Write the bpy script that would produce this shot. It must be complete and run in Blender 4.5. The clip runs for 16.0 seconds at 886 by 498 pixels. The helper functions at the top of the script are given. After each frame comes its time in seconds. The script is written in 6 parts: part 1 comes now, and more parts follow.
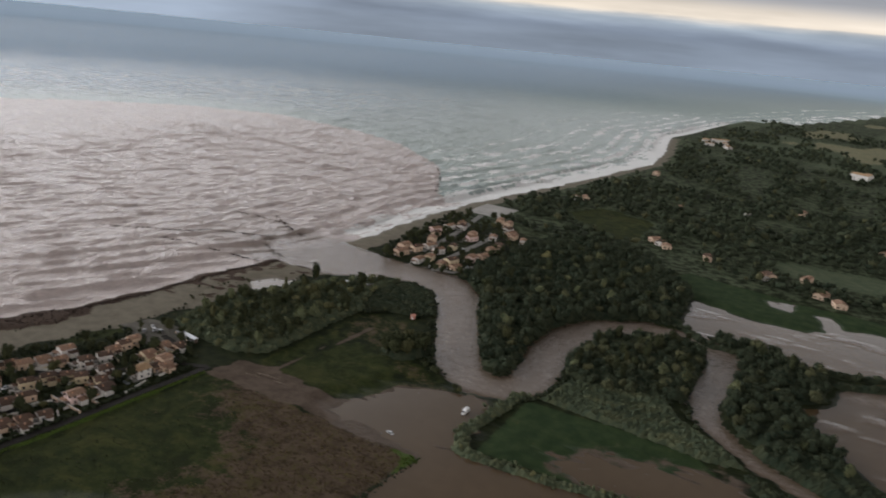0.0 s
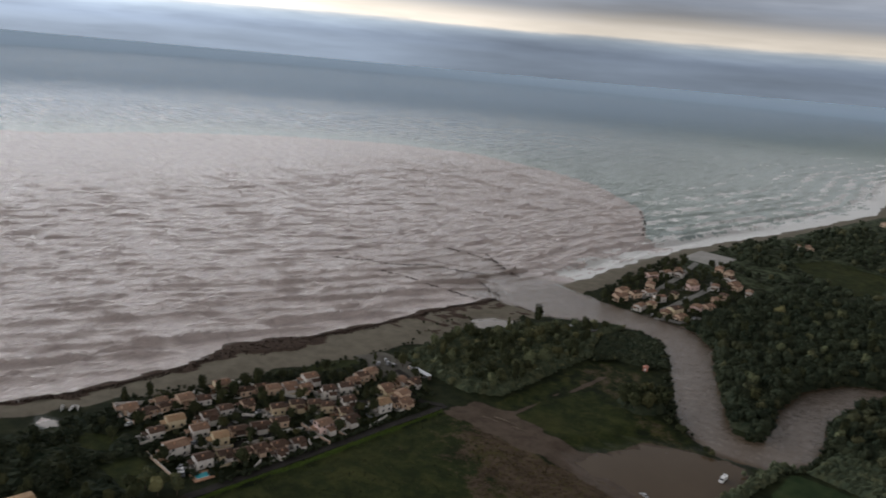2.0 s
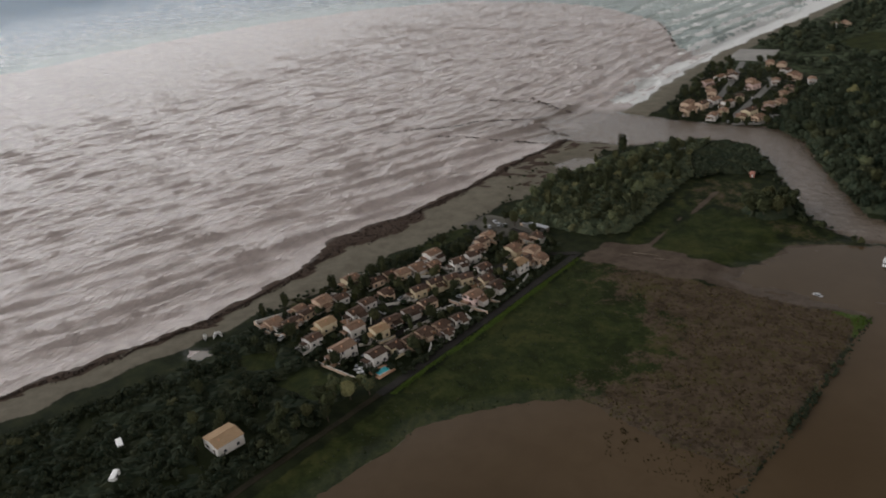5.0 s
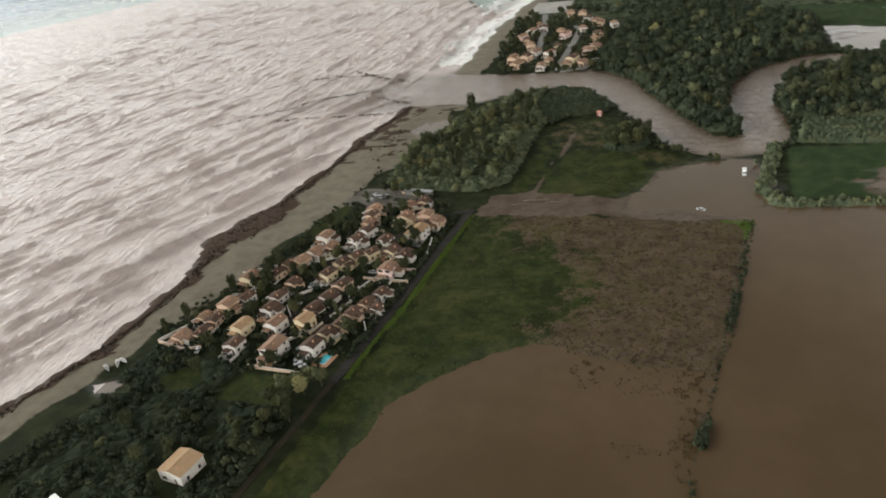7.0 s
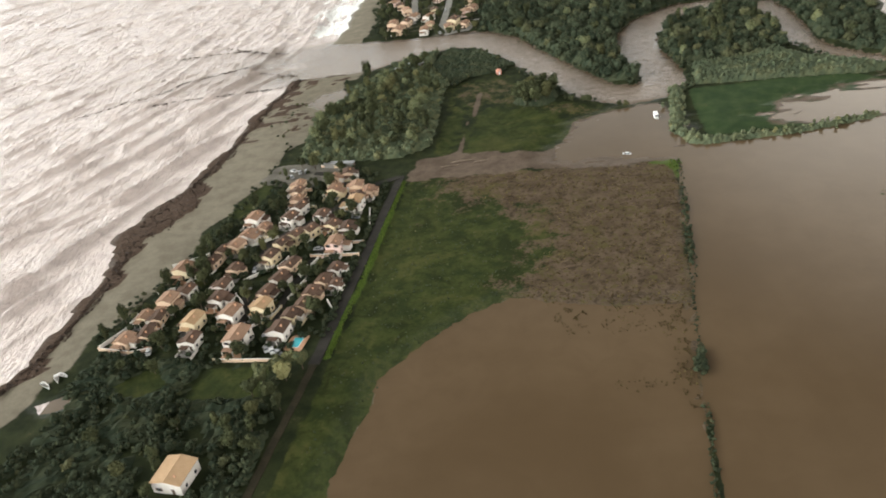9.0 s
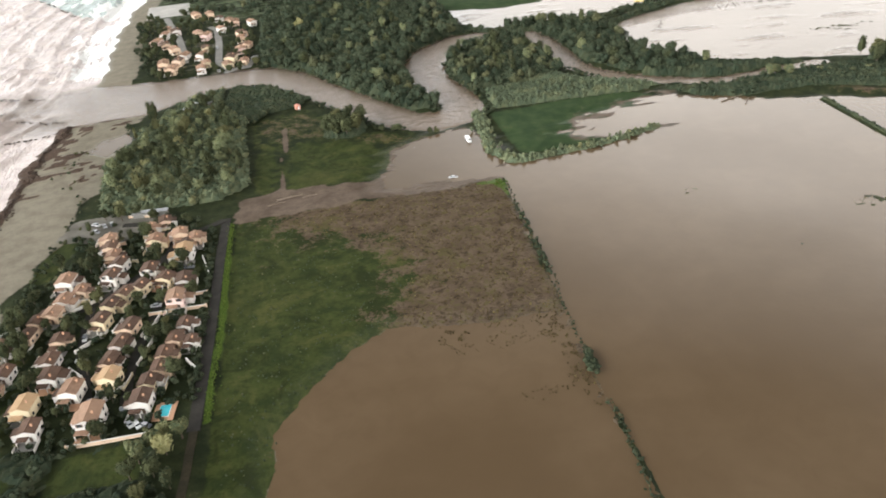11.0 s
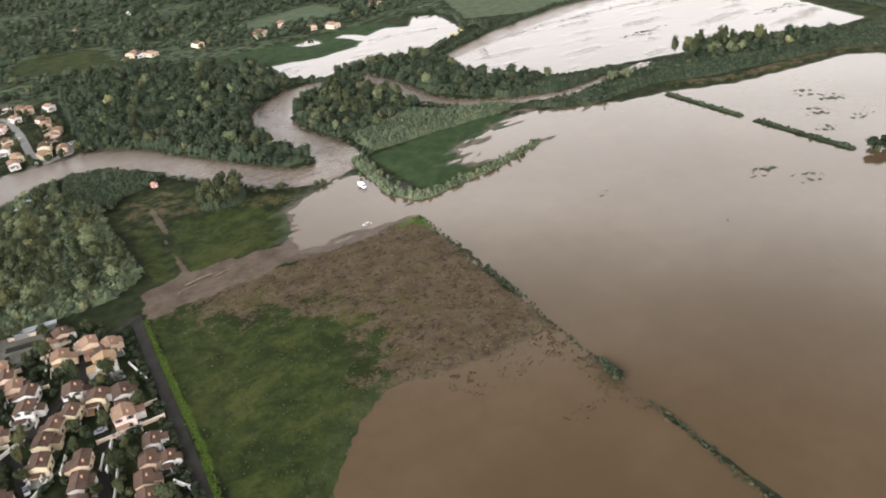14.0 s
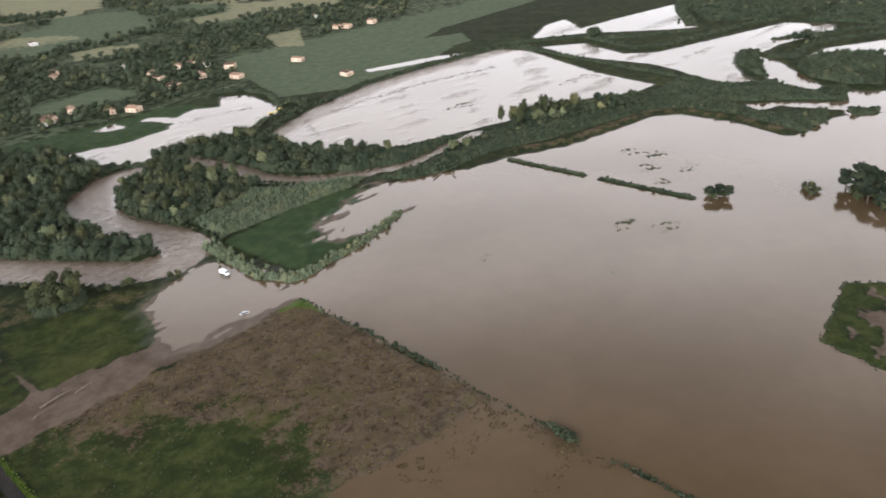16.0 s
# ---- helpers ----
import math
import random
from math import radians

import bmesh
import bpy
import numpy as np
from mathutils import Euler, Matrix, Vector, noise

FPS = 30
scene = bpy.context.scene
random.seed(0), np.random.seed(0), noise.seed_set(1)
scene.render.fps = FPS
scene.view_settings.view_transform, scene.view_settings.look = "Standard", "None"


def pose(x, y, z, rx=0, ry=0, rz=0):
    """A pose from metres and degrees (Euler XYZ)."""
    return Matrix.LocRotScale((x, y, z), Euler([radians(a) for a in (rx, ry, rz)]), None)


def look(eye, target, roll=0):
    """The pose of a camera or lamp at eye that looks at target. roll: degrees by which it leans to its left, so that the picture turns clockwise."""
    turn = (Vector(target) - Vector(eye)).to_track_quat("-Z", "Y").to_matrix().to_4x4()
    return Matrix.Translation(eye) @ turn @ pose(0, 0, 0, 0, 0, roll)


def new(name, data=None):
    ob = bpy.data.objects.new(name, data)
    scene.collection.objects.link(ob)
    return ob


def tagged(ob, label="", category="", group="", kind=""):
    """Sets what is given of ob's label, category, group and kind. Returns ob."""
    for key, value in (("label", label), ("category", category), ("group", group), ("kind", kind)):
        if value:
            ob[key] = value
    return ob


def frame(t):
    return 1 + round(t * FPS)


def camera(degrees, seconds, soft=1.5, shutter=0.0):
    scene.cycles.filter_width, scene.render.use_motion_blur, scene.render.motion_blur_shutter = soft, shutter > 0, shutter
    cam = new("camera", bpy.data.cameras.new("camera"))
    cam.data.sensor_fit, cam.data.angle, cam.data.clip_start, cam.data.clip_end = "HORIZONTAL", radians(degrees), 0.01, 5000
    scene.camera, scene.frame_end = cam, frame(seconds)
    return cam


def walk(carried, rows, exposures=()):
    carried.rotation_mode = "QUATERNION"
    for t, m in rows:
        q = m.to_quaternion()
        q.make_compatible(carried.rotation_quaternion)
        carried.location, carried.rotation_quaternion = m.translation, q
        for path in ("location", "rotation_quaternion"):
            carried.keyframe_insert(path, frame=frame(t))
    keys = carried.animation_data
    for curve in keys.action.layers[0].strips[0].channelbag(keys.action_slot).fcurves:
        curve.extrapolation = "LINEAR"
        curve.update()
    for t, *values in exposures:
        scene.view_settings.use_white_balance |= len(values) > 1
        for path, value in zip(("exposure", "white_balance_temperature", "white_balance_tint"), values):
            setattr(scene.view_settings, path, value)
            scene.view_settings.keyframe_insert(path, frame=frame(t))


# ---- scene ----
cam = camera(58.4, 16.0, soft=1.8, shutter=0.4)
PATH = [
    (0, (4.653, 2.743, 189.293), (3.681, 4.395, 188.721), 5.7),
    (0.5, (-6.109, -0.559, 187.265), (-7.179, 1.043, 186.726), 5.1),
    (1, (-18.086, -1.346, 185.322), (-19.265, 0.188, 184.813), 4.7),
    (1.5, (-28.381, -5.512, 183.863), (-29.632, -4.033, 183.364), 4.6),
    (2, (-39.29, -10.75, 181.526), (-40.602, -9.33, 181.015), 5.1),
    (2.5, (-49.772, -14.779, 179.803), (-51.137, -13.416, 179.276), 3.9),
    (3, (-59.771, -19.904, 178.148), (-61.163, -18.576, 177.601), 2.3),
    (3.5, (-69.198, -25.224, 176.527), (-70.585, -23.915, 175.922), -0.5),
    (4, (-79.075, -30.318, 175.076), (-80.434, -29.026, 174.38), -3.5),
    (4.2, (-83.367, -32.064, 174.791), (-84.707, -30.775, 174.053), -4.5),
    (6.3, (-130.676, -58.807, 173.304), (-131.578, -57.275, 172.388), -8.2),
    (6.5, (-135.513, -60.606, 173.082), (-136.375, -59.049, 172.17), -8.4),
    (7, (-146.344, -64.89, 172.354), (-147.101, -63.293, 171.418), -9.5),
    (7.5, (-157.617, -68.862, 172.115), (-158.252, -67.247, 171.12), -10.4),
    (8, (-168.564, -70.646, 171.844), (-169.127, -69.032, 170.806), -11.8),
    (8.5, (-179.854, -70.911, 172.146), (-180.335, -69.281, 171.091), -11.3),
    (9, (-191.937, -73.517, 171.655), (-192.317, -71.854, 170.612), -9.6),
    (9.5, (-203.21, -73.046, 171.613), (-203.459, -71.355, 170.576), -8.8),
    (10, (-214.281, -71.392, 170.773), (-214.343, -69.68, 169.741), -7.2),
    (10.2, (-218.866, -70.989, 170.721), (-218.843, -69.276, 169.69), -6.3),
    (12.3, (-267.275, -57.077, 167.77), (-266.782, -55.429, 166.748), -5.3),
    (12.5, (-271.103, -54.838, 167.397), (-270.571, -53.204, 166.373), -5.1),
    (13, (-280.42, -47.895, 166.473), (-279.768, -46.291, 165.472), -4.1),
    (13.5, (-289.961, -40.262, 165.556), (-289.24, -38.683, 164.563), -5.3),
    (14, (-298.654, -31.902, 164.593), (-297.846, -30.348, 163.627), -7.2),
    (14.5, (-306.838, -22.83, 164.082), (-305.879, -21.356, 163.129), -5.2),
    (15, (-314.346, -12.333, 163.138), (-313.257, -10.924, 162.227), -4.7),
    (15.5, (-320.538, -1.039, 161.718), (-319.346, 0.314, 160.853), -4.5),
    (16, (-328.183, 9.354, 160.045), (-326.881, 10.619, 159.205), -4.4),
]
EXPOSURES = [(0.0, -2.38, 6400, 12), (3.0, -2.74, 6250, 11), (4.2, -2.71, 6350, 11), (6.3, -1.87, 6600, 7), (8.0, -1.32, 6700, 5), (9.0, -0.98, 6700, 5), (10.0, -0.84, 6600, 6), (12.5, -0.55, 6350, 9), (14.5, -0.82, 6250, 10), (16.0, -1.05, 6150, 12)]
walk(cam, [(t, look(eye, target, roll)) for t, eye, target, roll in PATH], EXPOSURES)

# ---- world and sun: a bright overcast evening, a strip of clear sky low over the sea ----
world = bpy.data.worlds.new("world")
scene.world = world
world.use_nodes = True
wt = world.node_tree
wt.nodes.clear()


def wnode(kind, **values):
    n = wt.nodes.new(kind)
    for key, value in values.items():
        n.inputs[key].default_value = value
    return n


def fill_ramp(ramp_node, stops):
    cr = ramp_node.color_ramp
    while len(cr.elements) > 1:
        cr.elements.remove(cr.elements[-1])
    cr.elements[0].position, cr.elements[0].color = stops[0][0], (*stops[0][1], 1)
    for pos, col in stops[1:]:
        e = cr.elements.new(pos)
        e.color = (*col, 1)


SUN_AZ, SUN_EL = radians(258), radians(31)      # compass-like turn from +y, and height
sky = wt.nodes.new("ShaderNodeTexSky")
sky.sky_type, sky.sun_disc = "NISHITA", False
sky.sun_elevation, sky.sun_rotation = SUN_EL, SUN_AZ
coord = wt.nodes.new("ShaderNodeTexCoord")
stretch = wt.nodes.new("ShaderNodeMapping")
stretch.inputs["Scale"].default_value = (1.6, 1.6, 16.0)
clouds = wnode("ShaderNodeTexNoise", Scale=2.2, Detail=6.0, Roughness=0.55)
split = wt.nodes.new("ShaderNodeSeparateXYZ")
wt.links.new(coord.outputs["Generated"], stretch.inputs["Vector"])
wt.links.new(stretch.outputs["Vector"], clouds.inputs["Vector"])
wt.links.new(coord.outputs["Generated"], split.inputs[0])
wobble = wt.nodes.new("ShaderNodeMath")
wobble.operation = "MULTIPLY_ADD"               # height + (noise - 0.5) * 0.02
wobble.inputs[1].default_value = 0.022
wt.links.new(clouds.outputs["Fac"], wobble.inputs[0])
lowered = wt.nodes.new("ShaderNodeMath")
lowered.operation = "SUBTRACT"
lowered.inputs[1].default_value = 0.011
wt.links.new(split.outputs["Z"], lowered.inputs[0])
wt.links.new(lowered.outputs[0], wobble.inputs[2])
spread = wt.nodes.new("ShaderNodeMapRange")
spread.inputs["From Min"].default_value, spread.inputs["From Max"].default_value = -0.1, 0.9
wt.links.new(wobble.outputs[0], spread.inputs["Value"])
bands = wt.nodes.new("ShaderNodeValToRGB")
fill_ramp(bands, [(0.0, (0.80, 0.97, 1.17)), (0.088, (0.76, 0.92, 1.14)), (0.099, (0.72, 0.88, 1.12)), (0.105, (0.90, 1.09, 1.35)), (0.116, (1.28, 1.50, 1.70)),
                  (0.121, (3.0, 2.68, 2.24)), (0.131, (2.8, 2.5, 2.1)), (0.147, (1.2, 1.22, 1.28)), (0.165, (1.0, 1.1, 1.28)), (0.2, (2.0, 2.1, 2.3)), (0.245, (3.3, 3.36, 3.46)),
                  (0.29, (4.4, 4.43, 4.5)), (0.36, (5.8, 5.78, 5.78)), (0.44, (5.7, 5.6, 5.58)), (0.56, (3.4, 3.38, 3.38)), (0.66, (1.4, 1.4, 1.4)), (0.74, (0.34, 0.34, 0.35)), (1.0, (0.18, 0.19, 0.2))])
wt.links.new(spread.outputs[0], bands.inputs["Fac"])
inland_bands = wt.nodes.new("ShaderNodeValToRGB")  # the sky inland is thinner cloud down to the hills
fill_ramp(inland_bands, [(0.0, (0.6, 0.68, 0.8)), (0.1, (0.95, 1.0, 1.08)), (0.16, (2.4, 2.36, 2.36)), (0.22, (4.6, 4.48, 4.42)), (0.30, (6.2, 5.9, 5.75)), (0.42, (7.3, 6.85, 6.55)),
                         (0.54, (7.2, 6.7, 6.35)), (0.64, (3.4, 3.2, 3.05)), (0.74, (0.4, 0.4, 0.41)), (1.0, (0.18, 0.19, 0.2))])
wt.links.new(spread.outputs[0], inland_bands.inputs["Fac"])
side = wt.nodes.new("ShaderNodeMapRange")
side.interpolation_type = "SMOOTHSTEP"
side.inputs["From Min"].default_value, side.inputs["From Max"].default_value = 0.04, 0.42
wt.links.new(split.outputs["X"], side.inputs["Value"])
joined = wt.nodes.new("ShaderNodeMix")
joined.data_type = "RGBA"
wt.links.new(side.outputs[0], joined.inputs[0])
wt.links.new(inland_bands.outputs["Color"], joined.inputs[7])
layer = wt.nodes.new("ShaderNodeMapRange")   # over the north shore a heavy deck with a bright rim below it
layer.interpolation_type = "SMOOTHSTEP"
layer.inputs["From Min"].default_value, layer.inputs["From Max"].default_value = 0.05, 0.4
layer.inputs["To Min"].default_value, layer.inputs["To Max"].default_value = 1.75, 0.5
wt.links.new(split.outputs["Z"], layer.inputs["Value"])
northward = wt.nodes.new("ShaderNodeMapRange")
northward.interpolation_type = "SMOOTHSTEP"
northward.inputs["From Min"].default_value, northward.inputs["From Max"].default_value = 0.3, 1.0
northward.inputs["To Min"].default_value, northward.inputs["To Max"].default_value = 1.0, 0.6
wt.links.new(split.outputs["Y"], northward.inputs["Value"])
wt.links.new(layer.outputs[0], northward.inputs["To Max"])
thin = wt.nodes.new("ShaderNodeVectorMath")
thin.operation = "SCALE"
wt.links.new(bands.outputs["Color"], thin.inputs[0])
wt.links.new(northward.outputs[0], thin.inputs["Scale"])
wt.links.new(thin.outputs[0], joined.inputs[6])
patchy = wnode("ShaderNodeMapRange")
patchy.inputs["From Min"].default_value, patchy.inputs["From Max"].default_value = 0.3, 0.7
patchy.inputs["To Min"].default_value, patchy.inputs["To Max"].default_value = 0.72, 1.2
wt.links.new(clouds.outputs["Fac"], patchy.inputs["Value"])
vary = wt.nodes.new("ShaderNodeVectorMath")
vary.operation = "SCALE"
wt.links.new(joined.outputs[2], vary.inputs[0])
wt.links.new(patchy.outputs[0], vary.inputs["Scale"])
toward = wt.nodes.new("ShaderNodeVectorMath")    # the deck is brighter round the veiled sun
toward.operation = "DOT_PRODUCT"
toward.inputs[1].default_value = (math.sin(SUN_AZ) * math.cos(SUN_EL), math.cos(SUN_AZ) * math.cos(SUN_EL), math.sin(SUN_EL))
wt.links.new(coord.outputs["Generated"], toward.inputs[0])
veil = wt.nodes.new("ShaderNodeMapRange")
veil.interpolation_type = "SMOOTHSTEP"
veil.inputs["From Min"].default_value, veil.inputs["From Max"].default_value = 0.3, 1.0
veil.inputs["To Min"].default_value, veil.inputs["To Max"].default_value = 1.0, 5.2
wt.links.new(toward.outputs["Value"], veil.inputs["Value"])
glow = wt.nodes.new("ShaderNodeVectorMath")
glow.operation = "SCALE"
wt.links.new(vary.outputs[0], glow.inputs[0])
wt.links.new(veil.outputs[0], glow.inputs["Scale"])
deck = wnode("ShaderNodeBackground", Strength=0.92)
wt.links.new(glow.outputs[0], deck.inputs["Color"])
clear = wnode("ShaderNodeBackground", Strength=0.02)
wt.links.new(sky.outputs["Color"], clear.inputs["Color"])
both = wt.nodes.new("ShaderNodeAddShader")
wt.links.new(deck.outputs[0], both.inputs[0])
wt.links.new(clear.outputs[0], both.inputs[1])
out = wt.nodes.new("ShaderNodeOutputWorld")
wt.links.new(both.outputs[0], out.inputs["Surface"])

sun_data = bpy.data.lights.new("sun", "SUN")
sun_data.energy, sun_data.angle, sun_data.color = 0.95, radians(10), (1.0, 0.90, 0.76)
sun = new("sun", sun_data)
sun_way = Vector((math.sin(SUN_AZ) * math.cos(SUN_EL), math.cos(SUN_AZ) * math.cos(SUN_EL), math.sin(SUN_EL)))
sun.matrix_world = look(sun_way * 800, (0, 0, 0))

# ---- materials ----
class Nodes:
    """A small wrapper for building a node material."""

    def __init__(self, name):
        self.m = bpy.data.materials.new(name)
        self.m.use_nodes = True
        self.t = self.m.node_tree
        self.p = self.t.nodes["Principled BSDF"]

    def add(self, kind, **values):
        n = self.t.nodes.new(kind)
        for key, value in values.items():
            n.inputs[key].default_value = value
        return n

    def link(self, a, b):
        self.t.links.new(a, b)

    def place(self):
        return self.add("ShaderNodeNewGeometry").outputs["Position"]

    def noise(self, scale, detail=4.0, rough=0.6, vector=None, distortion=0.0):
        n = self.add("ShaderNodeTexNoise", Scale=scale, Detail=detail, Roughness=rough, Distortion=distortion)
        self.link(vector or self.place(), n.inputs["Vector"])
        return n.outputs["Fac"]

    def ramp(self, value, lo, hi, a=0.0, b=1.0):
        n = self.add("ShaderNodeMapRange")
        n.interpolation_type = "SMOOTHSTEP"
        n.inputs["From Min"].default_value, n.inputs["From Max"].default_value = lo, hi
        n.inputs["To Min"].default_value, n.inputs["To Max"].default_value = a, b
        self.link(value, n.inputs["Value"])
        return n.outputs[0]

    def math(self, op, a, b):
        n = self.add("ShaderNodeMath")
        n.operation = op
        for k, v in enumerate((a, b)):
            if isinstance(v, (int, float)):
                n.inputs[k].default_value = v
            else:
                self.link(v, n.inputs[k])
        return n.outputs[0]

    def mix(self, fac, a, b):
        n = self.add("ShaderNodeMix")
        n.data_type = "RGBA"
        for sock, v in ((n.inputs[0], fac), (n.inputs[6], a), (n.inputs[7], b)):
            if isinstance(v, (int, float)):
                sock.default_value = v
            elif isinstance(v, tuple):
                sock.default_value = (*v, 1)
            else:
                self.link(v, sock)
        return n.outputs[2]

    def attribute(self, name):
        n = self.add("ShaderNodeAttribute")
        n.attribute_name = name
        s = self.add("ShaderNodeSeparateColor")
        self.link(n.outputs["Color"], s.inputs[0])
        return s.outputs[0], s.outputs[1], s.outputs[2]

    def bump(self, height, strength, distance=0.1):
        n = self.add("ShaderNodeBump", Strength=strength, Distance=distance)
        self.link(height, n.inputs["Height"])
        self.link(n.outputs[0], self.p.inputs["Normal"])

    def done(self, colour=None, rough=0.8, metal=0.0, spec=0.3):
        if colour is not None:
            self.link(colour, self.p.inputs["Base Color"])
        if isinstance(rough, (int, float)):
            self.p.inputs["Roughness"].default_value = rough
        else:
            self.link(rough, self.p.inputs["Roughness"])
        self.p.inputs["Metallic"].default_value = metal
        self.p.inputs["Specular IOR Level"].default_value = spec
        return self.m


def surface(name, a, b, scale=0.6, fine=6.0, rough=0.8, bump=0.2, metal=0.0, spec=0.3, random_tint=0.0):
    """Two tones mixed at a coarse and a fine scale, with fine relief."""
    n = Nodes(name)
    coarse, grain = n.noise(scale, 4), n.noise(fine, 5, 0.7)
    fac = n.math("ADD", n.ramp(coarse, 0.3, 0.7, 0, 0.65), n.ramp(grain, 0.3, 0.7, 0, 0.35))
    if random_tint:
        r = n.add("ShaderNodeObjectInfo").outputs["Random"]
        fac = n.math("ADD", n.math("MULTIPLY", fac, 1 - random_tint), n.math("MULTIPLY", r, random_tint))
    n.bump(grain, bump, 0.05)
    return n.done(n.mix(fac, a, b), rough, metal, spec)


def roof_tiles(name, a, b):
    """Rows of half-round clay tiles, weathered, each roof of its own shade."""
    n = Nodes(name)
    uv = n.add("ShaderNodeTexCoord").outputs["Object"]
    wave = n.add("ShaderNodeTexWave", Scale=1.25, Distortion=0.4, Detail=1.0)
    wave.bands_direction = "Y"
    n.link(uv, wave.inputs["Vector"])
    weather = n.noise(0.5, 5, 0.65)
    grain = n.noise(4.0, 3, 0.7)
    r = n.add("ShaderNodeObjectInfo").outputs["Random"]
    fac = n.math("ADD", n.math("MULTIPLY", n.ramp(weather, 0.3, 0.7), 0.4), n.math("MULTIPLY", r, 0.45))
    fac = n.math("ADD", fac, n.ramp(grain, 0.3, 0.7, 0, 0.25))
    n.bump(wave.outputs["Fac"], 0.6, 0.12)
    return n.done(n.mix(fac, a, b), 0.85, 0, 0.2)


def foliage(name, dark, mid, light, by_object):
    n = Nodes(name)
    if by_object:
        r = n.add("ShaderNodeObjectInfo").outputs["Random"]
        leafy = n.add("ShaderNodeNewGeometry").outputs["Random Per Island"]
        base = n.mix(n.ramp(r, 0.05, 0.75), dark, mid)
        col = n.mix(n.ramp(r, 0.86, 1.0, 0, 0.7), base, light)
    else:
        tint, dry, leafy = n.attribute("tint")
        base = n.mix(tint, dark, mid)
        col = n.mix(dry, base, light)
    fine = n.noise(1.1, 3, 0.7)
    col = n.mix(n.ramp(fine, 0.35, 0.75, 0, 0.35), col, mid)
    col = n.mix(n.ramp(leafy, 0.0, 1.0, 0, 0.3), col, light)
    return n.done(col, 0.85, 0, 0.04)


def ground_material():
    n = Nodes("ground")
    grass, mud, sand = n.attribute("zone")
    weeds, paved, wrack = n.attribute("zone_b")
    crop, pale, wet = n.attribute("zone_c")
    sown = n.add("ShaderNodeAttribute")
    sown.attribute_name = "zone"
    big, mid, fine = n.noise(0.022, 5, 0.6), n.noise(0.13, 6, 0.65), n.noise(0.9, 5, 0.7)
    scrub = n.mix(n.ramp(mid, 0.35, 0.7), (0.011, 0.015, 0.007), (0.026, 0.031, 0.013))
    scrub = n.mix(n.ramp(big, 0.5, 0.75, 0, 0.6), scrub, (0.034, 0.042, 0.016))
    green = n.mix(n.ramp(mid, 0.35, 0.65), (0.017, 0.024, 0.008), (0.036, 0.044, 0.013))
    green = n.mix(n.ramp(big, 0.5, 0.72, 0, 0.6), green, (0.048, 0.048, 0.015))
    green = n.mix(n.ramp(fine, 0.45, 0.8, 0, 0.45), green, (0.010, 0.015, 0.004))
    patchy = n.noise(0.055, 4, 0.7, distortion=0.8)
    green = n.mix(n.ramp(patchy, 0.52, 0.68, 0, 0.6), green, (0.060, 0.062, 0.019))
    green = n.mix(n.ramp(patchy, 0.46, 0.34, 0, 0.8), green, (0.014, 0.018, 0.006))
    muddy = n.mix(n.ramp(mid, 0.3, 0.7), (0.066, 0.049, 0.036), (0.108, 0.083, 0.064))
    muddy = n.mix(n.ramp(fine, 0.4, 0.8, 0, 0.4), muddy, (0.056, 0.043, 0.032))
    beach = n.mix(n.ramp(mid, 0.3, 0.7), (0.130, 0.115, 0.087), (0.178, 0.159, 0.122))
    beach = n.mix(n.ramp(fine, 0.45, 0.75, 0, 0.3), beach, (0.09, 0.078, 0.062))
    weedy = n.mix(n.ramp(mid, 0.35, 0.65), (0.058, 0.041, 0.027), (0.088, 0.064, 0.044))
    weedy = n.mix(n.ramp(fine, 0.5, 0.75, 0, 0.5), weedy, (0.050, 0.044, 0.015))
    weedy = n.mix(n.ramp(n.math("ADD", patchy, n.ramp(fine, 0.2, 0.8, -0.12, 0.12)), 0.53, 0.66, 0, 0.6), weedy, (0.056, 0.052, 0.016))
    weedy = n.mix(n.ramp(n.math("ADD", patchy, n.ramp(fine, 0.2, 0.8, -0.12, 0.12)), 0.45, 0.34, 0, 0.6), weedy, (0.034, 0.024, 0.016))
    clump = n.noise(0.36, 3, 0.6, distortion=0.5)
    weedy = n.mix(n.ramp(clump, 0.53, 0.64, 0, 0.75), weedy, (0.026, 0.019, 0.011))
    weedy = n.mix(n.ramp(clump, 0.44, 0.37, 0, 0.65), weedy, (0.064, 0.056, 0.020))
    green = n.mix(n.ramp(clump, 0.54, 0.66, 0, 0.4), green, (0.014, 0.018, 0.006))
    tar = n.mix(n.ramp(mid, 0.3, 0.7), (0.088, 0.082, 0.070), (0.145, 0.135, 0.115))
    heap = n.mix(n.ramp(fine, 0.3, 0.7), (0.030, 0.020, 0.015), (0.085, 0.058, 0.042))
    field = n.mix(n.ramp(mid, 0.3, 0.7), (0.052, 0.070, 0.040), (0.082, 0.098, 0.058))
    young = n.mix(n.ramp(mid, 0.3, 0.7), (0.019, 0.034, 0.014), (0.034, 0.052, 0.021))
    straw = n.mix(n.ramp(mid, 0.3, 0.7), (0.13, 0.13, 0.075), (0.19, 0.18, 0.11))
    verge = n.add("ShaderNodeAttribute")
    verge.attribute_name = "zone_c"
    lush = n.mix(n.ramp(fine, 0.3, 0.7), (0.038, 0.066, 0.010), (0.060, 0.088, 0.017))
    edge = n.ramp(mid, 0.2, 0.8, -0.22, 0.22)
    spotty = n.math("ADD", n.ramp(mid, 0.25, 0.75, -0.38, 0.38), n.ramp(fine, 0.25, 0.75, -0.3, 0.3))
    col = scrub
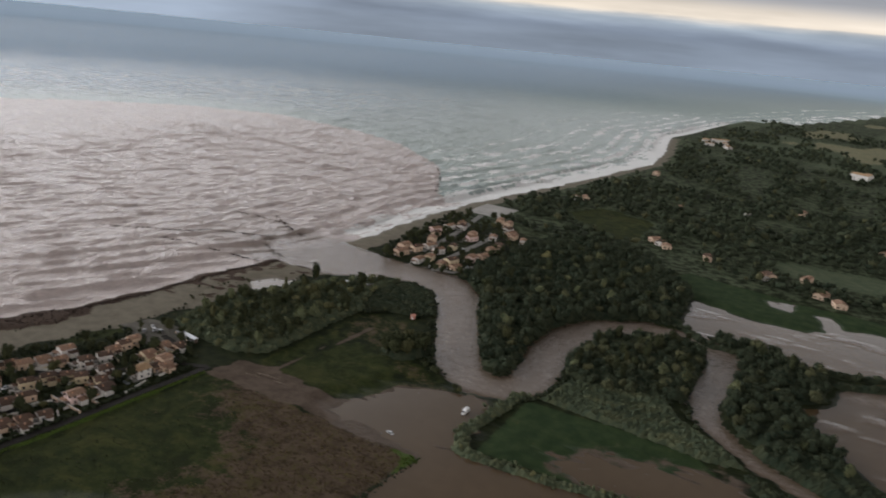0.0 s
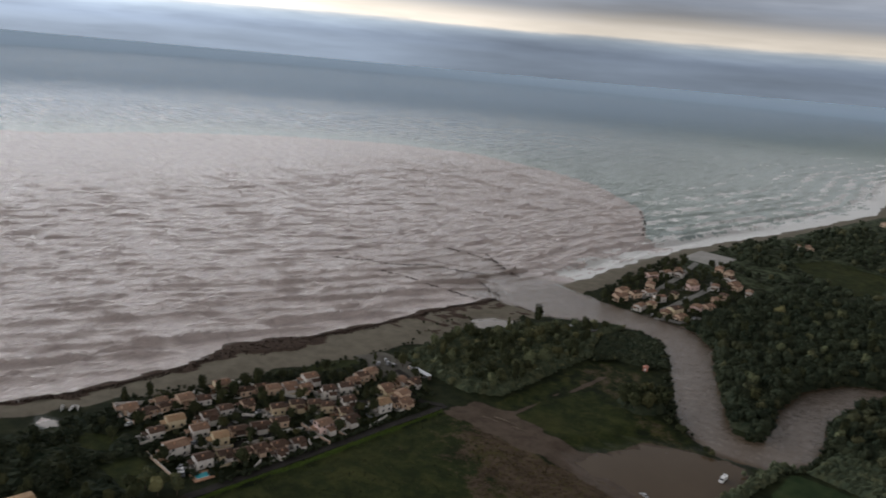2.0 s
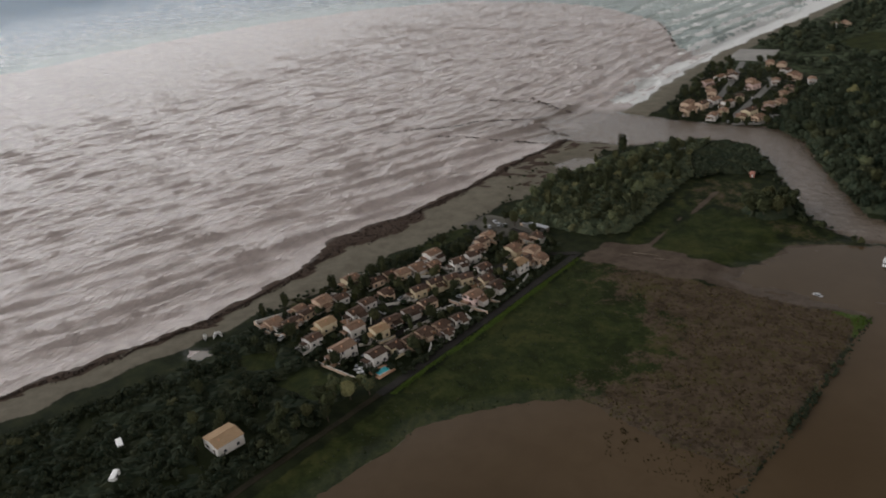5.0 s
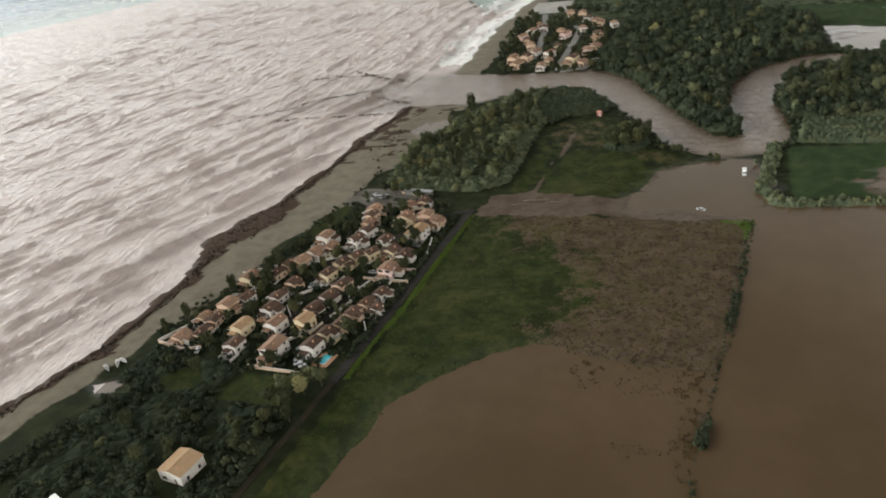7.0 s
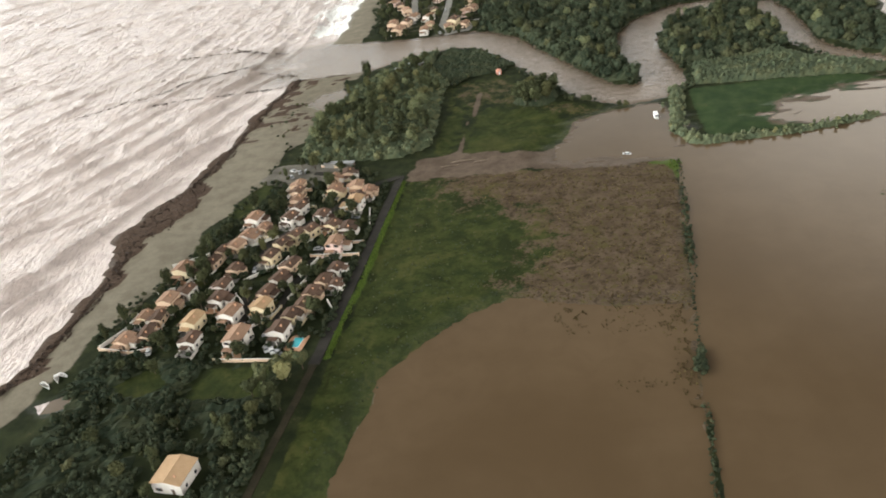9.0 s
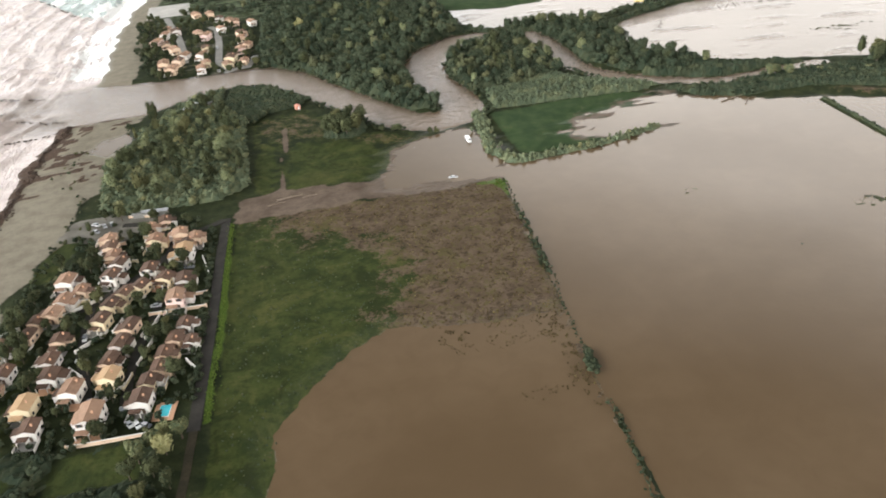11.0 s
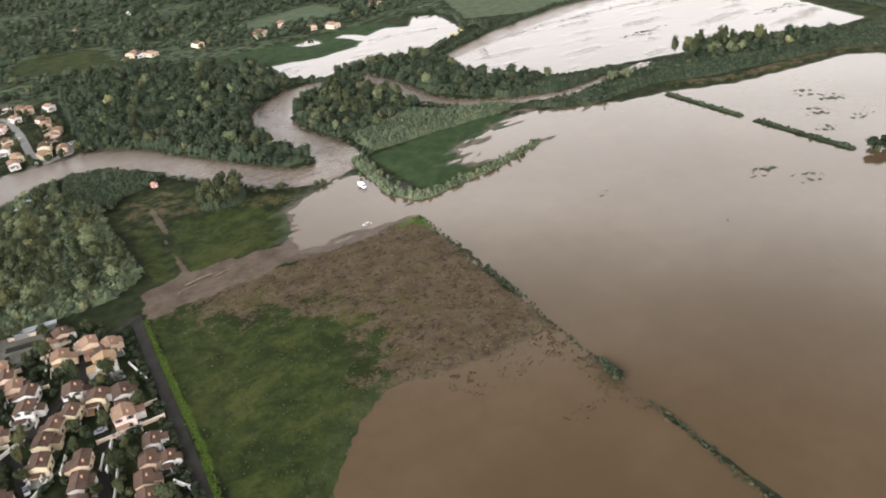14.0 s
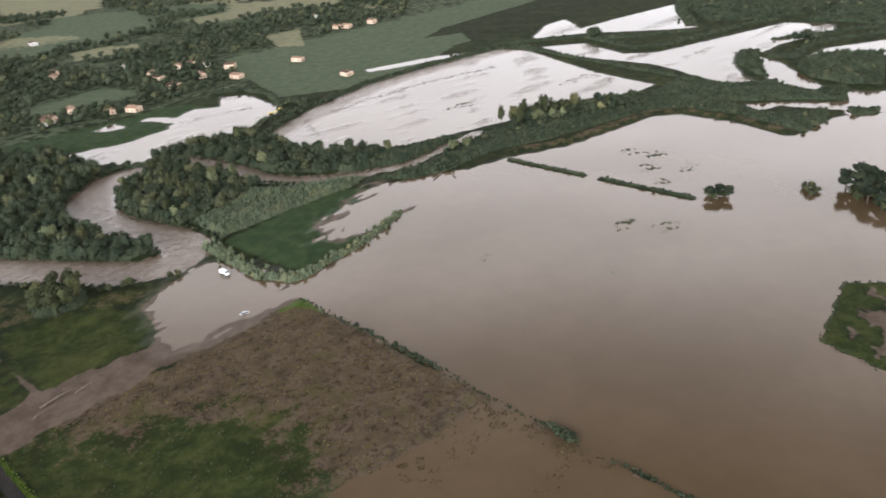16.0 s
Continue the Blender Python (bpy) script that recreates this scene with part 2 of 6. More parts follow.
    for zone, tone in ((crop, field), (pale, straw), (grass, green), (sown.outputs["Alpha"], young), (weeds, weedy), (verge.outputs["Alpha"], lush), (mud, muddy), (sand, beach), (paved, tar), (wrack, heap)):
        col = n.mix(n.ramp(n.math("ADD", zone, spotty if tone is weedy else edge), 0.35, 0.65), col, tone)
    rough = n.ramp(wet, 0.2, 0.8, 0.9, 0.45)
    relief = n.math("ADD", n.math("MULTIPLY", mid, 1.0), n.math("MULTIPLY", fine, 0.5))
    n.bump(relief, 0.5, 0.6)
    return n.done(col, rough, 0, 0.05)


def water_material():
    """Sea, river and flood in one: salt water, silt, foam, churn and painted far haze by what the sheets carry."""
    n = Nodes("water")
    plume, foam, churn = n.attribute("state")
    inland, lively, far_out = n.attribute("reach")
    big, drift = n.noise(0.012, 4, 0.6), n.noise(0.09, 6, 0.65, distortion=0.6)
    # flood and river
    brown = n.mix(n.ramp(big, 0.35, 0.7), (0.072, 0.048, 0.026), (0.093, 0.064, 0.037))
    brown = n.mix(n.ramp(drift, 0.35, 0.75, 0, 0.35), brown, (0.066, 0.044, 0.024))
    flow = n.noise(0.22, 5, 0.65, distortion=1.4)
    streak = n.math("MULTIPLY", n.ramp(flow, 0.50, 0.70), churn)
    brown = n.mix(n.math("MULTIPLY", churn, 0.7), brown, (0.190, 0.155, 0.130))
    brown = n.mix(n.math("MULTIPLY", streak, 0.55), brown, (0.25, 0.205, 0.175))
    brown = n.mix(n.math("MULTIPLY", n.math("MULTIPLY", n.ramp(flow, 0.40, 0.30), churn), 0.5), brown, (0.090, 0.066, 0.050))
    # sea
    salt = n.mix(n.ramp(plume, 0.05, 0.6), (0.040, 0.084, 0.118), (0.36, 0.42, 0.385))
    # distance haze painted into the water colour: paler and bluer far out
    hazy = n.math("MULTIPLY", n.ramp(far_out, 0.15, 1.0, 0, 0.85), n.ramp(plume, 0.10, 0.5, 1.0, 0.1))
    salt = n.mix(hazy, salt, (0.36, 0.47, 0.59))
    # farthest out the painted haze nears the sky tone at the horizon
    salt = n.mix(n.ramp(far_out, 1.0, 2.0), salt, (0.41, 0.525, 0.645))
    silt = n.mix(n.ramp(drift, 0.35, 0.75, 0, 0.6), (0.555, 0.478, 0.445), (0.325, 0.27, 0.248))
    patch = n.noise(0.05, 5, 0.6)
    col = n.mix(n.ramp(n.math("ADD", plume, n.ramp(patch, 0.2, 0.8, -0.12, 0.12)), 0.62, 0.72), salt, silt)
    col = n.mix(inland, col, brown)
    turn = n.add("ShaderNodeMapping")
    turn.inputs["Rotation"].default_value = (0, 0, radians(25))
    turn.inputs["Scale"].default_value = (1.0, 0.3, 1.0)
    n.link(n.place(), turn.inputs["Vector"])
    run = turn.outputs["Vector"]
    chop, ripple = n.noise(0.28, 5, 0.68, run, 0.1), n.noise(0.7, 4, 0.65, run)
    sea_relief = n.math("MULTIPLY", n.math("ADD", n.math("MULTIPLY", chop, 2.9), n.math("MULTIPLY", ripple, 0.6)), lively)
    calm = n.noise(0.35, 3, 0.6)
    river_relief = n.math("ADD", n.math("MULTIPLY", n.math("MULTIPLY", flow, churn), 0.9), n.math("MULTIPLY", calm, 0.04))
    n.bump(n.math("ADD", sea_relief, river_relief), 1.0, 0.9)
    lace = n.noise(0.11, 8, 0.72, run, 1.0)
    white = n.ramp(n.math("ADD", lace, n.math("MULTIPLY", foam, 0.30)), 0.73, 0.83)
    col = n.mix(white, col, (0.78, 0.78, 0.76))
    rough = n.math("MAXIMUM", n.math("MULTIPLY", white, 0.8), n.ramp(n.math("ADD", n.math("SUBTRACT", 1.0, inland), n.math("MULTIPLY", churn, 0.6)), 0.0, 1.0, 0.09, 0.22))
    rough = n.math("MULTIPLY", rough, n.ramp(far_out, 0.0, 1.0, 1.0, 0.35))
    n.link(n.ramp(far_out, 0.0, 1.0, 1.333, 1.006), n.p.inputs["IOR"])
    done = n.done(col, rough, 0, 0.5)
    n.link(n.ramp(far_out, 0.6, 1.5, 0.5, 0.0), n.p.inputs["Specular IOR Level"])
    return done


M_GROUND = ground_material()
M_WATER = water_material()
M_ROAD = surface("wet_asphalt", (0.016, 0.015, 0.013), (0.033, 0.030, 0.026), 0.15, 2.0, 0.85, 0.2, spec=0.1)
M_PATH = surface("dark_muddy_path", (0.020, 0.018, 0.011), (0.040, 0.033, 0.020), 0.2, 1.6, 0.9, 0.5, spec=0.1)
M_LANE = surface("pale_concrete", (0.15, 0.145, 0.135), (0.24, 0.23, 0.21), 0.2, 2.0, 0.7)
M_GRAVEL = surface("pale_gravel", (0.24, 0.23, 0.21), (0.36, 0.345, 0.32), 0.1, 2.0, 0.8, 0.3)
M_WHITE = surface("white_render", (0.52, 0.49, 0.45), (0.73, 0.70, 0.66), 0.3, 3.0, 0.85, 0.1, random_tint=0.3)
M_PEACH = surface("peach_render", (0.53, 0.38, 0.27), (0.65, 0.50, 0.37), 0.3, 3.0, 0.85, 0.1, random_tint=0.3)
M_YELLOW = surface("yellow_render", (0.53, 0.43, 0.28), (0.65, 0.56, 0.39), 0.3, 3.0, 0.85, 0.1, random_tint=0.3)
M_PINK = surface("pink_render", (0.66, 0.47, 0.42), (0.74, 0.58, 0.53), 0.3, 3.0, 0.85, 0.1, random_tint=0.3)
M_ORANGE = roof_tiles("orange_clay_tiles", (0.165, 0.096, 0.064), (0.33, 0.212, 0.145))
M_BROWN = roof_tiles("brown_clay_tiles", (0.042, 0.028, 0.021), (0.13, 0.078, 0.054))
M_TAN = roof_tiles("tan_clay_tiles", (0.32, 0.21, 0.118), (0.43, 0.29, 0.172))
M_GLASS = surface("window_glass", (0.02, 0.025, 0.03), (0.05, 0.055, 0.06), 0.5, 2.0, 0.12, 0.0, spec=0.5)
M_SHUTTER = surface("dark_shutter", (0.07, 0.05, 0.035), (0.14, 0.10, 0.07), 1.0, 8.0, 0.6)
M_WOOD = surface("grey_wood", (0.10, 0.075, 0.055), (0.20, 0.16, 0.12), 1.0, 8.0, 0.8, 0.4)
M_BARK = surface("bark", (0.045, 0.034, 0.024), (0.11, 0.085, 0.06), 1.0, 6.0, 0.9, 0.6)
M_PAINT = surface("white_paint", (0.72, 0.72, 0.71), (0.84, 0.84, 0.82), 0.8, 6.0, 0.35, 0.03, spec=0.5)
M_CARS = surface("car_paint", (0.06, 0.07, 0.09), (0.75, 0.75, 0.74), 0.02, 0.2, 0.3, 0.0, spec=0.5, random_tint=0.98)
M_RUBBER = surface("black_rubber", (0.015, 0.015, 0.015), (0.035, 0.035, 0.035), 2.0, 9.0, 0.8)
M_METAL = surface("grey_metal", (0.30, 0.31, 0.32), (0.42, 0.43, 0.44), 1.0, 6.0, 0.4, 0.05, 0.7)
M_RED = surface("faded_red_sheet", (0.44, 0.15, 0.10), (0.60, 0.32, 0.24), 0.6, 4.0, 0.7)
M_WRACK = surface("wet_drift_wrack", (0.022, 0.015, 0.011), (0.070, 0.047, 0.034), 0.3, 3.0, 0.8, 0.5)
M_POOL = surface("pool_water", (0.05, 0.45, 0.55), (0.10, 0.60, 0.68), 0.5, 2.0, 0.08, 0.1, spec=0.5)
M_TERRACE = surface("terracotta_paving", (0.40, 0.22, 0.13), (0.52, 0.31, 0.20), 0.6, 4.0, 0.8)
M_YELLOWSTEEL = surface("yellow_steel", (0.50, 0.36, 0.06), (0.62, 0.46, 0.12), 0.5, 3.0, 0.5)
M_LEAF = foliage("leaves", (0.018, 0.025, 0.014), (0.042, 0.052, 0.027), (0.105, 0.098, 0.044), True)
M_PINE = foliage("pine_needles", (0.010, 0.016, 0.011), (0.026, 0.034, 0.021), (0.050, 0.055, 0.030), True)
M_WILLOW = foliage("willow_leaves", (0.036, 0.050, 0.029), (0.118, 0.142, 0.082), (0.26, 0.23, 0.10), True)
M_WEED = foliage("withered_weeds", (0.036, 0.024, 0.013), (0.066, 0.048, 0.024), (0.150, 0.122, 0.050), False)
M_WOODS = foliage("wood_leaves", (0.015, 0.023, 0.015), (0.041, 0.053, 0.033), (0.100, 0.098, 0.049), False)
M_SCRUB = foliage("pale_scrub", (0.034, 0.048, 0.031), (0.090, 0.110, 0.068), (0.19, 0.178, 0.085), False)
M_VERGE = foliage("verge_grass", (0.045, 0.080, 0.014), (0.070, 0.112, 0.020), (0.11, 0.13, 0.03), False)

# ---- plan ----
COAST_Y = (-3000, -60, 29, 58.5, 88.1, 127.7, 157.5, 197.3, 220.1, 247.1, 277.2, 317.5, 357.7, 418.5, 500, 561.3, 612.4, 705.2, 778.1, 898.1, 1059.5, 1185.2, 1323.5, 1520.8, 1689.2, 1947.8, 2073.1, 2411.7, 2764.3, 3804.3, 5601)
COAST_X = (-1200, -470, -434, -426.6, -414.2, -404.9, -400.4, -404, -412.4, -408.8, -398.3, -393.9, -393.5, -387.4, -379.6, -381.5, -385.3, -384.7, -378.6, -361.9, -347.6, -337.9, -362.6, -412.5, -402.5, -390.4, -282.7, -188.5, -113.8, 237.8, 844.2)
RIVER = ((-413.2, 461.5, 40), (-387.1, 462.1, 38), (-352.8, 462, 35), (-324.5, 468.9, 25), (-293.1, 478.9, 18), (-269.6, 476.5, 18), (-251, 462.6, 16), (-232.3, 432.4, 13), (-209.4, 394.1, 13),
         (-190.6, 363.9, 13), (-172, 351, 12), (-154.5, 355.4, 13), (-149.5, 370.8, 12), (-152.7, 393.3, 12), (-160.1, 420.8, 12), (-159.3, 452.7, 13), (-148.1, 478.7, 14),
         (-124.4, 500, 14), (-98.4, 504.9, 11), (-76.4, 497.2, 10), (-69, 475.7, 9), (-66.8, 446.8, 9), (-66.7, 420.9, 8), (-60.3, 397.4, 7), (-39.4, 376.2, 5), (-26.8, 366.1, 5), (5.7, 352.4, 5), (39.4, 356.1, 5), (75.3, 358.9, 5))
FLOODS = {
    "field_south": ((-276, -80), (-272, 40), (-269.5, 86), (-268, 98), (-264.5, 111), (-266, 120), (-257, 132), (-248, 144), (-236, 155), (-224, 164), (-212, 162), (-198, 158), (-184, 156), (-163.5, 157), (-163, 120), (-165, 60), (-169, -80)),
    "great": ((-167, -90), (-160.6, 132.4), (-152.9, 270.9), (-146.8, 283.1), (-134.5, 281.3), (-66.2, 294.6), (-19.4, 307.7), (2.6, 317.3), (46.7, 306.7), (80.5, 288.7), (134.5, 280.3), (167.5, 276.6), (180.2, 263.4), (179, 221), (168.1, 178.7), (184, 173.7), (213.8, 159.5), (243.6, 143.3), (327, 91.3), (420, -90)),
    "lane": ((-212, 282), (-204, 275), (-176, 272), (-154, 271.5), (-149, 272), (-148, 284), (-147, 300), (-150, 322), (-157, 336), (-172, 332), (-186, 327), (-200, 318), (-201, 306), (-205, 293)),
    "square": ((-41, 341), (-66, 333), (-92, 324), (-101, 308), (-96, 301), (-60, 297), (-34, 305), (-18, 322), (-34, 346)),
    "gap": ((-40, 300), (-8, 300), (14, 316), (-4, 330), (-30, 335)),
    "lagoon": ((-367, 377), (-358, 395), (-346, 401), (-343, 385), (-353, 369)),
    "pond": ((-383.7, 105.1), (-372.8, 111.1), (-378.9, 116), (-388.7, 109)),
    "north_a": ((-116, 585), (-109, 528), (-94, 508), (-57, 513), (-18, 510), (28, 522), (51, 556), (62, 615), (46, 631), (25, 602), (8, 616), (-15, 606), (-27, 629), (-36, 623), (-28, 606), (-26, 591), (-37, 580), (-51, 578), (-76, 575), (-98, 583)),
    "north_pool": ((-73, 632), (-54, 638), (-52, 618), (-66, 620)),
    "north_b": ((-3.9, 494), (-6, 463.8), (-20.7, 447.9), (-2.8, 415.2), (22.5, 385.7), (60.5, 374.1), (109.2, 359.5), (167.8, 346.1), (219.1, 320), (248.2, 318.4), (264.9, 387.7), (322.6, 505.2), (314.1, 532.5), (215.2, 541.2), (140.8, 542.2), (67, 523.2), (15.1, 504)),
    "strip_b": ((181.9, 591), (212.2, 582.4), (260.9, 567), (307.6, 532.3), (298.8, 527.8), (255.4, 552), (206.7, 567.4), (177.5, 579.2)),
    "north_c": ((337.8, 495), (370.4, 465.1), (341.2, 400.9), (360.6, 376.1), (435, 355.4), (543.1, 328.8), (546.7, 281.2), (517.7, 271.3), (431.9, 292.1), (395.7, 291.6), (387.2, 313.5), (344.4, 297), (306.1, 271.4), (288.6, 250.3), (271.6, 279.2), (301.2, 323.5), (313.4, 354.1), (315.4, 445.7)),
    "north_d": ((372.3, 532.1), (446.9, 566.4), (485.9, 567.6), (439.5, 514.8), (503.9, 511.2), (635.1, 494.4), (487.6, 400.9), (465.8, 424.9), (419.2, 495)),
    "back_ditch": ((227.2, 236), (244.1, 208.3), (261.1, 178.5), (291.2, 177.8), (304, 161.3), (250.1, 145.4), (225.6, 162.7), (240.6, 172.1), (238.6, 181.4), (232.3, 211.3), (211, 220.3)),
    "far_reach": ((378.2, 293.4), (368.1, 270.2), (337.3, 241.6), (295.7, 203.7), (293.3, 175.7), (263.2, 175.4), (280.7, 209.7), (286.2, 223.3), (301.6, 247.4), (344.2, 276.1)),
    "open_end": ((175.6, 180.8), (216, 170.9), (225.6, 166.8), (250.1, 144.4), (165.7, 122.3), (149.9, 150.8)),
    "east": ((395.1, 251.7), (434.5, 247), (491.2, 212.1), (425, 194.6), (409, 225.8), (388.5, 243.3)),
}
ISLE = ((-61, 82), (-12, 89.5), (8, 62), (-30, 22), (-72, 44))
MAIN = ((-280.4, 262.9), (-153.9, 268.8), (-161.2, 132.4), (-164.8, 62.2), (-175, -80), (-310, -80), (-288.3, 70.8), (-283.2, 155.5))
WEEDS = ((-261, 262), (-154, 267.8), (-160.2, 139.4), (-197, 157), (-221, 163), (-216, 180), (-210, 201), (-216, 224), (-238, 236), (-258, 252))
WITHERED = ((-262, 310), (-105, 312), (-104, 59), (-176, 89), (-200, 140), (-217, 164), (-214, 180), (-207, 201), (-213, 224), (-236, 236), (-258, 252))
LEA = ((-276.8, 389.6), (-270.5, 280.2), (-232.8, 279.8), (-202.3, 288.4), (-190.1, 300.7), (-167.7, 319.4), (-148.2, 340.2), (-179.1, 339.6), (-211, 349.2), (-240.1, 399.5))
LEA_GREEN = ((-252.9, 346.3), (-238.6, 345.6), (-210.8, 326.8), (-201.5, 314.8), (-203.4, 297.5), (-220.6, 284), (-256.3, 288.5))
LEA_WEST = ((-268.2, 354.2), (-260, 343.2), (-262.4, 289.4), (-272.6, 290.3), (-272, 330.8))
LANE = ((-282.4, 261.4), (-151.9, 267.3), (-148.9, 285.1), (-202.3, 291.4), (-234.9, 285.8), (-261.4, 290.5), (-279.6, 285.1))
SQUARE = ((-136.9, 346.5), (-134.5, 291.5), (-62.1, 301.8), (-21.5, 324.1), (-51.8, 350.2), (-91.4, 351.5))
GREENS = (((-138, 652), (-101, 647), (-45, 641), (8, 643), (22, 607), (-15, 600), (-26, 585), (-51, 574), (-98, 579), (-122, 590), (-148, 626)),
          ((-295.4, 765.1), (-276.3, 813.1), (-211.8, 791.9), (-204.8, 703.1), (-225.5, 698.1), (-266.1, 725.7)),
          ((-367.7, 236.6), (-355.6, 232.8), (-349, 259.9), (-357.2, 274.9)),
          ((127.6, 447.4), (131.8, 435), (168.2, 421.2), (170.4, 431.7)), ((211.4, 462.1), (222.1, 447.6), (261, 433.9), (256.7, 446.4)),
          ((-363.9, 116.1), (-349.9, 110.2), (-340, 118.2), (-350.1, 128.1)), ((-332.9, 110.3), (-303.8, 110.5), (-304, 127.4), (-331.1, 126.2)))
CROPS = (((66, 577), (134, 756), (275, 643), (300, 580), (200, 548), (120, 545)), ((9, 1042), (51, 1157), (208, 1284), (225, 1090), (154, 1048), (37, 1015)),
         ((143.8, 772.6), (115.5, 714.9), (241.7, 607.8), (378.4, 671.5), (604.1, 691.8), (584.2, 777.4), (397.3, 765.1)), ((-95.3, 752.8), (7.4, 772), (10.6, 710.7), (-79.4, 722.9)),
         ((130, 1174.4), (235.5, 1128.4), (298.7, 1245.6), (195.7, 1325.2)), ((624.3, 680.6), (782.8, 598.6), (1022.3, 762.4), (792.8, 976), (583.5, 920.6)), ((332.2, 584.2), (223.1, 591.3), (147.7, 663), (234.6, 687.5), (365.7, 628.1)))
PALES = (((276, 1761), (159, 1446), (192, 1394), (282, 1342), (363, 1508)), ((278, 1073), (389, 1079), (358, 1007), (260, 1015)), ((250, 846), (308, 853), (233, 748), (215, 776)),
         ((-188.8, 1728.3), (-53, 1756.6), (-41.6, 1578.4), (-167.5, 1613.9)), ((201.6, 1577.6), (319, 1490.2), (480.9, 1637.1), (278.4, 1898.9)), ((337.2, 1061.8), (470.6, 958.9), (528.5, 1028.6), (405.6, 1154.7)), ((-252.4, 596.4), (-238, 603.1), (-235.8, 590.7), (-248.1, 584.1)),
         ((51.3, 936.8), (137.8, 919.7), (148.9, 974.5), (72.9, 991.9)))
ISLETS = ((-8.7, 195.4, 12, 5), (2.8, 176.1, 9, 5), (-76.3, 228.2, 6, 3), (91, 249.8, 9, 6), (95.2, 233.4, 10, 8), (84.6, 205.5, 9, 6), (56.2, 207.3, 8, 5), (72, 224.9, 10, 7), (127.5, 418.2, 22, 7), (236.8, 385.1, 26, 6), (-55.4, 173.6, 4, 2),
          (72.5, 617.9, 10, 6), (29.8, 574.5, 12, 4))
VILLAGE = ((-381, 141), (-366, 189), (-361, 236), (-352, 287), (-322, 288), (-291, 267), (-291, 203), (-294, 147), (-300, 130), (-328, 130))
HAMLET = ((-371.9, 665.4), (-346.9, 703.7), (-275.2, 618.3), (-269.8, 494.9), (-307.5, 489.8), (-338.9, 486.9), (-356.2, 560))


def inside(px, py, poly):
    """Signed distance to a closed outline, above zero inside."""
    best = np.full(px.shape, 1e9)
    odd = np.zeros(px.shape, bool)
    for (ax, ay), (bx, by) in zip(poly, poly[1:] + poly[:1]):
        dx, dy = bx - ax, by - ay
        k = np.clip(((px - ax) * dx + (py - ay) * dy) / (dx * dx + dy * dy), 0, 1)
        best = np.minimum(best, np.hypot(px - ax - k * dx, py - ay - k * dy))
        if dy:
            odd ^= ((ay > py) != (by > py)) & (px < (py - ay) / dy * dx + ax)
    return np.where(odd, best, -best)


def along(px, py, line):
    """Distance outside a band along a line of (x, y, half width); below zero in it."""
    best = np.full(px.shape, 1e9)
    for (ax, ay, aw), (bx, by, bw) in zip(line, line[1:]):
        dx, dy = bx - ax, by - ay
        k = np.clip(((px - ax) * dx + (py - ay) * dy) / (dx * dx + dy * dy), 0, 1)
        best = np.minimum(best, np.hypot(px - ax - k * dx, py - ay - k * dy) - (aw + k * (bw - aw)))
    return best


def rolling(px, py, size, seed, octaves=3):
    """A smooth field of bumps about -1 to 1."""
    r = np.random.RandomState(seed)
    total, amp = np.zeros(px.shape), 1.0
    for _ in range(octaves):
        for _ in range(5):
            a, p = r.uniform(0, 2 * math.pi, 2)
            k = 2 * math.pi / (size * r.uniform(0.7, 1.4))
            total += amp * np.sin(k * (px * math.cos(a) + py * math.sin(a)) + p) / 3
        size, amp = size / 2.3, amp * 0.55
    return total / 1.4


def rise(v, a, b):
    k = np.clip((v - a) / (b - a), 0, 1)
    return k * k * (3 - 2 * k)


def wrack_width(py):
    return 4.2 + 16 * np.exp(-((py - 240) / 32) ** 4) + 2 * np.sin(py * 0.11) + 1.5 * np.sin(py * 0.31)


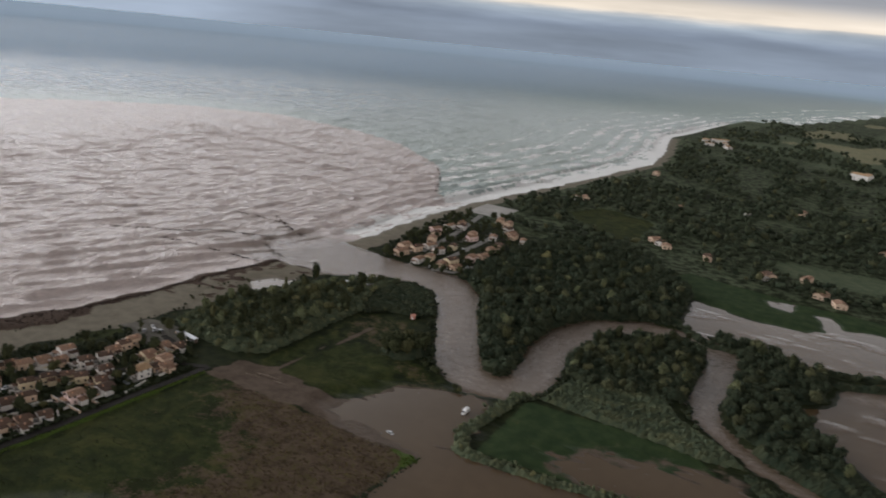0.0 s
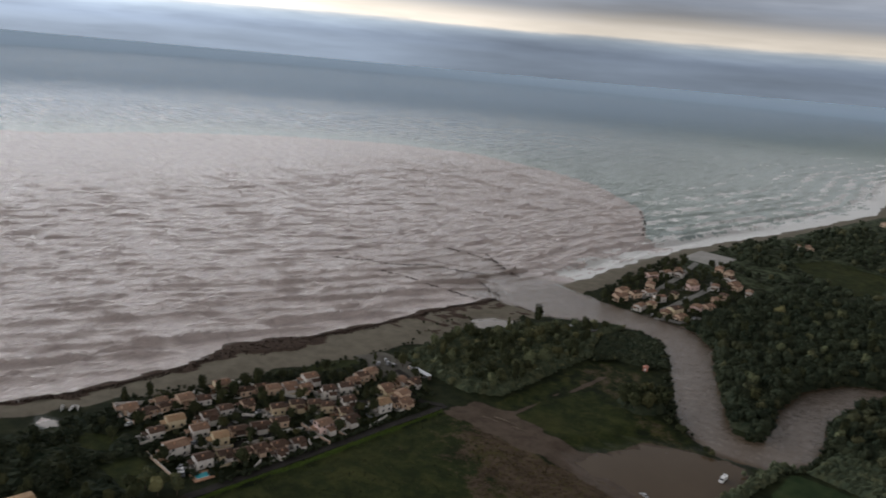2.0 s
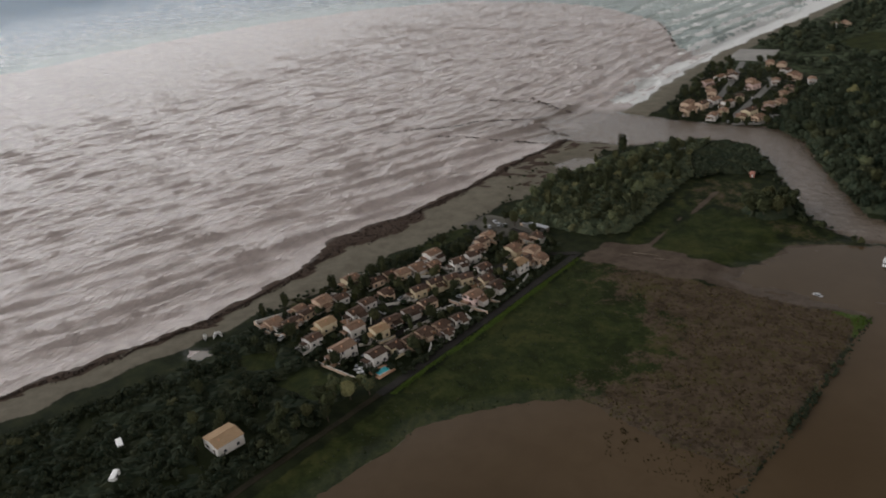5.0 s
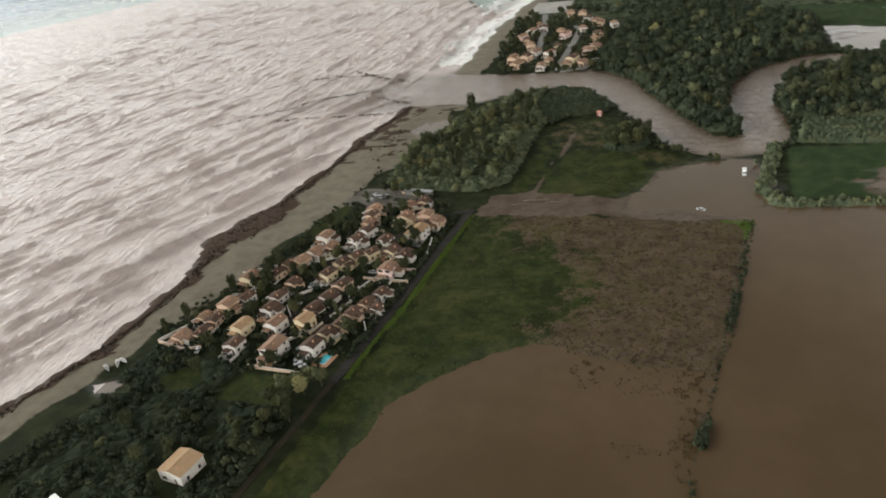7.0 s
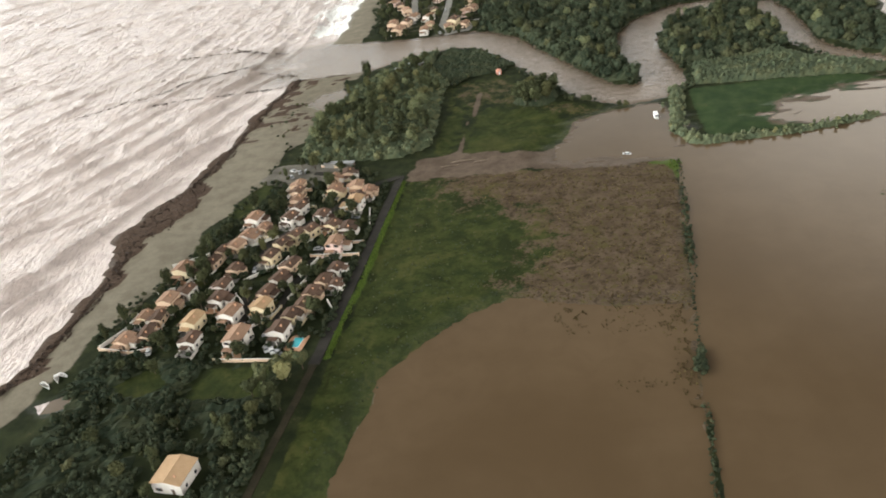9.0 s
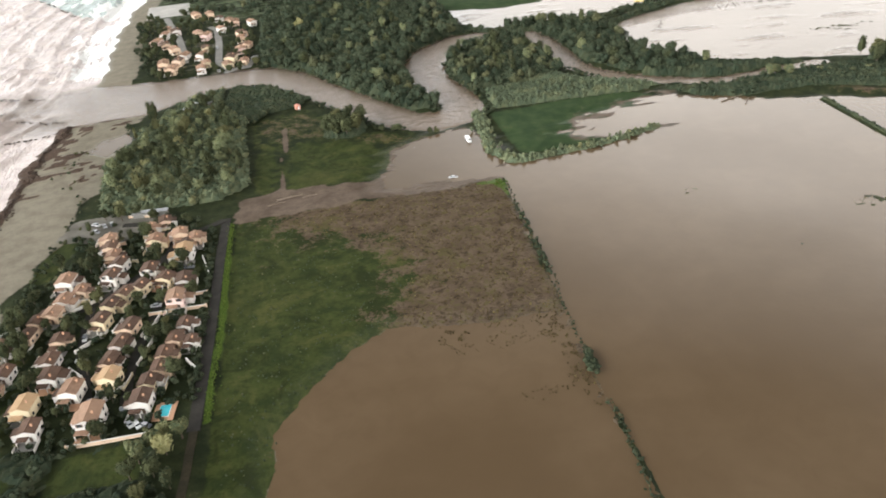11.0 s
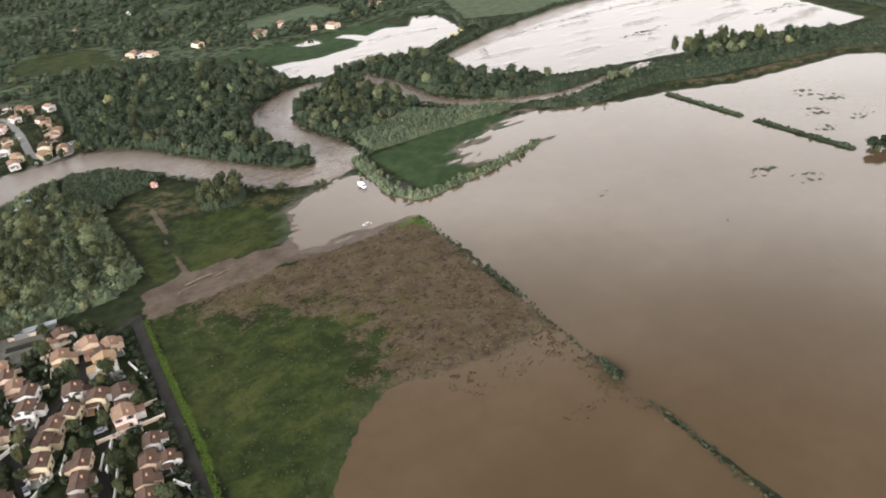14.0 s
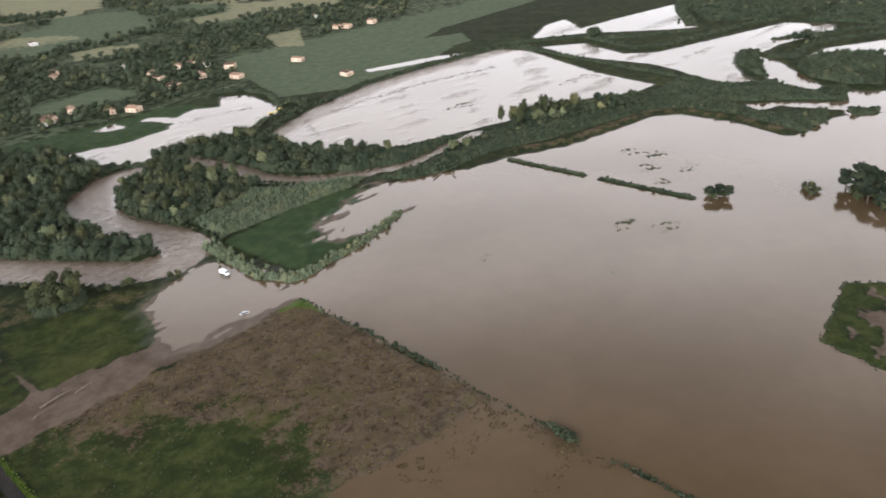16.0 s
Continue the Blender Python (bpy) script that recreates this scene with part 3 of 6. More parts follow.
def land(px, py):
    """The height of the ground and what covers it."""
    px, py = np.asarray(px, float), np.asarray(py, float)
    d = px - np.interp(py, COAST_Y, COAST_X) + 1.5 * np.sin(py * 0.09) + 1.2 * np.sin(py * 0.23)
    bumps, small, tiny = rolling(px, py, 60, 3), rolling(px, py, 14, 5), rolling(px, py, 7, 19, 2)
    h = 1.25 + 0.35 * bumps + 0.12 * small + 0.012 * np.clip(py - 700, 0, 2500)
    beach = np.interp(py, (30, 121, 144, 165, 188, 213, 236, 264, 301, 330, 370, 440, 500, 560, 620, 700, 900), (24, 16, 17, 26, 33, 40, 45, 42, 40, 44, 45, 30, 24, 26, 23, 19, 15))
    shore = np.where(d > 0, 0.05 + d * 0.075, d * 0.07)
    h = np.where(d < beach + 12, np.minimum(h, shore), h)
    h = np.maximum(h, -4)
    river = along(px, py, RIVER) + 1.6 * small
    h = np.minimum(h, np.where(river < 6, river * 0.28, 99))
    h = np.maximum(h, -4)
    main = inside(px, py, MAIN)
    h = np.where(main > 0, 0.55 + 0.12 * bumps + 0.1 * small, h)
    for name, poly in FLOODS.items():
        slope = 0.035 if name in ("field_south", "lane", "square") else 0.10
        f = inside(px, py, poly) + {"square": 11, "lane": 5}.get(name, 0) * rolling(px * 0.28 - 0.05 * py, py, 9, 47)
        f = f + (3 if name == "square" else 2.2 if slope < 0.05 else 1.6) * small + (1.3 * tiny if slope < 0.05 else 0)
        low = np.clip(-f * slope, -0.7, 99) + (0.05 * small + 0.05 * bumps if slope < 0.05 else 0)
        h = np.where((f > -14), np.minimum(h, low), h)
    isle = inside(px, py, ISLE)
    h = np.where(isle > -1.5, np.maximum(h, 0.22 + np.minimum(isle, 3) * 0.12 + 0.04 * small), h)
    for y0, y1 in ((250, 303), (183, 238)):
        dyke = along(px, py, ((40.5, y0, 1.5), (40.5, y1, 1.5)))
        h = np.maximum(h, 0.7 - np.clip(dyke, 0, 9) * 0.5)
    levee = along(px, py, ((55.2, 313.1, 2), (84.7, 297, 2), (134.5, 287.5, 2), (170.7, 282.9, 2), (189.9, 265.6, 2), (188.6, 222.1, 2), (174.5, 184.9, 2)))
    h = np.maximum(h, 1.9 - np.clip(levee, 0, 30) * 0.33)
    emerged = np.zeros(px.shape)
    for cx, cy, rx, ry in ISLETS:
        e = 1 - ((px - cx) / rx) ** 2 - ((py - cy) / ry) ** 2
        top = 0.10 * np.clip(e, -3, 1) + 0.30 * tiny - 0.12
        h = np.where(e > -1.5, np.maximum(h, top), h)
        emerged = np.maximum(emerged, rise(e, -1.0, 0.2))
    wrack = (d > -4) & (d < wrack_width(py)) & (py < 428)
    wrack |= (inside(px, py, ((-393, 319.5), (-356.9, 328.2), (-347.2, 354.6), (-343.9, 409.4), (-354.4, 431.5), (-390.7, 434.6))) > 0) & (small + 0.7 * bumps > 0.45)
    h = np.where(wrack, h + 0.45 + 0.25 * small, h)

    zone = np.zeros(px.shape + (4,))
    zone_b, zone_c = zone.copy(), zone.copy()
    grass = np.zeros(px.shape)
    for poly in GREENS[1:]:
        grass = np.maximum(grass, rise(inside(px, py, poly), -2, 3))
    grass = np.maximum(grass, rise(main, -1, 2))
    lea = inside(px, py, LEA)
    grass = np.maximum(grass, rise(inside(px, py, LEA_GREEN), -6, 8))
    grass = np.maximum(grass, rise(inside(px, py, LEA_WEST), -4, 6))
    grass = np.maximum(grass, 0.5 * rise(lea, -1, 3))
    grass = np.maximum(grass, 0.85 * rise(isle, -3, 0) * (1 - 0.7 * rise(isle + 9 * small, 9, 15)))
    grass = np.maximum(grass, 0.5 * rise(inside(px, py, VILLAGE), -3, 2) * rise(bumps, -0.3, 0.4))
    grass = np.maximum(grass, 0.55 * rise(-levee, -6, -2) * (levee < 8))
    grass = np.maximum(grass, 0.42 * rise(inside(px, py, ((220, 121.6), (199.4, 245), (221.3, 328.4), (265.1, 412.9), (332, 562.8), (668, 594.9), (775.3, 316.7), (457, 60.7))), -6, 6))
    weeds = rise(inside(px, py, WITHERED) + 10 * small + 9 * bumps, -34, 26) * rise(main, -1, 1)
    weeds = np.maximum(weeds, 0.36 * rise(lea, 0, 10) * rise(-np.maximum(inside(px, py, LEA_GREEN), inside(px, py, LEA_WEST)), 0, 8))
    weeds = np.maximum(weeds, 0.3 * emerged)
    weeds = np.maximum(weeds, 0.5 * rise(-levee, -6, -1) * (levee < 8))
    grass = np.maximum(grass, 0.9 * emerged * (px > -150))
    mud = rise(inside(px, py, LANE) + 2 * small, -1, 3)
    mud = np.maximum(mud, 0.75 * rise(-inside(px, py, FLOODS["lane"]) * -1, -4, 0) * (py > 280))
    mud = np.maximum(mud, rise(-h, -0.02, 0.06) * (d > 30))
    mud = np.maximum(mud, 0.62 * rise(inside(px, py, FLOODS["square"]) + 7 * small, -20, 4))
    mud = np.maximum(mud, 0.75 * rise(isle + 9 * small, 10, 15))
    mud = np.maximum(mud, rise(-along(px, py, ((-255.1, 368.7, 0.3), (-255, 352.4, 1.4), (-255.8, 336.1, 0.3), (-259.7, 318.8, 0.3), (-258.5, 303.7, 0.3), (-257.3, 287.5, 0.6))), -1.5, 0.5))
    sand = rise(-d, -(beach + 4), -(beach - 3)) * (py < 1500)
    sand = np.maximum(sand, rise(-inside(px, py, ((-372.6, 297.7), (-352.9, 328.3), (-346.8, 394.1), (-332.1, 432), (-386.6, 430.7), (-392.6, 297.4))) * -1, 0, 5) * rise(bumps + small, -0.9, 0.3))
    paved = rise(inside(px, py, ((-360, 270), (-356, 287), (-337, 291), (-316, 281), (-327, 262), (-345, 264))), -1, 1)
    paved = np.maximum(paved, rise(inside(px, py, HAMLET), -2, 2) * 0.42 * rise(bumps, -0.2, 0.6))
    crop = np.zeros(px.shape)
    pale = np.zeros(px.shape)
    for poly in CROPS:
        crop = np.maximum(crop, rise(inside(px, py, poly), -4, 4))
    for poly in PALES:
        pale = np.maximum(pale, rise(inside(px, py, poly), -4, 4))
    # patchy field tone over the far plain, partly haze put into its colour
    crop = np.maximum(crop, 0.5 * rise(py - 0.25 * np.clip(px - 100, 0, 999), 600, 660))
    far = rise(py + 0.6 * px, 1000, 1300)
    pale = np.maximum(pale, far * rise(rolling(px, py, 420, 31, 2), 0.45, 0.6))
    crop = np.maximum(crop, far * rise(rolling(px, py, 380, 37, 2), 0.1, 0.3))
    zone[..., 0], zone[..., 1], zone[..., 2] = grass, mud, sand
    zone_b[..., 0], zone_b[..., 1], zone_b[..., 2] = weeds, paved, wrack * 1.0
    zone_c[..., 0], zone_c[..., 1], zone_c[..., 2] = crop, pale, rise(-h, -0.5, 0.0)
    zone_b[..., 3] = 1
    zone_c[..., 3] = rise(-along(px, py, ((-282, 261.9, 0.8), (-282.8, 211.6, 0.8), (-284.9, 158.5, 0.7), (-285.9, 130.5, 0.2))), -2.0, 0.6)
    zone_c[..., 3] = np.maximum(zone_c[..., 3], rise(-along(px, py, ((-166, 266.5, 0.3), (-157, 266, 2.2), (-154.5, 259, 1.4), (-155.5, 250, 0.3))), -2.5, 0.8))
    zone[..., 3] = np.maximum(rise(inside(px, py, SQUARE), -5, 0), rise(inside(px, py, GREENS[0]), -2, 3))
    return h, zone, zone_b, zone_c


def height(x, y):
    return float(land(np.array([x]), np.array([y]))[0][0])


def stretch_axis(lo, hi, step, far_lo, far_hi, growth):
    """Even steps from lo to hi, then growing steps out to the far ends."""
    mid = list(np.arange(lo, hi + 0.01, step))
    left, s = [lo], step
    while left[-1] > far_lo:
        s *= growth
        left.append(left[-1] - s)
    right, s = [mid[-1]], step
    while right[-1] < far_hi:
        s *= growth
        right.append(right[-1] + s)
    return np.array(left[:0:-1] + mid + right[1:])


def sheet(name, gx, gy, z, material, layers, keep=None, smooth=True):
    """A sheet of quads over the grid, with named colour layers."""
    ny, nx = len(gy), len(gx)
    X, Y = np.meshgrid(gx, gy)
    idx = np.arange(nx * ny).reshape(ny, nx)
    quads = np.stack([idx[:-1, :-1], idx[:-1, 1:], idx[1:, 1:], idx[1:, :-1]], -1).reshape(-1, 4)
    if keep is not None:
        quads = quads[keep.reshape(-1)]
    me = bpy.data.meshes.new(name)
    me.vertices.add(nx * ny)
    me.vertices.foreach_set("co", np.stack([X, Y, z], -1).reshape(-1))
    me.loops.add(len(quads) * 4)
    me.loops.foreach_set("vertex_index", quads.reshape(-1))
    me.polygons.add(len(quads))
    me.polygons.foreach_set("loop_start", np.arange(len(quads)) * 4)
    me.polygons.foreach_set("use_smooth", np.full(len(quads), smooth))
    me.update(calc_edges=True)
    for key, values in layers.items():
        me.color_attributes.new(key, "FLOAT_COLOR", "POINT").data.foreach_set("color", values.reshape(-1))
    me.materials.append(material)
    return new(name, me)


# ---- ground, sea, flood ----
gx = stretch_axis(-440, 430, 2.8, -1500, 4900, 1.06)
gy = stretch_axis(20, 640, 2.7, -1200, 4900, 1.05)
GX, GY = np.meshgrid(gx, gy)
gh, za, zb, zc = land(GX, GY)
ground = sheet("ground", gx, gy, gh, M_GROUND, {"zone": za, "zone_b": zb, "zone_c": zc})
tagged(ground, "flat coastal land of wet fields, scrub, mud and beach", "ground", kind="structure")

PLUME = ((-427.5, 719), (-510.8, 855), (-633.1, 947.2), (-750.1, 989.2), (-917.2, 992.8), (-1050.5, 918.9), (-1154.2, 785.1), (-1229.6, 624.8), (-1253.3, 443.2), (-1344.6, 281.6), (-1510.5, 92.7), (-1800, -700), (-300, -700), (-378.8, 721))


def waves(px, py):
    """Choppy swell that runs in on the beach."""
    z = np.zeros(px.shape)
    warp = 6 * rolling(px, py, 140, 71) + 2.2 * rolling(px, py, 45, 73)
    for length, amp, turn, seed in ((20, 0.30, -25, 1), (14.5, 0.34, -18, 2), (11.5, 0.32, -30, 3), (9, 0.24, -24, 4), (7, 0.16, -19, 5)):
        a = radians(turn)
        ahead, aside = px * math.cos(a) + py * math.sin(a), py * math.cos(a) - px * math.sin(a)
        gust = 0.35 + 0.75 * rolling(ahead, aside / 2.6, length * 2.0, 80 + seed)
        phase = 2 * math.pi / length * (px * math.cos(a) + py * math.sin(a) + warp)
        phase = phase + 0.45 * np.sin(phase)                      # a steep front on the shore side
        z += 2.05 * amp * np.clip(gust, 0.04, 1.6) * (np.exp(2.6 * (np.sin(phase) - 1)) * 2 - 0.5)
    near = np.interp(py, COAST_Y, COAST_X) - px       # swell bends in to run along the shore
    a = radians(-23)
    ahead, aside = px * math.cos(a) + py * math.sin(a), py * math.cos(a) - px * math.sin(a)
    phase = 2 * math.pi / 20 * np.where(py > 455, near + 0.35 * warp, 3.4 * rolling(ahead / 2, aside / 3, 60, 76) - ahead)
    sets = np.clip(0.7 + 0.7 * rolling(ahead, aside / 4, 30, 87), 0.05, 1.5)
    z += 2.2 * np.exp(-np.clip(near - 10, 0, 9999) / 110) * sets * (np.exp(4.2 * (np.sin(phase - 0.4 * np.sin(phase)) - 1)) * 2 - 0.4)
    return z


sx = np.append(stretch_axis(-820, -386, 2.0, -27000, -386, 1.03), -384.0)
sx = np.append(sx, -384 + 12 * (1.08 ** np.arange(1, 50) - 1) / 0.08)
sx = sx[sx < 4800]
sy = stretch_axis(-20, 780, 2.0, -4000, 27000, 1.035)
SX, SY = np.meshgrid(sx, sy)
off = np.interp(SY, COAST_Y, COAST_X) - SX
calm = rise(off, -4, 30) * (1 - 0.75 * np.exp(-((SY - 463) / 45) ** 2) * np.exp(-np.clip(off, 0, 999) / 70)) * rise(-np.hypot(SX + 384, SY - 463), -2600, -1300)
sz = waves(SX, SY) * calm
sz = sz * (1 - (1 - rise(-384 - SX, 0, 22)) * (1 - rise(SY, 500, 545)))
sz = np.where((SX > -383.5) & (SY < 660), sz - 0.03, sz)
state = np.zeros(SX.shape + (4,))
pl = inside(SX, SY, PLUME)
state[..., 0] = np.where(pl > 0, 0.75 + 0.25 * rise(pl, 0, 60), np.maximum(0.5 * np.exp(np.minimum(pl, 0) / 350), 0.62 * np.exp(-np.clip(off, 0, 9999) / 1100) * rise(SY, 560, 900))) - 0.12 * (np.abs(pl) < 2)
lee = rise(SY, 500, 530)
state[..., 1] = lee * (1.35 * np.exp(-np.clip(off - 2, 0, 999) / 9) + sum(a * np.clip(0.65 + 0.5 * rolling(SX, SY, 60, 90 + k), 0.25, 1.2) * np.exp(-((off - o) / w) ** 2) for k, (o, w, a) in enumerate(((18, 8, 1.5), (37, 8, 1.35), (62, 10, 1.25), (92, 11, 1.15), (128, 14, 1.0), (172, 16, 0.85), (225, 18, 0.7))))) * np.maximum(rise(-pl, -25, 5), rise(SY, 500, 530) * np.exp(-np.clip(off - 25, 0, 999) / 40))
mouth = np.clip(np.exp(-((SY - 463) / 47) ** 8) * np.exp(-np.clip(off - 6 - 26 * rolling(SX, SY, 60, 77), 0, 999) / 60) * 1.05, 0, 1)
state[..., 2] = mouth
state[..., 1] += 0.35 * np.exp(-np.clip(off, 0, 999) / 10) * (1 - mouth) + 0.27 * (pl < 0) * np.exp(-np.clip(off, 0, 9999) / 1800)
reach = np.zeros(SX.shape + (4,))
reach[..., 0] = mouth
reach[..., 1] = (1 - mouth) * np.exp(-np.clip(np.hypot(SX + 384, SY - 463) - 600, 0, 9999) / 1000)
reach[..., 2] = rise(np.hypot(SX + 100, SY), 500, 2500) + rise(np.hypot(SX + 100, SY), 2800, 5000)      # far out: haze in the colour, weaker reflection, smooth to the eye
reach[..., 3] = 1
state[..., 3] = 1
seaward = (sx[None, :-1] < -385) | (sy[:-1, None] > 645) | ((sy[:-1, None] > 494) & (sx[None, :-1] < -352))
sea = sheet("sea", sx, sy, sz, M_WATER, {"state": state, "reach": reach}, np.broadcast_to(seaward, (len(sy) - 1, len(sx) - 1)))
tagged(sea, "choppy grey-blue sea with a brown plume of silt and white surf", "sea", kind="structure")

fx = np.append(np.arange(-384, 380, 4.0), np.array([420, 520, 700, 1000]))
fy = np.append(np.array([-300, -120]), np.arange(-60, 646, 4.0))
FX, FY = np.meshgrid(fx, fy)
fstate = np.zeros(FX.shape + (4,))
fstate[..., 2] = rise(-along(FX, FY, RIVER), -1, 5)
fstate[..., 2] = np.maximum(fstate[..., 2], 1.0 * rise(-along(FX, FY, ((0.3, 490, 8), (72.3, 515, 10), (147.2, 531.8, 10), (222.7, 529.8, 10), (309.6, 519.6, 8))), -6, 6))
over = np.maximum.reduce([inside(FX, FY, FLOODS[k]) for k in ("north_a", "north_b", "north_c", "north_d")])
fstate[..., 2] = np.maximum(fstate[..., 2], 0.7 * rise(over, 0, 8) * rise(rolling(FX, FY * 2.4, 90, 44), 0.15, 0.8))
fstate[..., 3] = 1
freach = np.zeros(FX.shape + (4,))
freach[..., 0], freach[..., 3] = 1, 1
ashore = ~((fx[None, :-1] < -354) & (fy[:-1, None] > 499))
flood = sheet("flood_water", fx, fy, np.zeros(FX.shape), M_WATER, {"state": fstate, "reach": freach}, ashore)
tagged(flood, "muddy brown flood water over river and fields", "flood water", kind="structure")

# ---- helpers for things ----
def part(name, bm, material, parent, label=""):
    """Links a bmesh as one mesh object under a thing or a part."""
    me = bpy.data.meshes.new(name)
    bm.to_mesh(me)
    bm.free()
    me.materials.append(material)
    ob = new(name, me)
    ob.parent = parent
    if label:
        ob["label"] = label
    return ob


def again(ob, parent, m):
    """Another object on the same mesh, under the given parent."""
    o = new(ob.name.split(".")[0], ob.data)
    o.parent = parent
    o.matrix_basis = m
    return o


def box(x0, y0, z0, x1, y1, z1, bm=None, bevel=0.0):
    bm = bm or bmesh.new()
    made = bmesh.ops.create_cube(bm, size=1, matrix=Matrix.Translation(((x0 + x1) / 2, (y0 + y1) / 2, (z0 + z1) / 2)) @ Matrix.Diagonal((x1 - x0, y1 - y0, z1 - z0, 1)))
    if bevel:
        edges = list({e for v in made["verts"] for e in v.link_edges})
        bmesh.ops.bevel(bm, geom=edges, offset=bevel, segments=2, profile=0.6, affect="EDGES")
    return bm


def tube(points, radii, sides=7, bm=None):
    """A tapered tube through the points."""
    bm = bm or bmesh.new()
    rings = []
    for k, (p, r) in enumerate(zip(points, radii)):
        a, b = Vector(points[max(k - 1, 0)]), Vector(points[min(k + 1, len(points) - 1)])
        q = (b - a).to_track_quat("Z", "Y")
        rings.append([bm.verts.new(Vector(p) + q @ Vector((r * math.cos(2 * math.pi * s / sides), r * math.sin(2 * math.pi * s / sides), 0))) for s in range(sides)])
    for lo, hi in zip(rings, rings[1:]):
        for s in range(sides):
            bm.faces.new((lo[s], lo[(s + 1) % sides], hi[(s + 1) % sides], hi[s]))
    bm.faces.new(rings[0][::-1])
    bm.faces.new(rings[-1])
    return bm


# ---- trees ----
def ball(level):
    bm = bmesh.new()
    bmesh.ops.create_icosphere(bm, subdivisions=level, radius=1)
    v = np.array([q.co[:] for q in bm.verts])
    f = np.array([[q.index for q in face.verts] for face in bm.faces])
    bm.free()
    return v, f


BALLS = {1: ball(1), 2: ball(2)}


def crown_shape(seed, lobes, level, leaves, leaf, wide, tall, lift):
    """A crown of uneven lobes under a coat of small leaf clumps. Returns points, triangles and a shade for each point."""
    r = np.random.RandomState(seed)
    bv, bf = BALLS[level]
    pts, tris, shade, base = [], [], [], 0
    centres = []
    for k in range(lobes):
        a, far = r.uniform(0, 2 * math.pi), (0.0 if k == 0 else r.uniform(0.25, 0.55))
        rad = r.uniform(0.34, 0.5) if k else 0.62
        c = np.array([math.cos(a) * far * wide, math.sin(a) * far * wide, lift + tall * (r.uniform(0.3, 0.72) if k else 0.48)])
        s = np.array([rad * wide, rad * wide, rad * tall * 0.86])
        centres.append((c, s))
        lump = 1 + 0.22 * np.sin(bv @ r.normal(0, 3.5, 3) + r.uniform(0, 6))
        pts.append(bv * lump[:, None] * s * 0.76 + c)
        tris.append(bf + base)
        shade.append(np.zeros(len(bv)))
        base += len(bv)
    for _ in range(leaves):
        c, s = centres[r.randint(lobes)]
        d = r.normal(0, 1, 3)
        d[2] = abs(d[2]) * 1.1 - 0.35
        d /= np.linalg.norm(d)
        p = c + d * s * r.uniform(0.68, 1.14)
        n = d + r.normal(0, 0.55, 3)
        n /= np.linalg.norm(n)
        u = np.cross(n, r.normal(0, 1, 3))
        u /= np.linalg.norm(u)
        w = np.cross(n, u)
        k = leaf * r.uniform(0.6, 1.35)
        pts.append(np.array([p - u * k, p - w * k * 0.8, p + u * k, p + w * k * 0.7]))
        tris.append(np.array([[0, 1, 2], [0, 2, 3]]) + base)
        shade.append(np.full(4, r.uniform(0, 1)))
        base += 4
    return np.concatenate(pts), np.concatenate(tris), np.concatenate(shade)


def crown_mesh(name, shape, material):
    me = bpy.data.meshes.new(name)
    me.from_pydata(shape[0].tolist(), [], shape[1].tolist())
    me.materials.append(material)
    return me


def trunk_mesh(tall, r0, seed):
    r = random.Random(seed)
    bm = tube([(0, 0, -0.4), (0.05, 0, tall * 0.4), (r.uniform(-0.2, 0.2), r.uniform(-0.2, 0.2), tall)], [r0 * 1.35, r0, r0 * 0.55])
    for _ in range(4):
        a, z = r.uniform(0, 6.28), tall * r.uniform(0.55, 0.9)
        out = tall * r.uniform(0.25, 0.4)
        tube([(0, 0, z), (math.cos(a) * out * 0.5, math.sin(a) * out * 0.5, z + out * 0.5), (math.cos(a) * out, math.sin(a) * out, z + out * 0.8)], [r0 * 0.45, r0 * 0.3, r0 * 0.15], 5, bm)
    me = bpy.data.meshes.new("trunk")
    bm.to_mesh(me)
    bm.free()
    me.materials.append(M_BARK)
    return me


# unit trees about 8 m high and 7 m wide; poplar-like tall ones; shrubs; umbrella pines
ROUND = [crown_shape(s, 6, 1, 300, 0.46, 3.7, 6.2, 1.7) for s in (11, 12, 13, 14)]
TALL = [crown_shape(s, 6, 1, 260, 0.46, 2.4, 9.5, 1.4) for s in (21, 22)]
SHRUB = [crown_shape(s, 4, 1, 110, 0.34, 1.7, 2.3, 0.0) for s in (31, 32, 33)]
PINE = [crown_shape(s, 7, 2, 260, 0.5, 4.2, 3.4, 4.6) for s in (41, 42)]
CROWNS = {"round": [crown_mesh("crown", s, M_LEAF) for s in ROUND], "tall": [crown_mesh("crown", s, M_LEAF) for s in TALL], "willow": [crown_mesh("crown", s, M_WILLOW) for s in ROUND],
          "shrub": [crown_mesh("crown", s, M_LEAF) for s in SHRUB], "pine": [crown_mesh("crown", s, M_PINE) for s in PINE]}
TRUNKS = {"round": [trunk_mesh(4.0, 0.24, s) for s in (1, 2)], "tall": [trunk_mesh(6.0, 0.22, s) for s in (3, 4)],
          "shrub": [trunk_mesh(1.2, 0.08, s) for s in (5, 6)], "pine": [trunk_mesh(5.8, 0.30, s) for s in (7, 8)], "willow": [trunk_mesh(4.0, 0.26, s) for s in (9, 10)]}
NAMES = {"round": "tree", "tall": "poplar_tree", "shrub": "shrub", "pine": "pine_tree", "willow": "willow_tree"}
rt = random.Random(4)


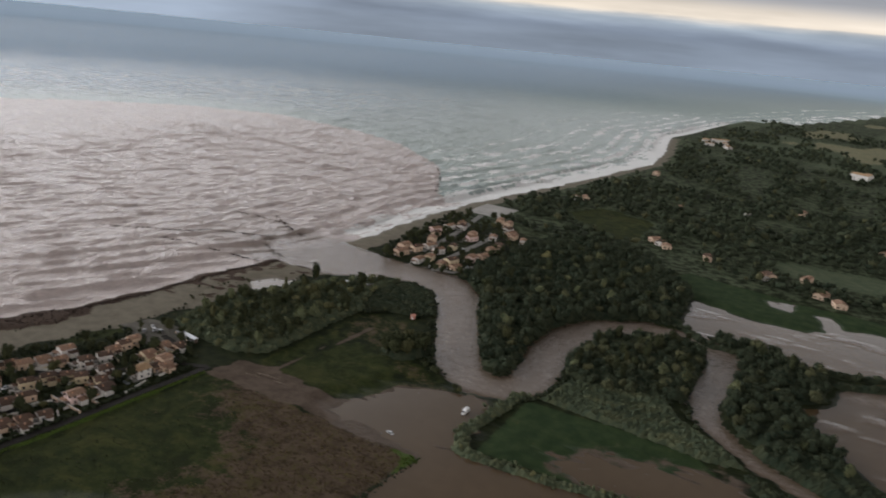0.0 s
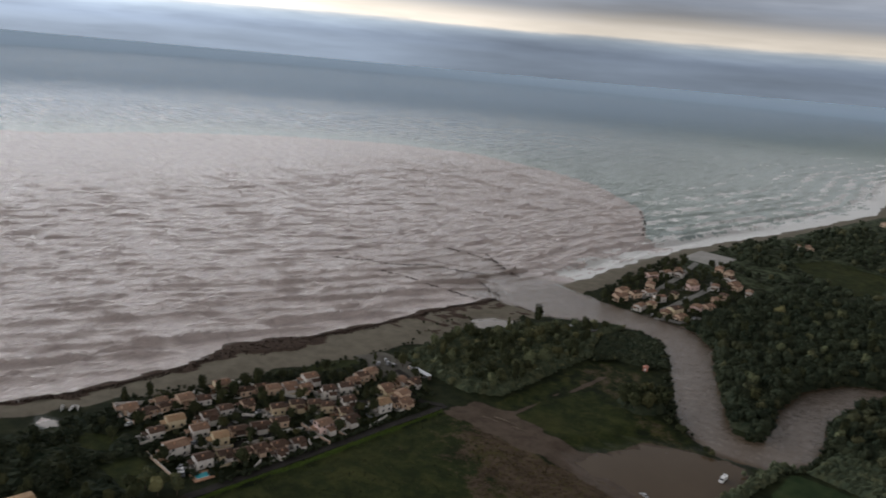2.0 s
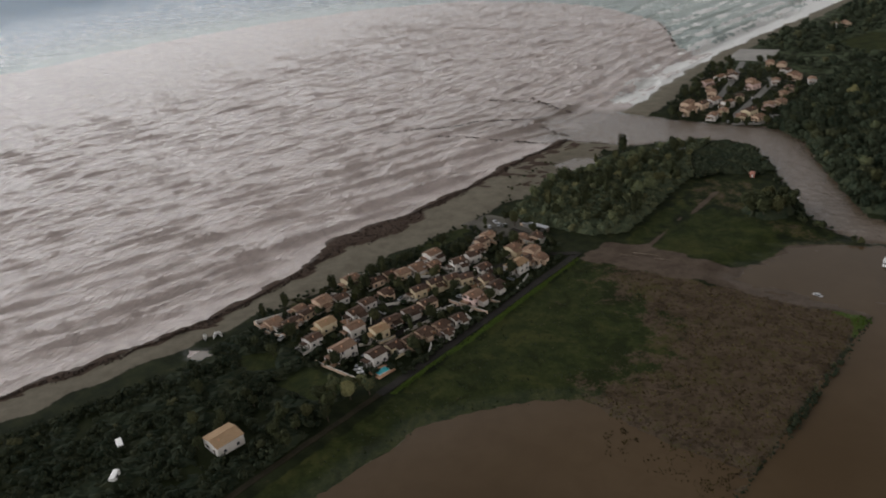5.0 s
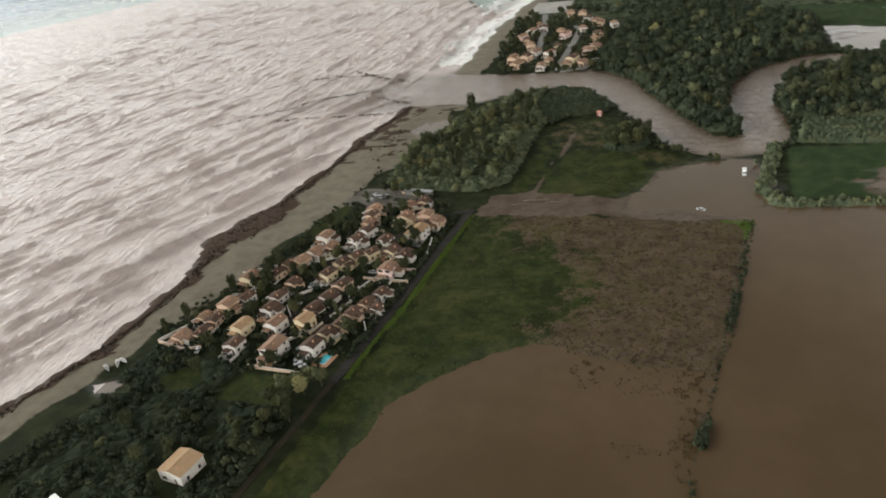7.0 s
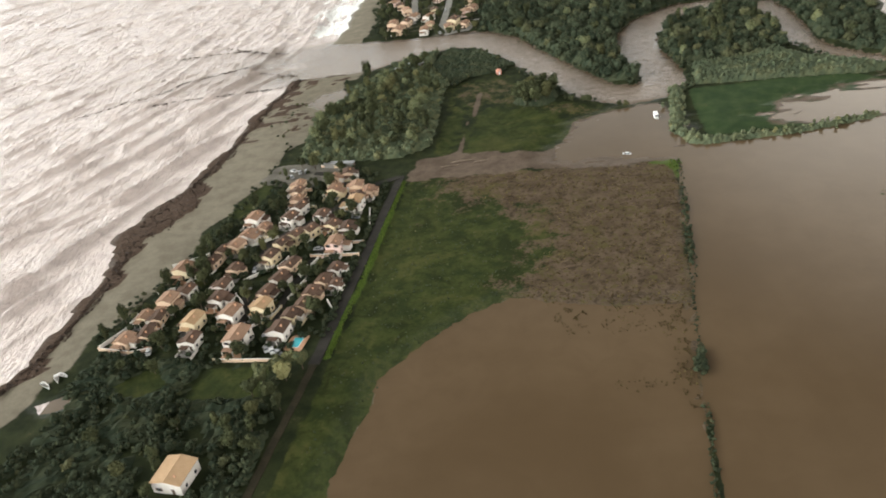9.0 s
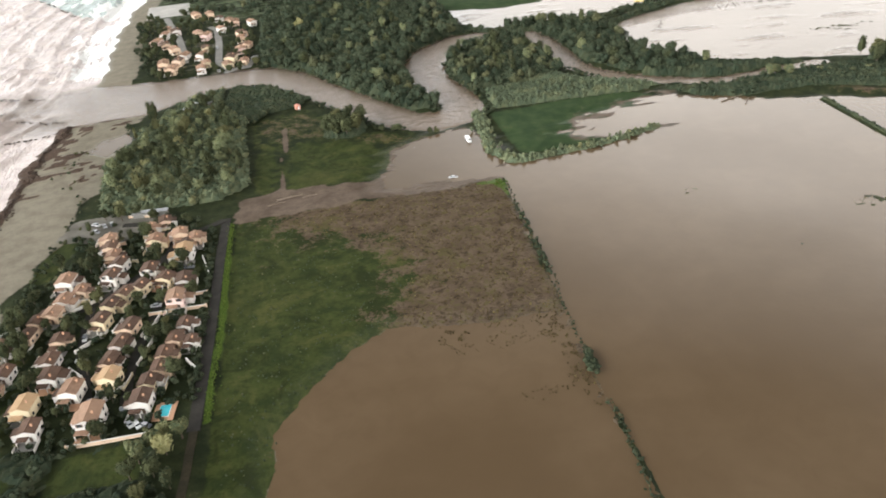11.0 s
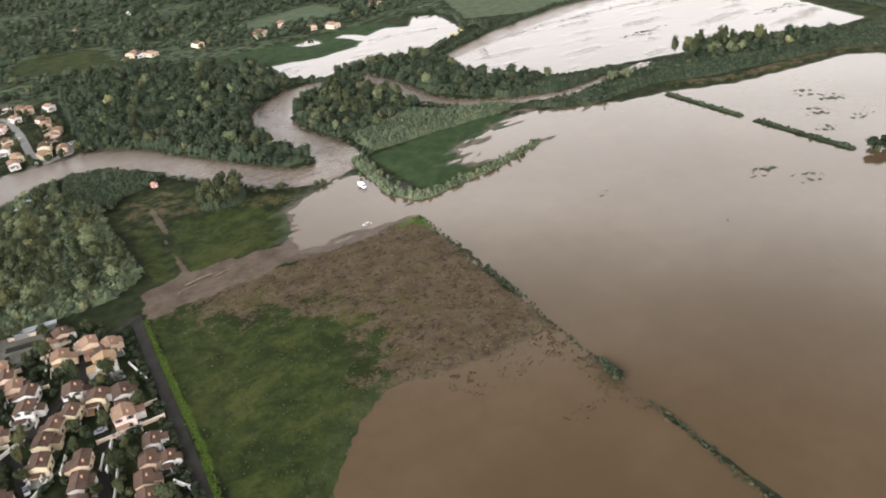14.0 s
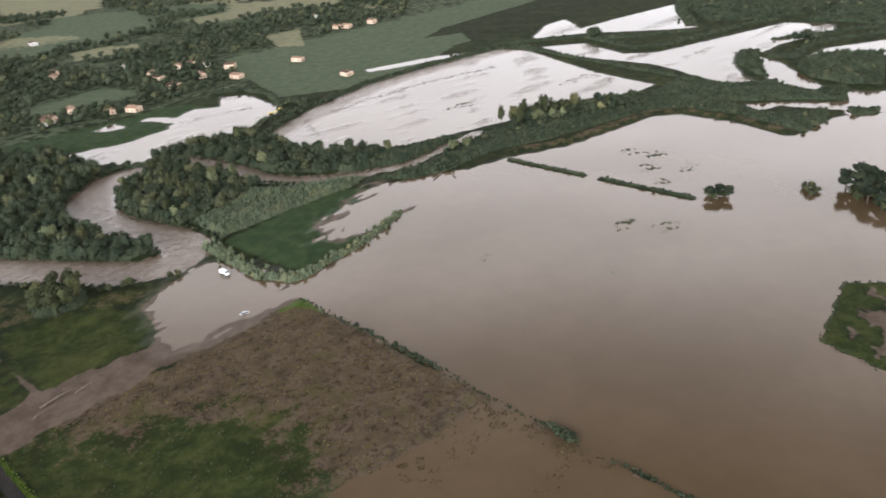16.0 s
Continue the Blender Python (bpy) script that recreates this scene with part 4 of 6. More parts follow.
def tree(x, y, kind, size, label, group, z=None):
    """One tree with its trunk and crown."""
    top = new(NAMES[kind])
    top.matrix_basis = pose(x, y, (max(height(x, y), -0.35) if z is None else z) - 0.05, 0, 0, rt.uniform(0, 360)) @ Matrix.Diagonal((size * rt.uniform(0.88, 1.14), size * rt.uniform(0.88, 1.14), size * rt.uniform(0.88, 1.12), 1))
    for name, meshes in (("trunk", TRUNKS), ("crown", CROWNS)):
        o = new(name, rt.choice(meshes[kind]))
        o.parent = top
    return tagged(top, label, "shrub" if kind == "shrub" else "tree", group)


def scatter(poly, step, seed, jitter=0.45):
    """Places about a step apart inside an outline."""
    r = np.random.RandomState(seed)
    xs, ys = [p[0] for p in poly], [p[1] for p in poly]
    X, Y = np.meshgrid(np.arange(min(xs), max(xs), step), np.arange(min(ys), max(ys), step))
    X = (X + r.uniform(-jitter, jitter, X.shape) * step).ravel()
    Y = (Y + r.uniform(-jitter, jitter, Y.shape) * step).ravel()
    ok = inside(X, Y, poly) > 0
    return X[ok], Y[ok]


def on_line(line, step, seed, side=1.0):
    """Places about a step apart along a line."""
    r = np.random.RandomState(seed)
    out = []
    for (ax, ay), (bx, by) in zip(line, line[1:]):
        n = max(int(math.hypot(bx - ax, by - ay) / step), 1)
        for k in range(n):
            f = (k + r.uniform(0, 1)) / n
            out.append((ax + f * (bx - ax) + r.normal(0, side), ay + f * (by - ay) + r.normal(0, side)))
    return np.array([p[0] for p in out]), np.array([p[1] for p in out])


def growth(name, X, Y, shapes, lo, hi, seed, label, category, dry=0.12, dark=0.5, sink=0.1, tint_size=45, material=None, flat=1.0):
    """Many plants in one mesh, each turned, sized and tinted by itself."""
    r = np.random.RandomState(seed)
    H = np.maximum(land(X, Y)[0], -0.3)
    pts, tris, tint, base = [], [], [], 0
    patch = rolling(X, Y, tint_size, seed + 7)
    for k in range(len(X)):
        v, f, s = shapes[r.randint(len(shapes))]
        size = r.uniform(lo, hi)
        a = r.uniform(0, 2 * math.pi)
        c, q = math.cos(a) * size, math.sin(a) * size
        w = np.empty_like(v)
        w[:, 0] = v[:, 0] * c - v[:, 1] * q + X[k]
        w[:, 1] = v[:, 0] * q + v[:, 1] * c + Y[k]
        w[:, 2] = v[:, 2] * size * flat * r.uniform(0.85, 1.2) + H[k] - sink
        pts.append(w)
        tris.append(f + base)
        t = np.empty((len(v), 4))
        t[:, 0] = np.clip(dark + 0.3 * patch[k] + r.normal(0, 0.22), 0, 1)
        t[:, 1] = np.clip(r.uniform(0.3, 0.9) if r.uniform() < dry else r.uniform(0, 0.12), 0, 1)
        t[:, 2], t[:, 3] = s, 1
        tint.append(t)
        base += len(v)
    pts, tris, tint = np.concatenate(pts), np.concatenate(tris), np.concatenate(tint)
    me = bpy.data.meshes.new(name)
    me.vertices.add(len(pts))
    me.vertices.foreach_set("co", pts.reshape(-1))
    me.loops.add(len(tris) * 3)
    me.loops.foreach_set("vertex_index", tris.reshape(-1))
    me.polygons.add(len(tris))
    me.polygons.foreach_set("loop_start", np.arange(len(tris)) * 3)
    me.update(calc_edges=True)
    me.color_attributes.new("tint", "FLOAT_COLOR", "POINT").data.foreach_set("color", tint.reshape(-1))
    me.materials.append(material or M_WOODS)
    return tagged(new(name, me), label, category, kind="stuff")


def canopy(name, X0, Y0, X1, Y1, edge, tall, step, seed, label, category, dry=0.08, dark=0.5, material=None, rough=0.3, lobe=9.0):
    """A closed mass of leaves: a crumpled skin over the land, cut off where edge(x, y) falls below zero."""
    r = np.random.RandomState(seed)
    gx, gy = np.arange(X0, X1 + step, step), np.arange(Y0, Y1 + step, step)
    X, Y = np.meshgrid(gx, gy)
    X, Y = X + r.uniform(-0.38, 0.38, X.shape) * step, Y + r.uniform(-0.38, 0.38, X.shape) * step
    e = edge(X, Y) + 0.5 * rolling(X, Y, 8, seed + 1)
    lump = 0.74 + 0.3 * rolling(X, Y, lobe, seed + 2) + 0.2 * rolling(X, Y, lobe * 0.4, seed + 3)
    Z = np.maximum(land(X, Y)[0], -0.3) + tall * rise(e, -0.2, min(3.6, 0.6 * tall + 0.5)) * np.clip(lump, 0.35, 1.4) + 1.5 * r.uniform(-rough, rough, X.shape) * (e > 0) - 0.15
    ny, nx = X.shape
    idx = np.arange(nx * ny).reshape(ny, nx)
    a, b, c, d = idx[:-1, :-1].ravel(), idx[:-1, 1:].ravel(), idx[1:, 1:].ravel(), idx[1:, :-1].ravel()
    keep = np.maximum.reduce([e.ravel()[k] for k in (a, b, c, d)]) > 0
    tris = np.concatenate([np.stack([a, b, c], -1)[keep], np.stack([a, c, d], -1)[keep]])
    used, tris = np.unique(tris, return_inverse=True)
    tris = tris.reshape(-1, 3)
    pts = np.stack([X.ravel(), Y.ravel(), Z.ravel()], -1)[used]
    tint = np.ones((len(used), 4))
    tint[:, 0] = np.clip(dark - 0.2 + 0.35 * rolling(pts[:, 0], pts[:, 1], 28, seed + 5) + r.normal(0, 0.22, len(used)), 0, 1)
    tint[:, 1] = np.clip(dry + 0.25 * (rolling(pts[:, 0], pts[:, 1], 17, seed + 6) - 0.3), 0, 0.8)
    tint[:, 2] = r.uniform(0, 0.6, len(used))
    me = bpy.data.meshes.new(name)
    me.vertices.add(len(pts))
    me.vertices.foreach_set("co", pts.reshape(-1))
    me.loops.add(len(tris) * 3)
    me.loops.foreach_set("vertex_index", tris.reshape(-1))
    me.polygons.add(len(tris))
    me.polygons.foreach_set("loop_start", np.arange(len(tris)) * 3)
    me.polygons.foreach_set("use_smooth", np.zeros(len(tris), bool))
    me.update(calc_edges=True)
    me.color_attributes.new("tint", "FLOAT_COLOR", "POINT").data.foreach_set("color", tint.reshape(-1))
    me.materials.append(material or M_WOODS)
    return tagged(new(name, me), label, category, kind="stuff")


def mass(name, poly, tall, step, seed, label, category, off_river=1.5, **more):
    """A canopy inside an outline, clear of the river."""
    xs, ys = [p[0] for p in poly], [p[1] for p in poly]
    return canopy(name, min(xs) - 3, min(ys) - 3, max(xs) + 3, max(ys) + 3, lambda x, y: np.minimum(inside(x, y, poly), along(x, y, RIVER) - off_river), tall, step, seed, label, category, **more)


def row_mass(name, line, half, tall, step, seed, label, category, **more):
    """A canopy along a line."""
    xs, ys = [p[0] for p in line], [p[1] for p in line]
    band = tuple((x, y, half) for x, y in line)
    return canopy(name, min(xs) - half - 3, min(ys) - half - 3, max(xs) + half + 3, max(ys) + half + 3, lambda x, y: -along(x, y, band), tall, step, seed, label, category, **more)


WOOD_NEAR = [crown_shape(s, 6, 1, 110, 0.48, 4.6, 6.4, 0.5) for s in (51, 52, 53, 54, 55)]
WOOD_FAR = [crown_shape(s, 3, 1, 10, 1.3, 4.8, 6.0, 0.3) for s in (61, 62, 63, 64)]
BUSH = [crown_shape(s, 3, 1, 24, 0.55, 2.4, 2.6, 0.0) for s in (71, 72, 73)]
TUFT = [crown_shape(s, 1, 1, 10, 0.28, 0.55, 0.9, -0.1) for s in (81, 82, 83)]
REED = [crown_shape(s, 2, 1, 26, 0.55, 1.8, 3.4, 0.0) for s in (91, 92)]


def pick(X, Y, ok):
    return X[ok], Y[ok]


# the big wood inside the river's first bend
BIG_WOOD = ((-267.7, 492.9), (-240.9, 473.2), (-213.7, 422.6), (-186.6, 374.1), (-157.7, 368.6), (-163.1, 403.3), (-163.3, 423.8), (-170.7, 456.5), (-158.5, 485.7), (-132.7, 507), (-115.1, 520), (-119.7, 592.6), (-149.2, 636.3), (-201.5, 676.1), (-265.3, 647.7), (-268.5, 564.9))
X, Y = scatter(BIG_WOOD, 7.4, 101)
mass("undergrowth", BIG_WOOD, 4.6, 2.0, 401, "dark undergrowth filling the river wood", "undergrowth", dark=0.4, rough=0.5)
X, Y = pick(X, Y, along(X, Y, RIVER) > 2.0)
growth("wood", X, Y, WOOD_NEAR, 0.8, 1.35, 102, "dense dark green broadleaf wood beside the river", "wood", 0.06, 0.42)
# the island grove inside the loop
GROVE = ((-147.6, 393.4), (-153.1, 449.8), (-133.6, 484.3), (-93.1, 497.8), (-73.2, 477.6), (-70.9, 417.8), (-81.2, 401), (-114.4, 390))
X, Y = scatter(GROVE, 6.4, 103)
mass("undergrowth", GROVE, 4.2, 1.8, 403, "mixed green undergrowth filling the grove", "undergrowth", dry=0.12, rough=0.5)
X, Y = pick(X, Y, along(X, Y, RIVER) > 1.8)
growth("grove", X, Y, WOOD_NEAR, 0.75, 1.25, 104, "grove of mixed green and yellowing trees in the river loop", "grove", 0.28, 0.5)
REED_BED = ((-134.9, 354.8), (-133.1, 387.6), (-114.4, 392.1), (-83.3, 403), (-70.7, 384.8), (-43.5, 368.9), (-31, 356.8), (-53.9, 353.3), (-93.5, 354.5))
mass("reeds", REED_BED, 2.9, 1.15, 405, "dense grey-green reeds and low willow", "reeds", dark=0.12, material=M_SCRUB, rough=0.45, lobe=5.0)
# east bank trees of the loop, towards the levee
OUTER = ((-56.2, 418.1), (-58.5, 478), (-64.9, 500.7), (-88, 513.5), (-79.6, 525.2), (-46.1, 517.8), (-14.5, 504.2), (-10.2, 464.8), (-27, 447.8), (-10.1, 415), (17.3, 384.6), (-12.2, 377.8), (-41.5, 389.5))
X, Y = scatter(OUTER, 6.6, 107)
mass("undergrowth", OUTER, 4.4, 2.0, 407, "dark undergrowth of the outer bank", "undergrowth", dark=0.4, rough=0.5)
X, Y = pick(X, Y, along(X, Y, RIVER) > 1.5)
growth("wood", X, Y, WOOD_NEAR, 0.8, 1.3, 108, "dark green trees on the outer river bank", "wood", 0.1, 0.42)
# reeds and bushes along the levee and between the northern floods
LEVEE = ((-33.1, 354.7), (2.6, 343), (40.4, 347.9), (76.3, 350.6), (146.4, 337.4), (204, 309.4), (220.8, 241.1), (199.1, 191.3), (180.9, 193.2), (190.7, 222.2), (193.1, 263.5), (173.9, 286), (134.6, 293.7), (84.7, 305.3), (51, 321.2), (2.6, 324.5), (-18.4, 334.4))
mass("reeds", LEVEE, 2.7, 1.3, 409, "tall green reeds on the levee", "reeds", dark=0.4, rough=0.4, lobe=6.0)
X, Y = scatter(LEVEE, 5.5, 109)
growth("bushes", X, Y, BUSH, 0.8, 1.5, 110, "dark bushes among the levee reeds", "bushes", 0.06, 0.45)
UPPER = ((-5.9, 411), (21.5, 380.6), (59.4, 367.9), (109.2, 354.4), (167.8, 340.9), (219.1, 313.8), (216.9, 307.5), (146.4, 338.5), (76.4, 364.1), (39.4, 362.3), (5.7, 358.5), (-26.8, 373.4), (-33.1, 381.5))
mass("thicket", UPPER, 3.4, 1.5, 411, "dark thicket beside the narrow upper river", "thicket", dark=0.35, off_river=0.8, rough=0.5)
for k, (line, step, lo, hi, wide) in enumerate((
        (((-119.3, 530.2), (-83.7, 502.2), (-16.6, 511.4), (34.1, 530.6), (57.5, 559.6), (68.1, 554.7), (63.8, 533.6), (17.2, 509.2), (-6, 496.1)), 2.6, 1.0, 1.9, 2.2),
        (((57.5, 563.8), (72.4, 596.9), (68.2, 636.8), (46.9, 648.7)), 3.0, 0.9, 1.6, 2.0),
        (((68.1, 528.5), (140.8, 546.4), (215.2, 545.5), (314.2, 536.8), (327, 507.4)), 2.6, 0.8, 1.5, 2.0),
        (((334.9, 528.9), (306.7, 441.3), (294.2, 391.5), (285.2, 349.4), (277.3, 314.7)), 1.7, 0.7, 1.2, 1.8),
        (((260.8, 546.8), (338.3, 538.5), (357.8, 514.6), (393.7, 481.6), (381.1, 445.2), (363.1, 402.5), (387, 384), (450.6, 369.4), (503.6, 360.9), (555.7, 342.8)), 1.9, 0.7, 1.3, 2.6), (((396.8, 463.6), (414, 430.1), (441.3, 411.6), (467.5, 389.9)), 2.0, 0.8, 1.4, 3.0),
        (((454.1, 305.1), (489, 281.4), (517.4, 256.5), (552.5, 231.7)), 2.4, 0.8, 1.4, 2.5), (((378, 276.6), (381, 258.9), (445.8, 266.1), (481.8, 244.5), (519, 221.8)), 2.2, 0.8, 1.4, 2.5),
        (((506.8, 416.3), (574.7, 462.7), (654.6, 503.5), (781.6, 554.9)), 3.5, 1.2, 2.2, 6.0))):
    row_mass("hedgerow", line, wide + 1.4, 1.25 * (lo + hi), 1.5 if k < 4 else 2.2, 420 + k, "overgrown dark green hedgerow between flooded fields", "hedgerow", dark=0.5, rough=0.45, lobe=7.0)
    X, Y = on_line(line, step * 2.2, 120 + k, wide)
    growth("bushes", X, Y, BUSH, lo, hi, 140 + k, "dark bushes along the hedgerow", "bushes", 0.06, 0.45)
for k, (poly, step, shapes, lo, hi, label) in enumerate((
        (((208.3, 304.2), (270.8, 309.4), (282.6, 301.3), (272.7, 277.2), (281.1, 252.3), (302.6, 242.2), (285.2, 231.6), (280.7, 207.7), (295.7, 196.4), (277.2, 179.7), (266.4, 177.5), (248.4, 210.4), (231.4, 236.1), (218.8, 269.1)), 3.5, BUSH, 0.8, 1.4, "dense dark green thicket on a bank between the floods"),
        (((212.1, 219.3), (206, 204), (232.1, 179.3), (210.7, 172.9), (174, 175), (206.6, 203.8)), 3.2, BUSH, 0.9, 1.5, "dark bushes on a drowned bank"),
        (((242.8, 171.1), (258.7, 153.7), (241.5, 149.5), (228.8, 162.8)), 3.2, BUSH, 0.9, 1.5, "dark bushes on a drowned bank"),
        (((392.6, 312.5), (401.2, 297.9), (343, 271.9), (311.3, 250.6), (311.4, 262.1), (341.1, 290.7)), 3.6, BUSH, 1.0, 1.9, "dark thicket on a spit in the flood"),
        (((346, 242.7), (388.4, 241.2), (415.6, 226.9), (426.2, 199.8), (317, 169.7), (306.4, 190.3), (319.7, 222.6)), 5.2, WOOD_NEAR, 0.6, 1.0, "grey-green willow wood standing in the flood"),
        (((93.3, 346.8), (133.7, 354.8), (167.8, 334.7), (197.6, 305.1), (184.7, 298.7), (157, 306.5), (119.8, 324.5)), 5.6, WOOD_NEAR, 0.75, 1.25, "dark broadleaf trees along the levee"),
        (((555.8, 350.2), (616.7, 314.1), (776.2, 349), (849.2, 491.3), (711.7, 509.4), (620.1, 480), (517.7, 402.7)), 6.5, WOOD_FAR, 0.5, 1.0, "dark green scrub and trees beyond the floods"),
        (((555.1, 313.1), (559.2, 233.9), (514.4, 212.3), (469.9, 185.7), (523.9, 123.4), (681.4, 187.7), (684.3, 315.2)), 6.5, WOOD_FAR, 0.5, 1.0, "dark green scrub and trees beyond the floods"))):
    mass("thicket" if step < 4 else "undergrowth", poly, 2.6 if step < 4 else 3.6, 1.6 if k < 6 else 3.0, 440 + k, label, "thicket", dark=0.75 if k == 4 else 0.5, rough=0.5, lobe=7.0)
    X, Y = scatter(poly, step * (2.0 if step < 4 else 1.15), 150 + k)
    growth("bushes" if step < 4 else "wood", X, Y, shapes, lo, hi, 300 + k, label, "bushes" if step < 4 else "wood", 0.05, 0.75 if k == 4 else 0.45)
row_mass("reeds", ((191.1, 297.7), (213.4, 268), (207.8, 225.5), (195.9, 200.6), (185.1, 181.9)), 5.5, 2.3, 1.3, 459, "smooth pale green reeds on the levee", "reeds", dark=0.9, rough=0.3, lobe=5.0)
for x0, y0, n, k in ((328.9, 269.6, 5, 2), (460.3, 279.9, 7, 5), (399.1, 471.1, 6, 6), (276.2, 188, 6, 3)):
    q = np.random.RandomState(40 + k).normal(0, 5, (n, 2))
    growth("copse", x0 + q[:, 0], y0 + q[:, 1], WOOD_NEAR, 0.9, 1.4, 152 + k, "copse of dark trees on a bank between the floods", "copse", 0.05, 0.4)
X, Y = on_line(ISLE + ISLE[:1], 1.6, 157, 0.8)
growth("hedge", X, Y, BUSH, 0.15, 0.34, 160, "dark hedge round a plot in the flood", "hedge", 0.1, 0.4)
# hedges round the square field and the great field
X, Y = on_line(((-282.2, 261.9), (-283, 198.6), (-284.5, 155.5), (-285.9, 130.5)), 0.22, 155, 0.75)
growth("verge_grass", X, Y, TUFT, 0.35, 0.7, 156, "bright green grass verge along the village lane", "grass", 0.3, 0.6, material=M_VERGE)
for k, (line, step, lo, hi, wide, label) in enumerate((
        (((-145.2, 354.5), (-150, 301.4), (-142.7, 286.3), (-134.5, 285.4)), 0.55, 0.7, 1.15, 2.4, "tall pale green hedge beside the flooded lane"),
        (((-134.5, 285.4), (-99.4, 289), (-66.2, 298.7), (-60, 301.9)), 0.5, 0.6, 0.95, 1.5, "clipped green hedge standing in flood water"),
        (((-152.9, 268.8), (-154.6, 222.2), (-156.4, 185.8), (-159.3, 160.5), (-161.2, 132.4), (-162.1, 121.3)), 1.1, 0.14, 0.34, 0.6, "low ragged hedge at the edge of the flooded field"),
        (((-162, 107.2), (-162.9, 93.2), (-164.8, 69.2), (-166.5, 19.3)), 0.6, 0.14, 0.42, 0.6, "low ragged hedge at the edge of the flooded field"),
        (((41, 304.6), (40.9, 250.1)), 1.3, 0.3, 0.6, 0.8, "strip of scrub on a narrow dyke"), (((40.9, 237.8), (40.9, 182.6)), 1.2, 0.4, 0.75, 0.9, "strip of scrub on a narrow dyke"),
        (((-160.6, 130), (-161.4, 124), (-161.9, 120)), 0.5, 0.55, 0.95, 0.9, "green bush at the field edge"),
        (((-154.6, 232), (-156.2, 205), (-157.4, 180)), 1.0, 0.3, 0.62, 0.7, "bushy stretch of the field hedge"), (((-153.6, 267), (-155.5, 261)), 0.5, 0.2, 0.42, 1.6, "bright green bush at the field corner"),
        (((-272.6, 384.6), (-262.7, 406.2), (-243.3, 405.6)), 1.2, 0.9, 1.5, 1.5, "dark hedge at the end of the meadow"))):
    if k < 2:
        row_mass("hedge", line, wide + 1.2, 3.0 - k * 0.9, 1.1, 460 + k, label, "hedge", dry=0.12, dark=0.7, material=M_SCRUB, rough=0.4, lobe=5.0)
        step *= 3
    if "dyke" in label:
        row_mass("scrub", line, 1.5, 1.3, 0.9, 470 + k, label, "scrub", dark=0.3, rough=0.25, lobe=4.0)
        step *= 3
    X, Y = on_line(line, step, 160 + k, wide)
    growth("bushes" if k < 2 else "hedge", X, Y, REED if k < 2 else BUSH, lo, hi, 180 + k, label, "hedge", 0.15 if k < 2 else 0.05, 0.85 if k < 2 else 0.4, material=M_SCRUB if k < 2 else M_VERGE if label.startswith("bright") else M_WOODS)
mass("reeds", ((-278.8, 392.6), (-243.3, 405.6), (-238.3, 422), (-250.8, 444.2), (-286.7, 456.6), (-293.4, 420.7)), 2.8, 1.2, 499, "dark green reeds between meadow and river", "reeds", off_river=0.8, dark=0.45, rough=0.45, lobe=6.0)
mass("thicket", ((-232.6, 361), (-221.4, 369.3), (-211.1, 363.4), (-208, 352.3), (-215, 343), (-227.3, 342.8), (-234.5, 350.8)), 5.2, 1.5, 498, "dense dark thicket by the river", "thicket", dark=0.35, rough=0.6)
X, Y = on_line(((-291.6, 140.5), (-290.5, 178.4), (-290.2, 233.6), (-291.5, 260.8)), 0.9, 197, 1.0)
growth("hedge", X, Y, BUSH, 0.4, 0.85, 198, "dark garden hedge beside the village lane", "hedge", 0.05, 0.35)
# low scrub on the spit and behind the beach
SPIT_SCRUB = ((-346, 298), (-330.2, 290.4), (-289.8, 287), (-274.7, 299.3), (-277.8, 390.5), (-293.4, 420.7), (-291.7, 453.4), (-315, 437), (-338, 392), (-351, 338))
X, Y = scatter(SPIT_SCRUB, 4.2, 201)
mass("scrub", SPIT_SCRUB, 3.4, 1.5, 501, "dense pale green scrub and willow on the river spit", "scrub", dry=0.10, dark=0.42, material=M_SCRUB, rough=0.6, lobe=8.0)
growth("scrub", X, Y, BUSH, 0.8, 1.9, 202, "dense mixed scrub and willow on the river spit", "scrub", 0.18, 0.5, tint_size=22, material=M_SCRUB)
X, Y = scatter(((-406.1, 14.3), (-296.6, 14.3), (-295.6, 98.6), (-302, 126.4), (-376.2, 135.9), (-381.9, 116), (-373.7, 102.2), (-388.9, 58.6)), 3.5, 203)
ok = (inside(X, Y, GREENS[5]) < 0) & (inside(X, Y, GREENS[6]) < -1) & (np.hypot(X + 320, Y - 76) > 11) & (rolling(X, Y, 30, 9) > -0.35)
BEHIND = ((-406.1, 14.3), (-296.6, 14.3), (-295.6, 98.6), (-302, 126.4), (-376.2, 135.9), (-381.9, 116), (-373.7, 102.2), (-388.9, 58.6))
canopy("undergrowth", -412, 12, -296, 140, lambda x, y: np.minimum.reduce([inside(x, y, BEHIND), -inside(x, y, GREENS[5]), -inside(x, y, GREENS[6]), np.hypot(x + 320, y - 76) - 12, 5 * (rolling(x, y, 26, 9) + 0.35)]), 1.5, 1.5, 505, "low dark undergrowth behind the beach", "undergrowth", dry=0.05, dark=0.3, rough=0.4, lobe=6.0)
growth("scrub", *pick(X, Y, ok), BUSH, 0.5, 1.4, 204, "dark scrub and young trees behind the beach", "scrub", 0.05, 0.18)
X, Y = on_line(((-384, 143), (-378, 165), (-368, 190), (-363, 236), (-357, 256)), 1.5, 205, 1.2)
growth("scrub", X, Y, BUSH, 0.35, 0.8, 206, "salt-bitten scrub between beach and gardens", "scrub", 0.05, 0.4)
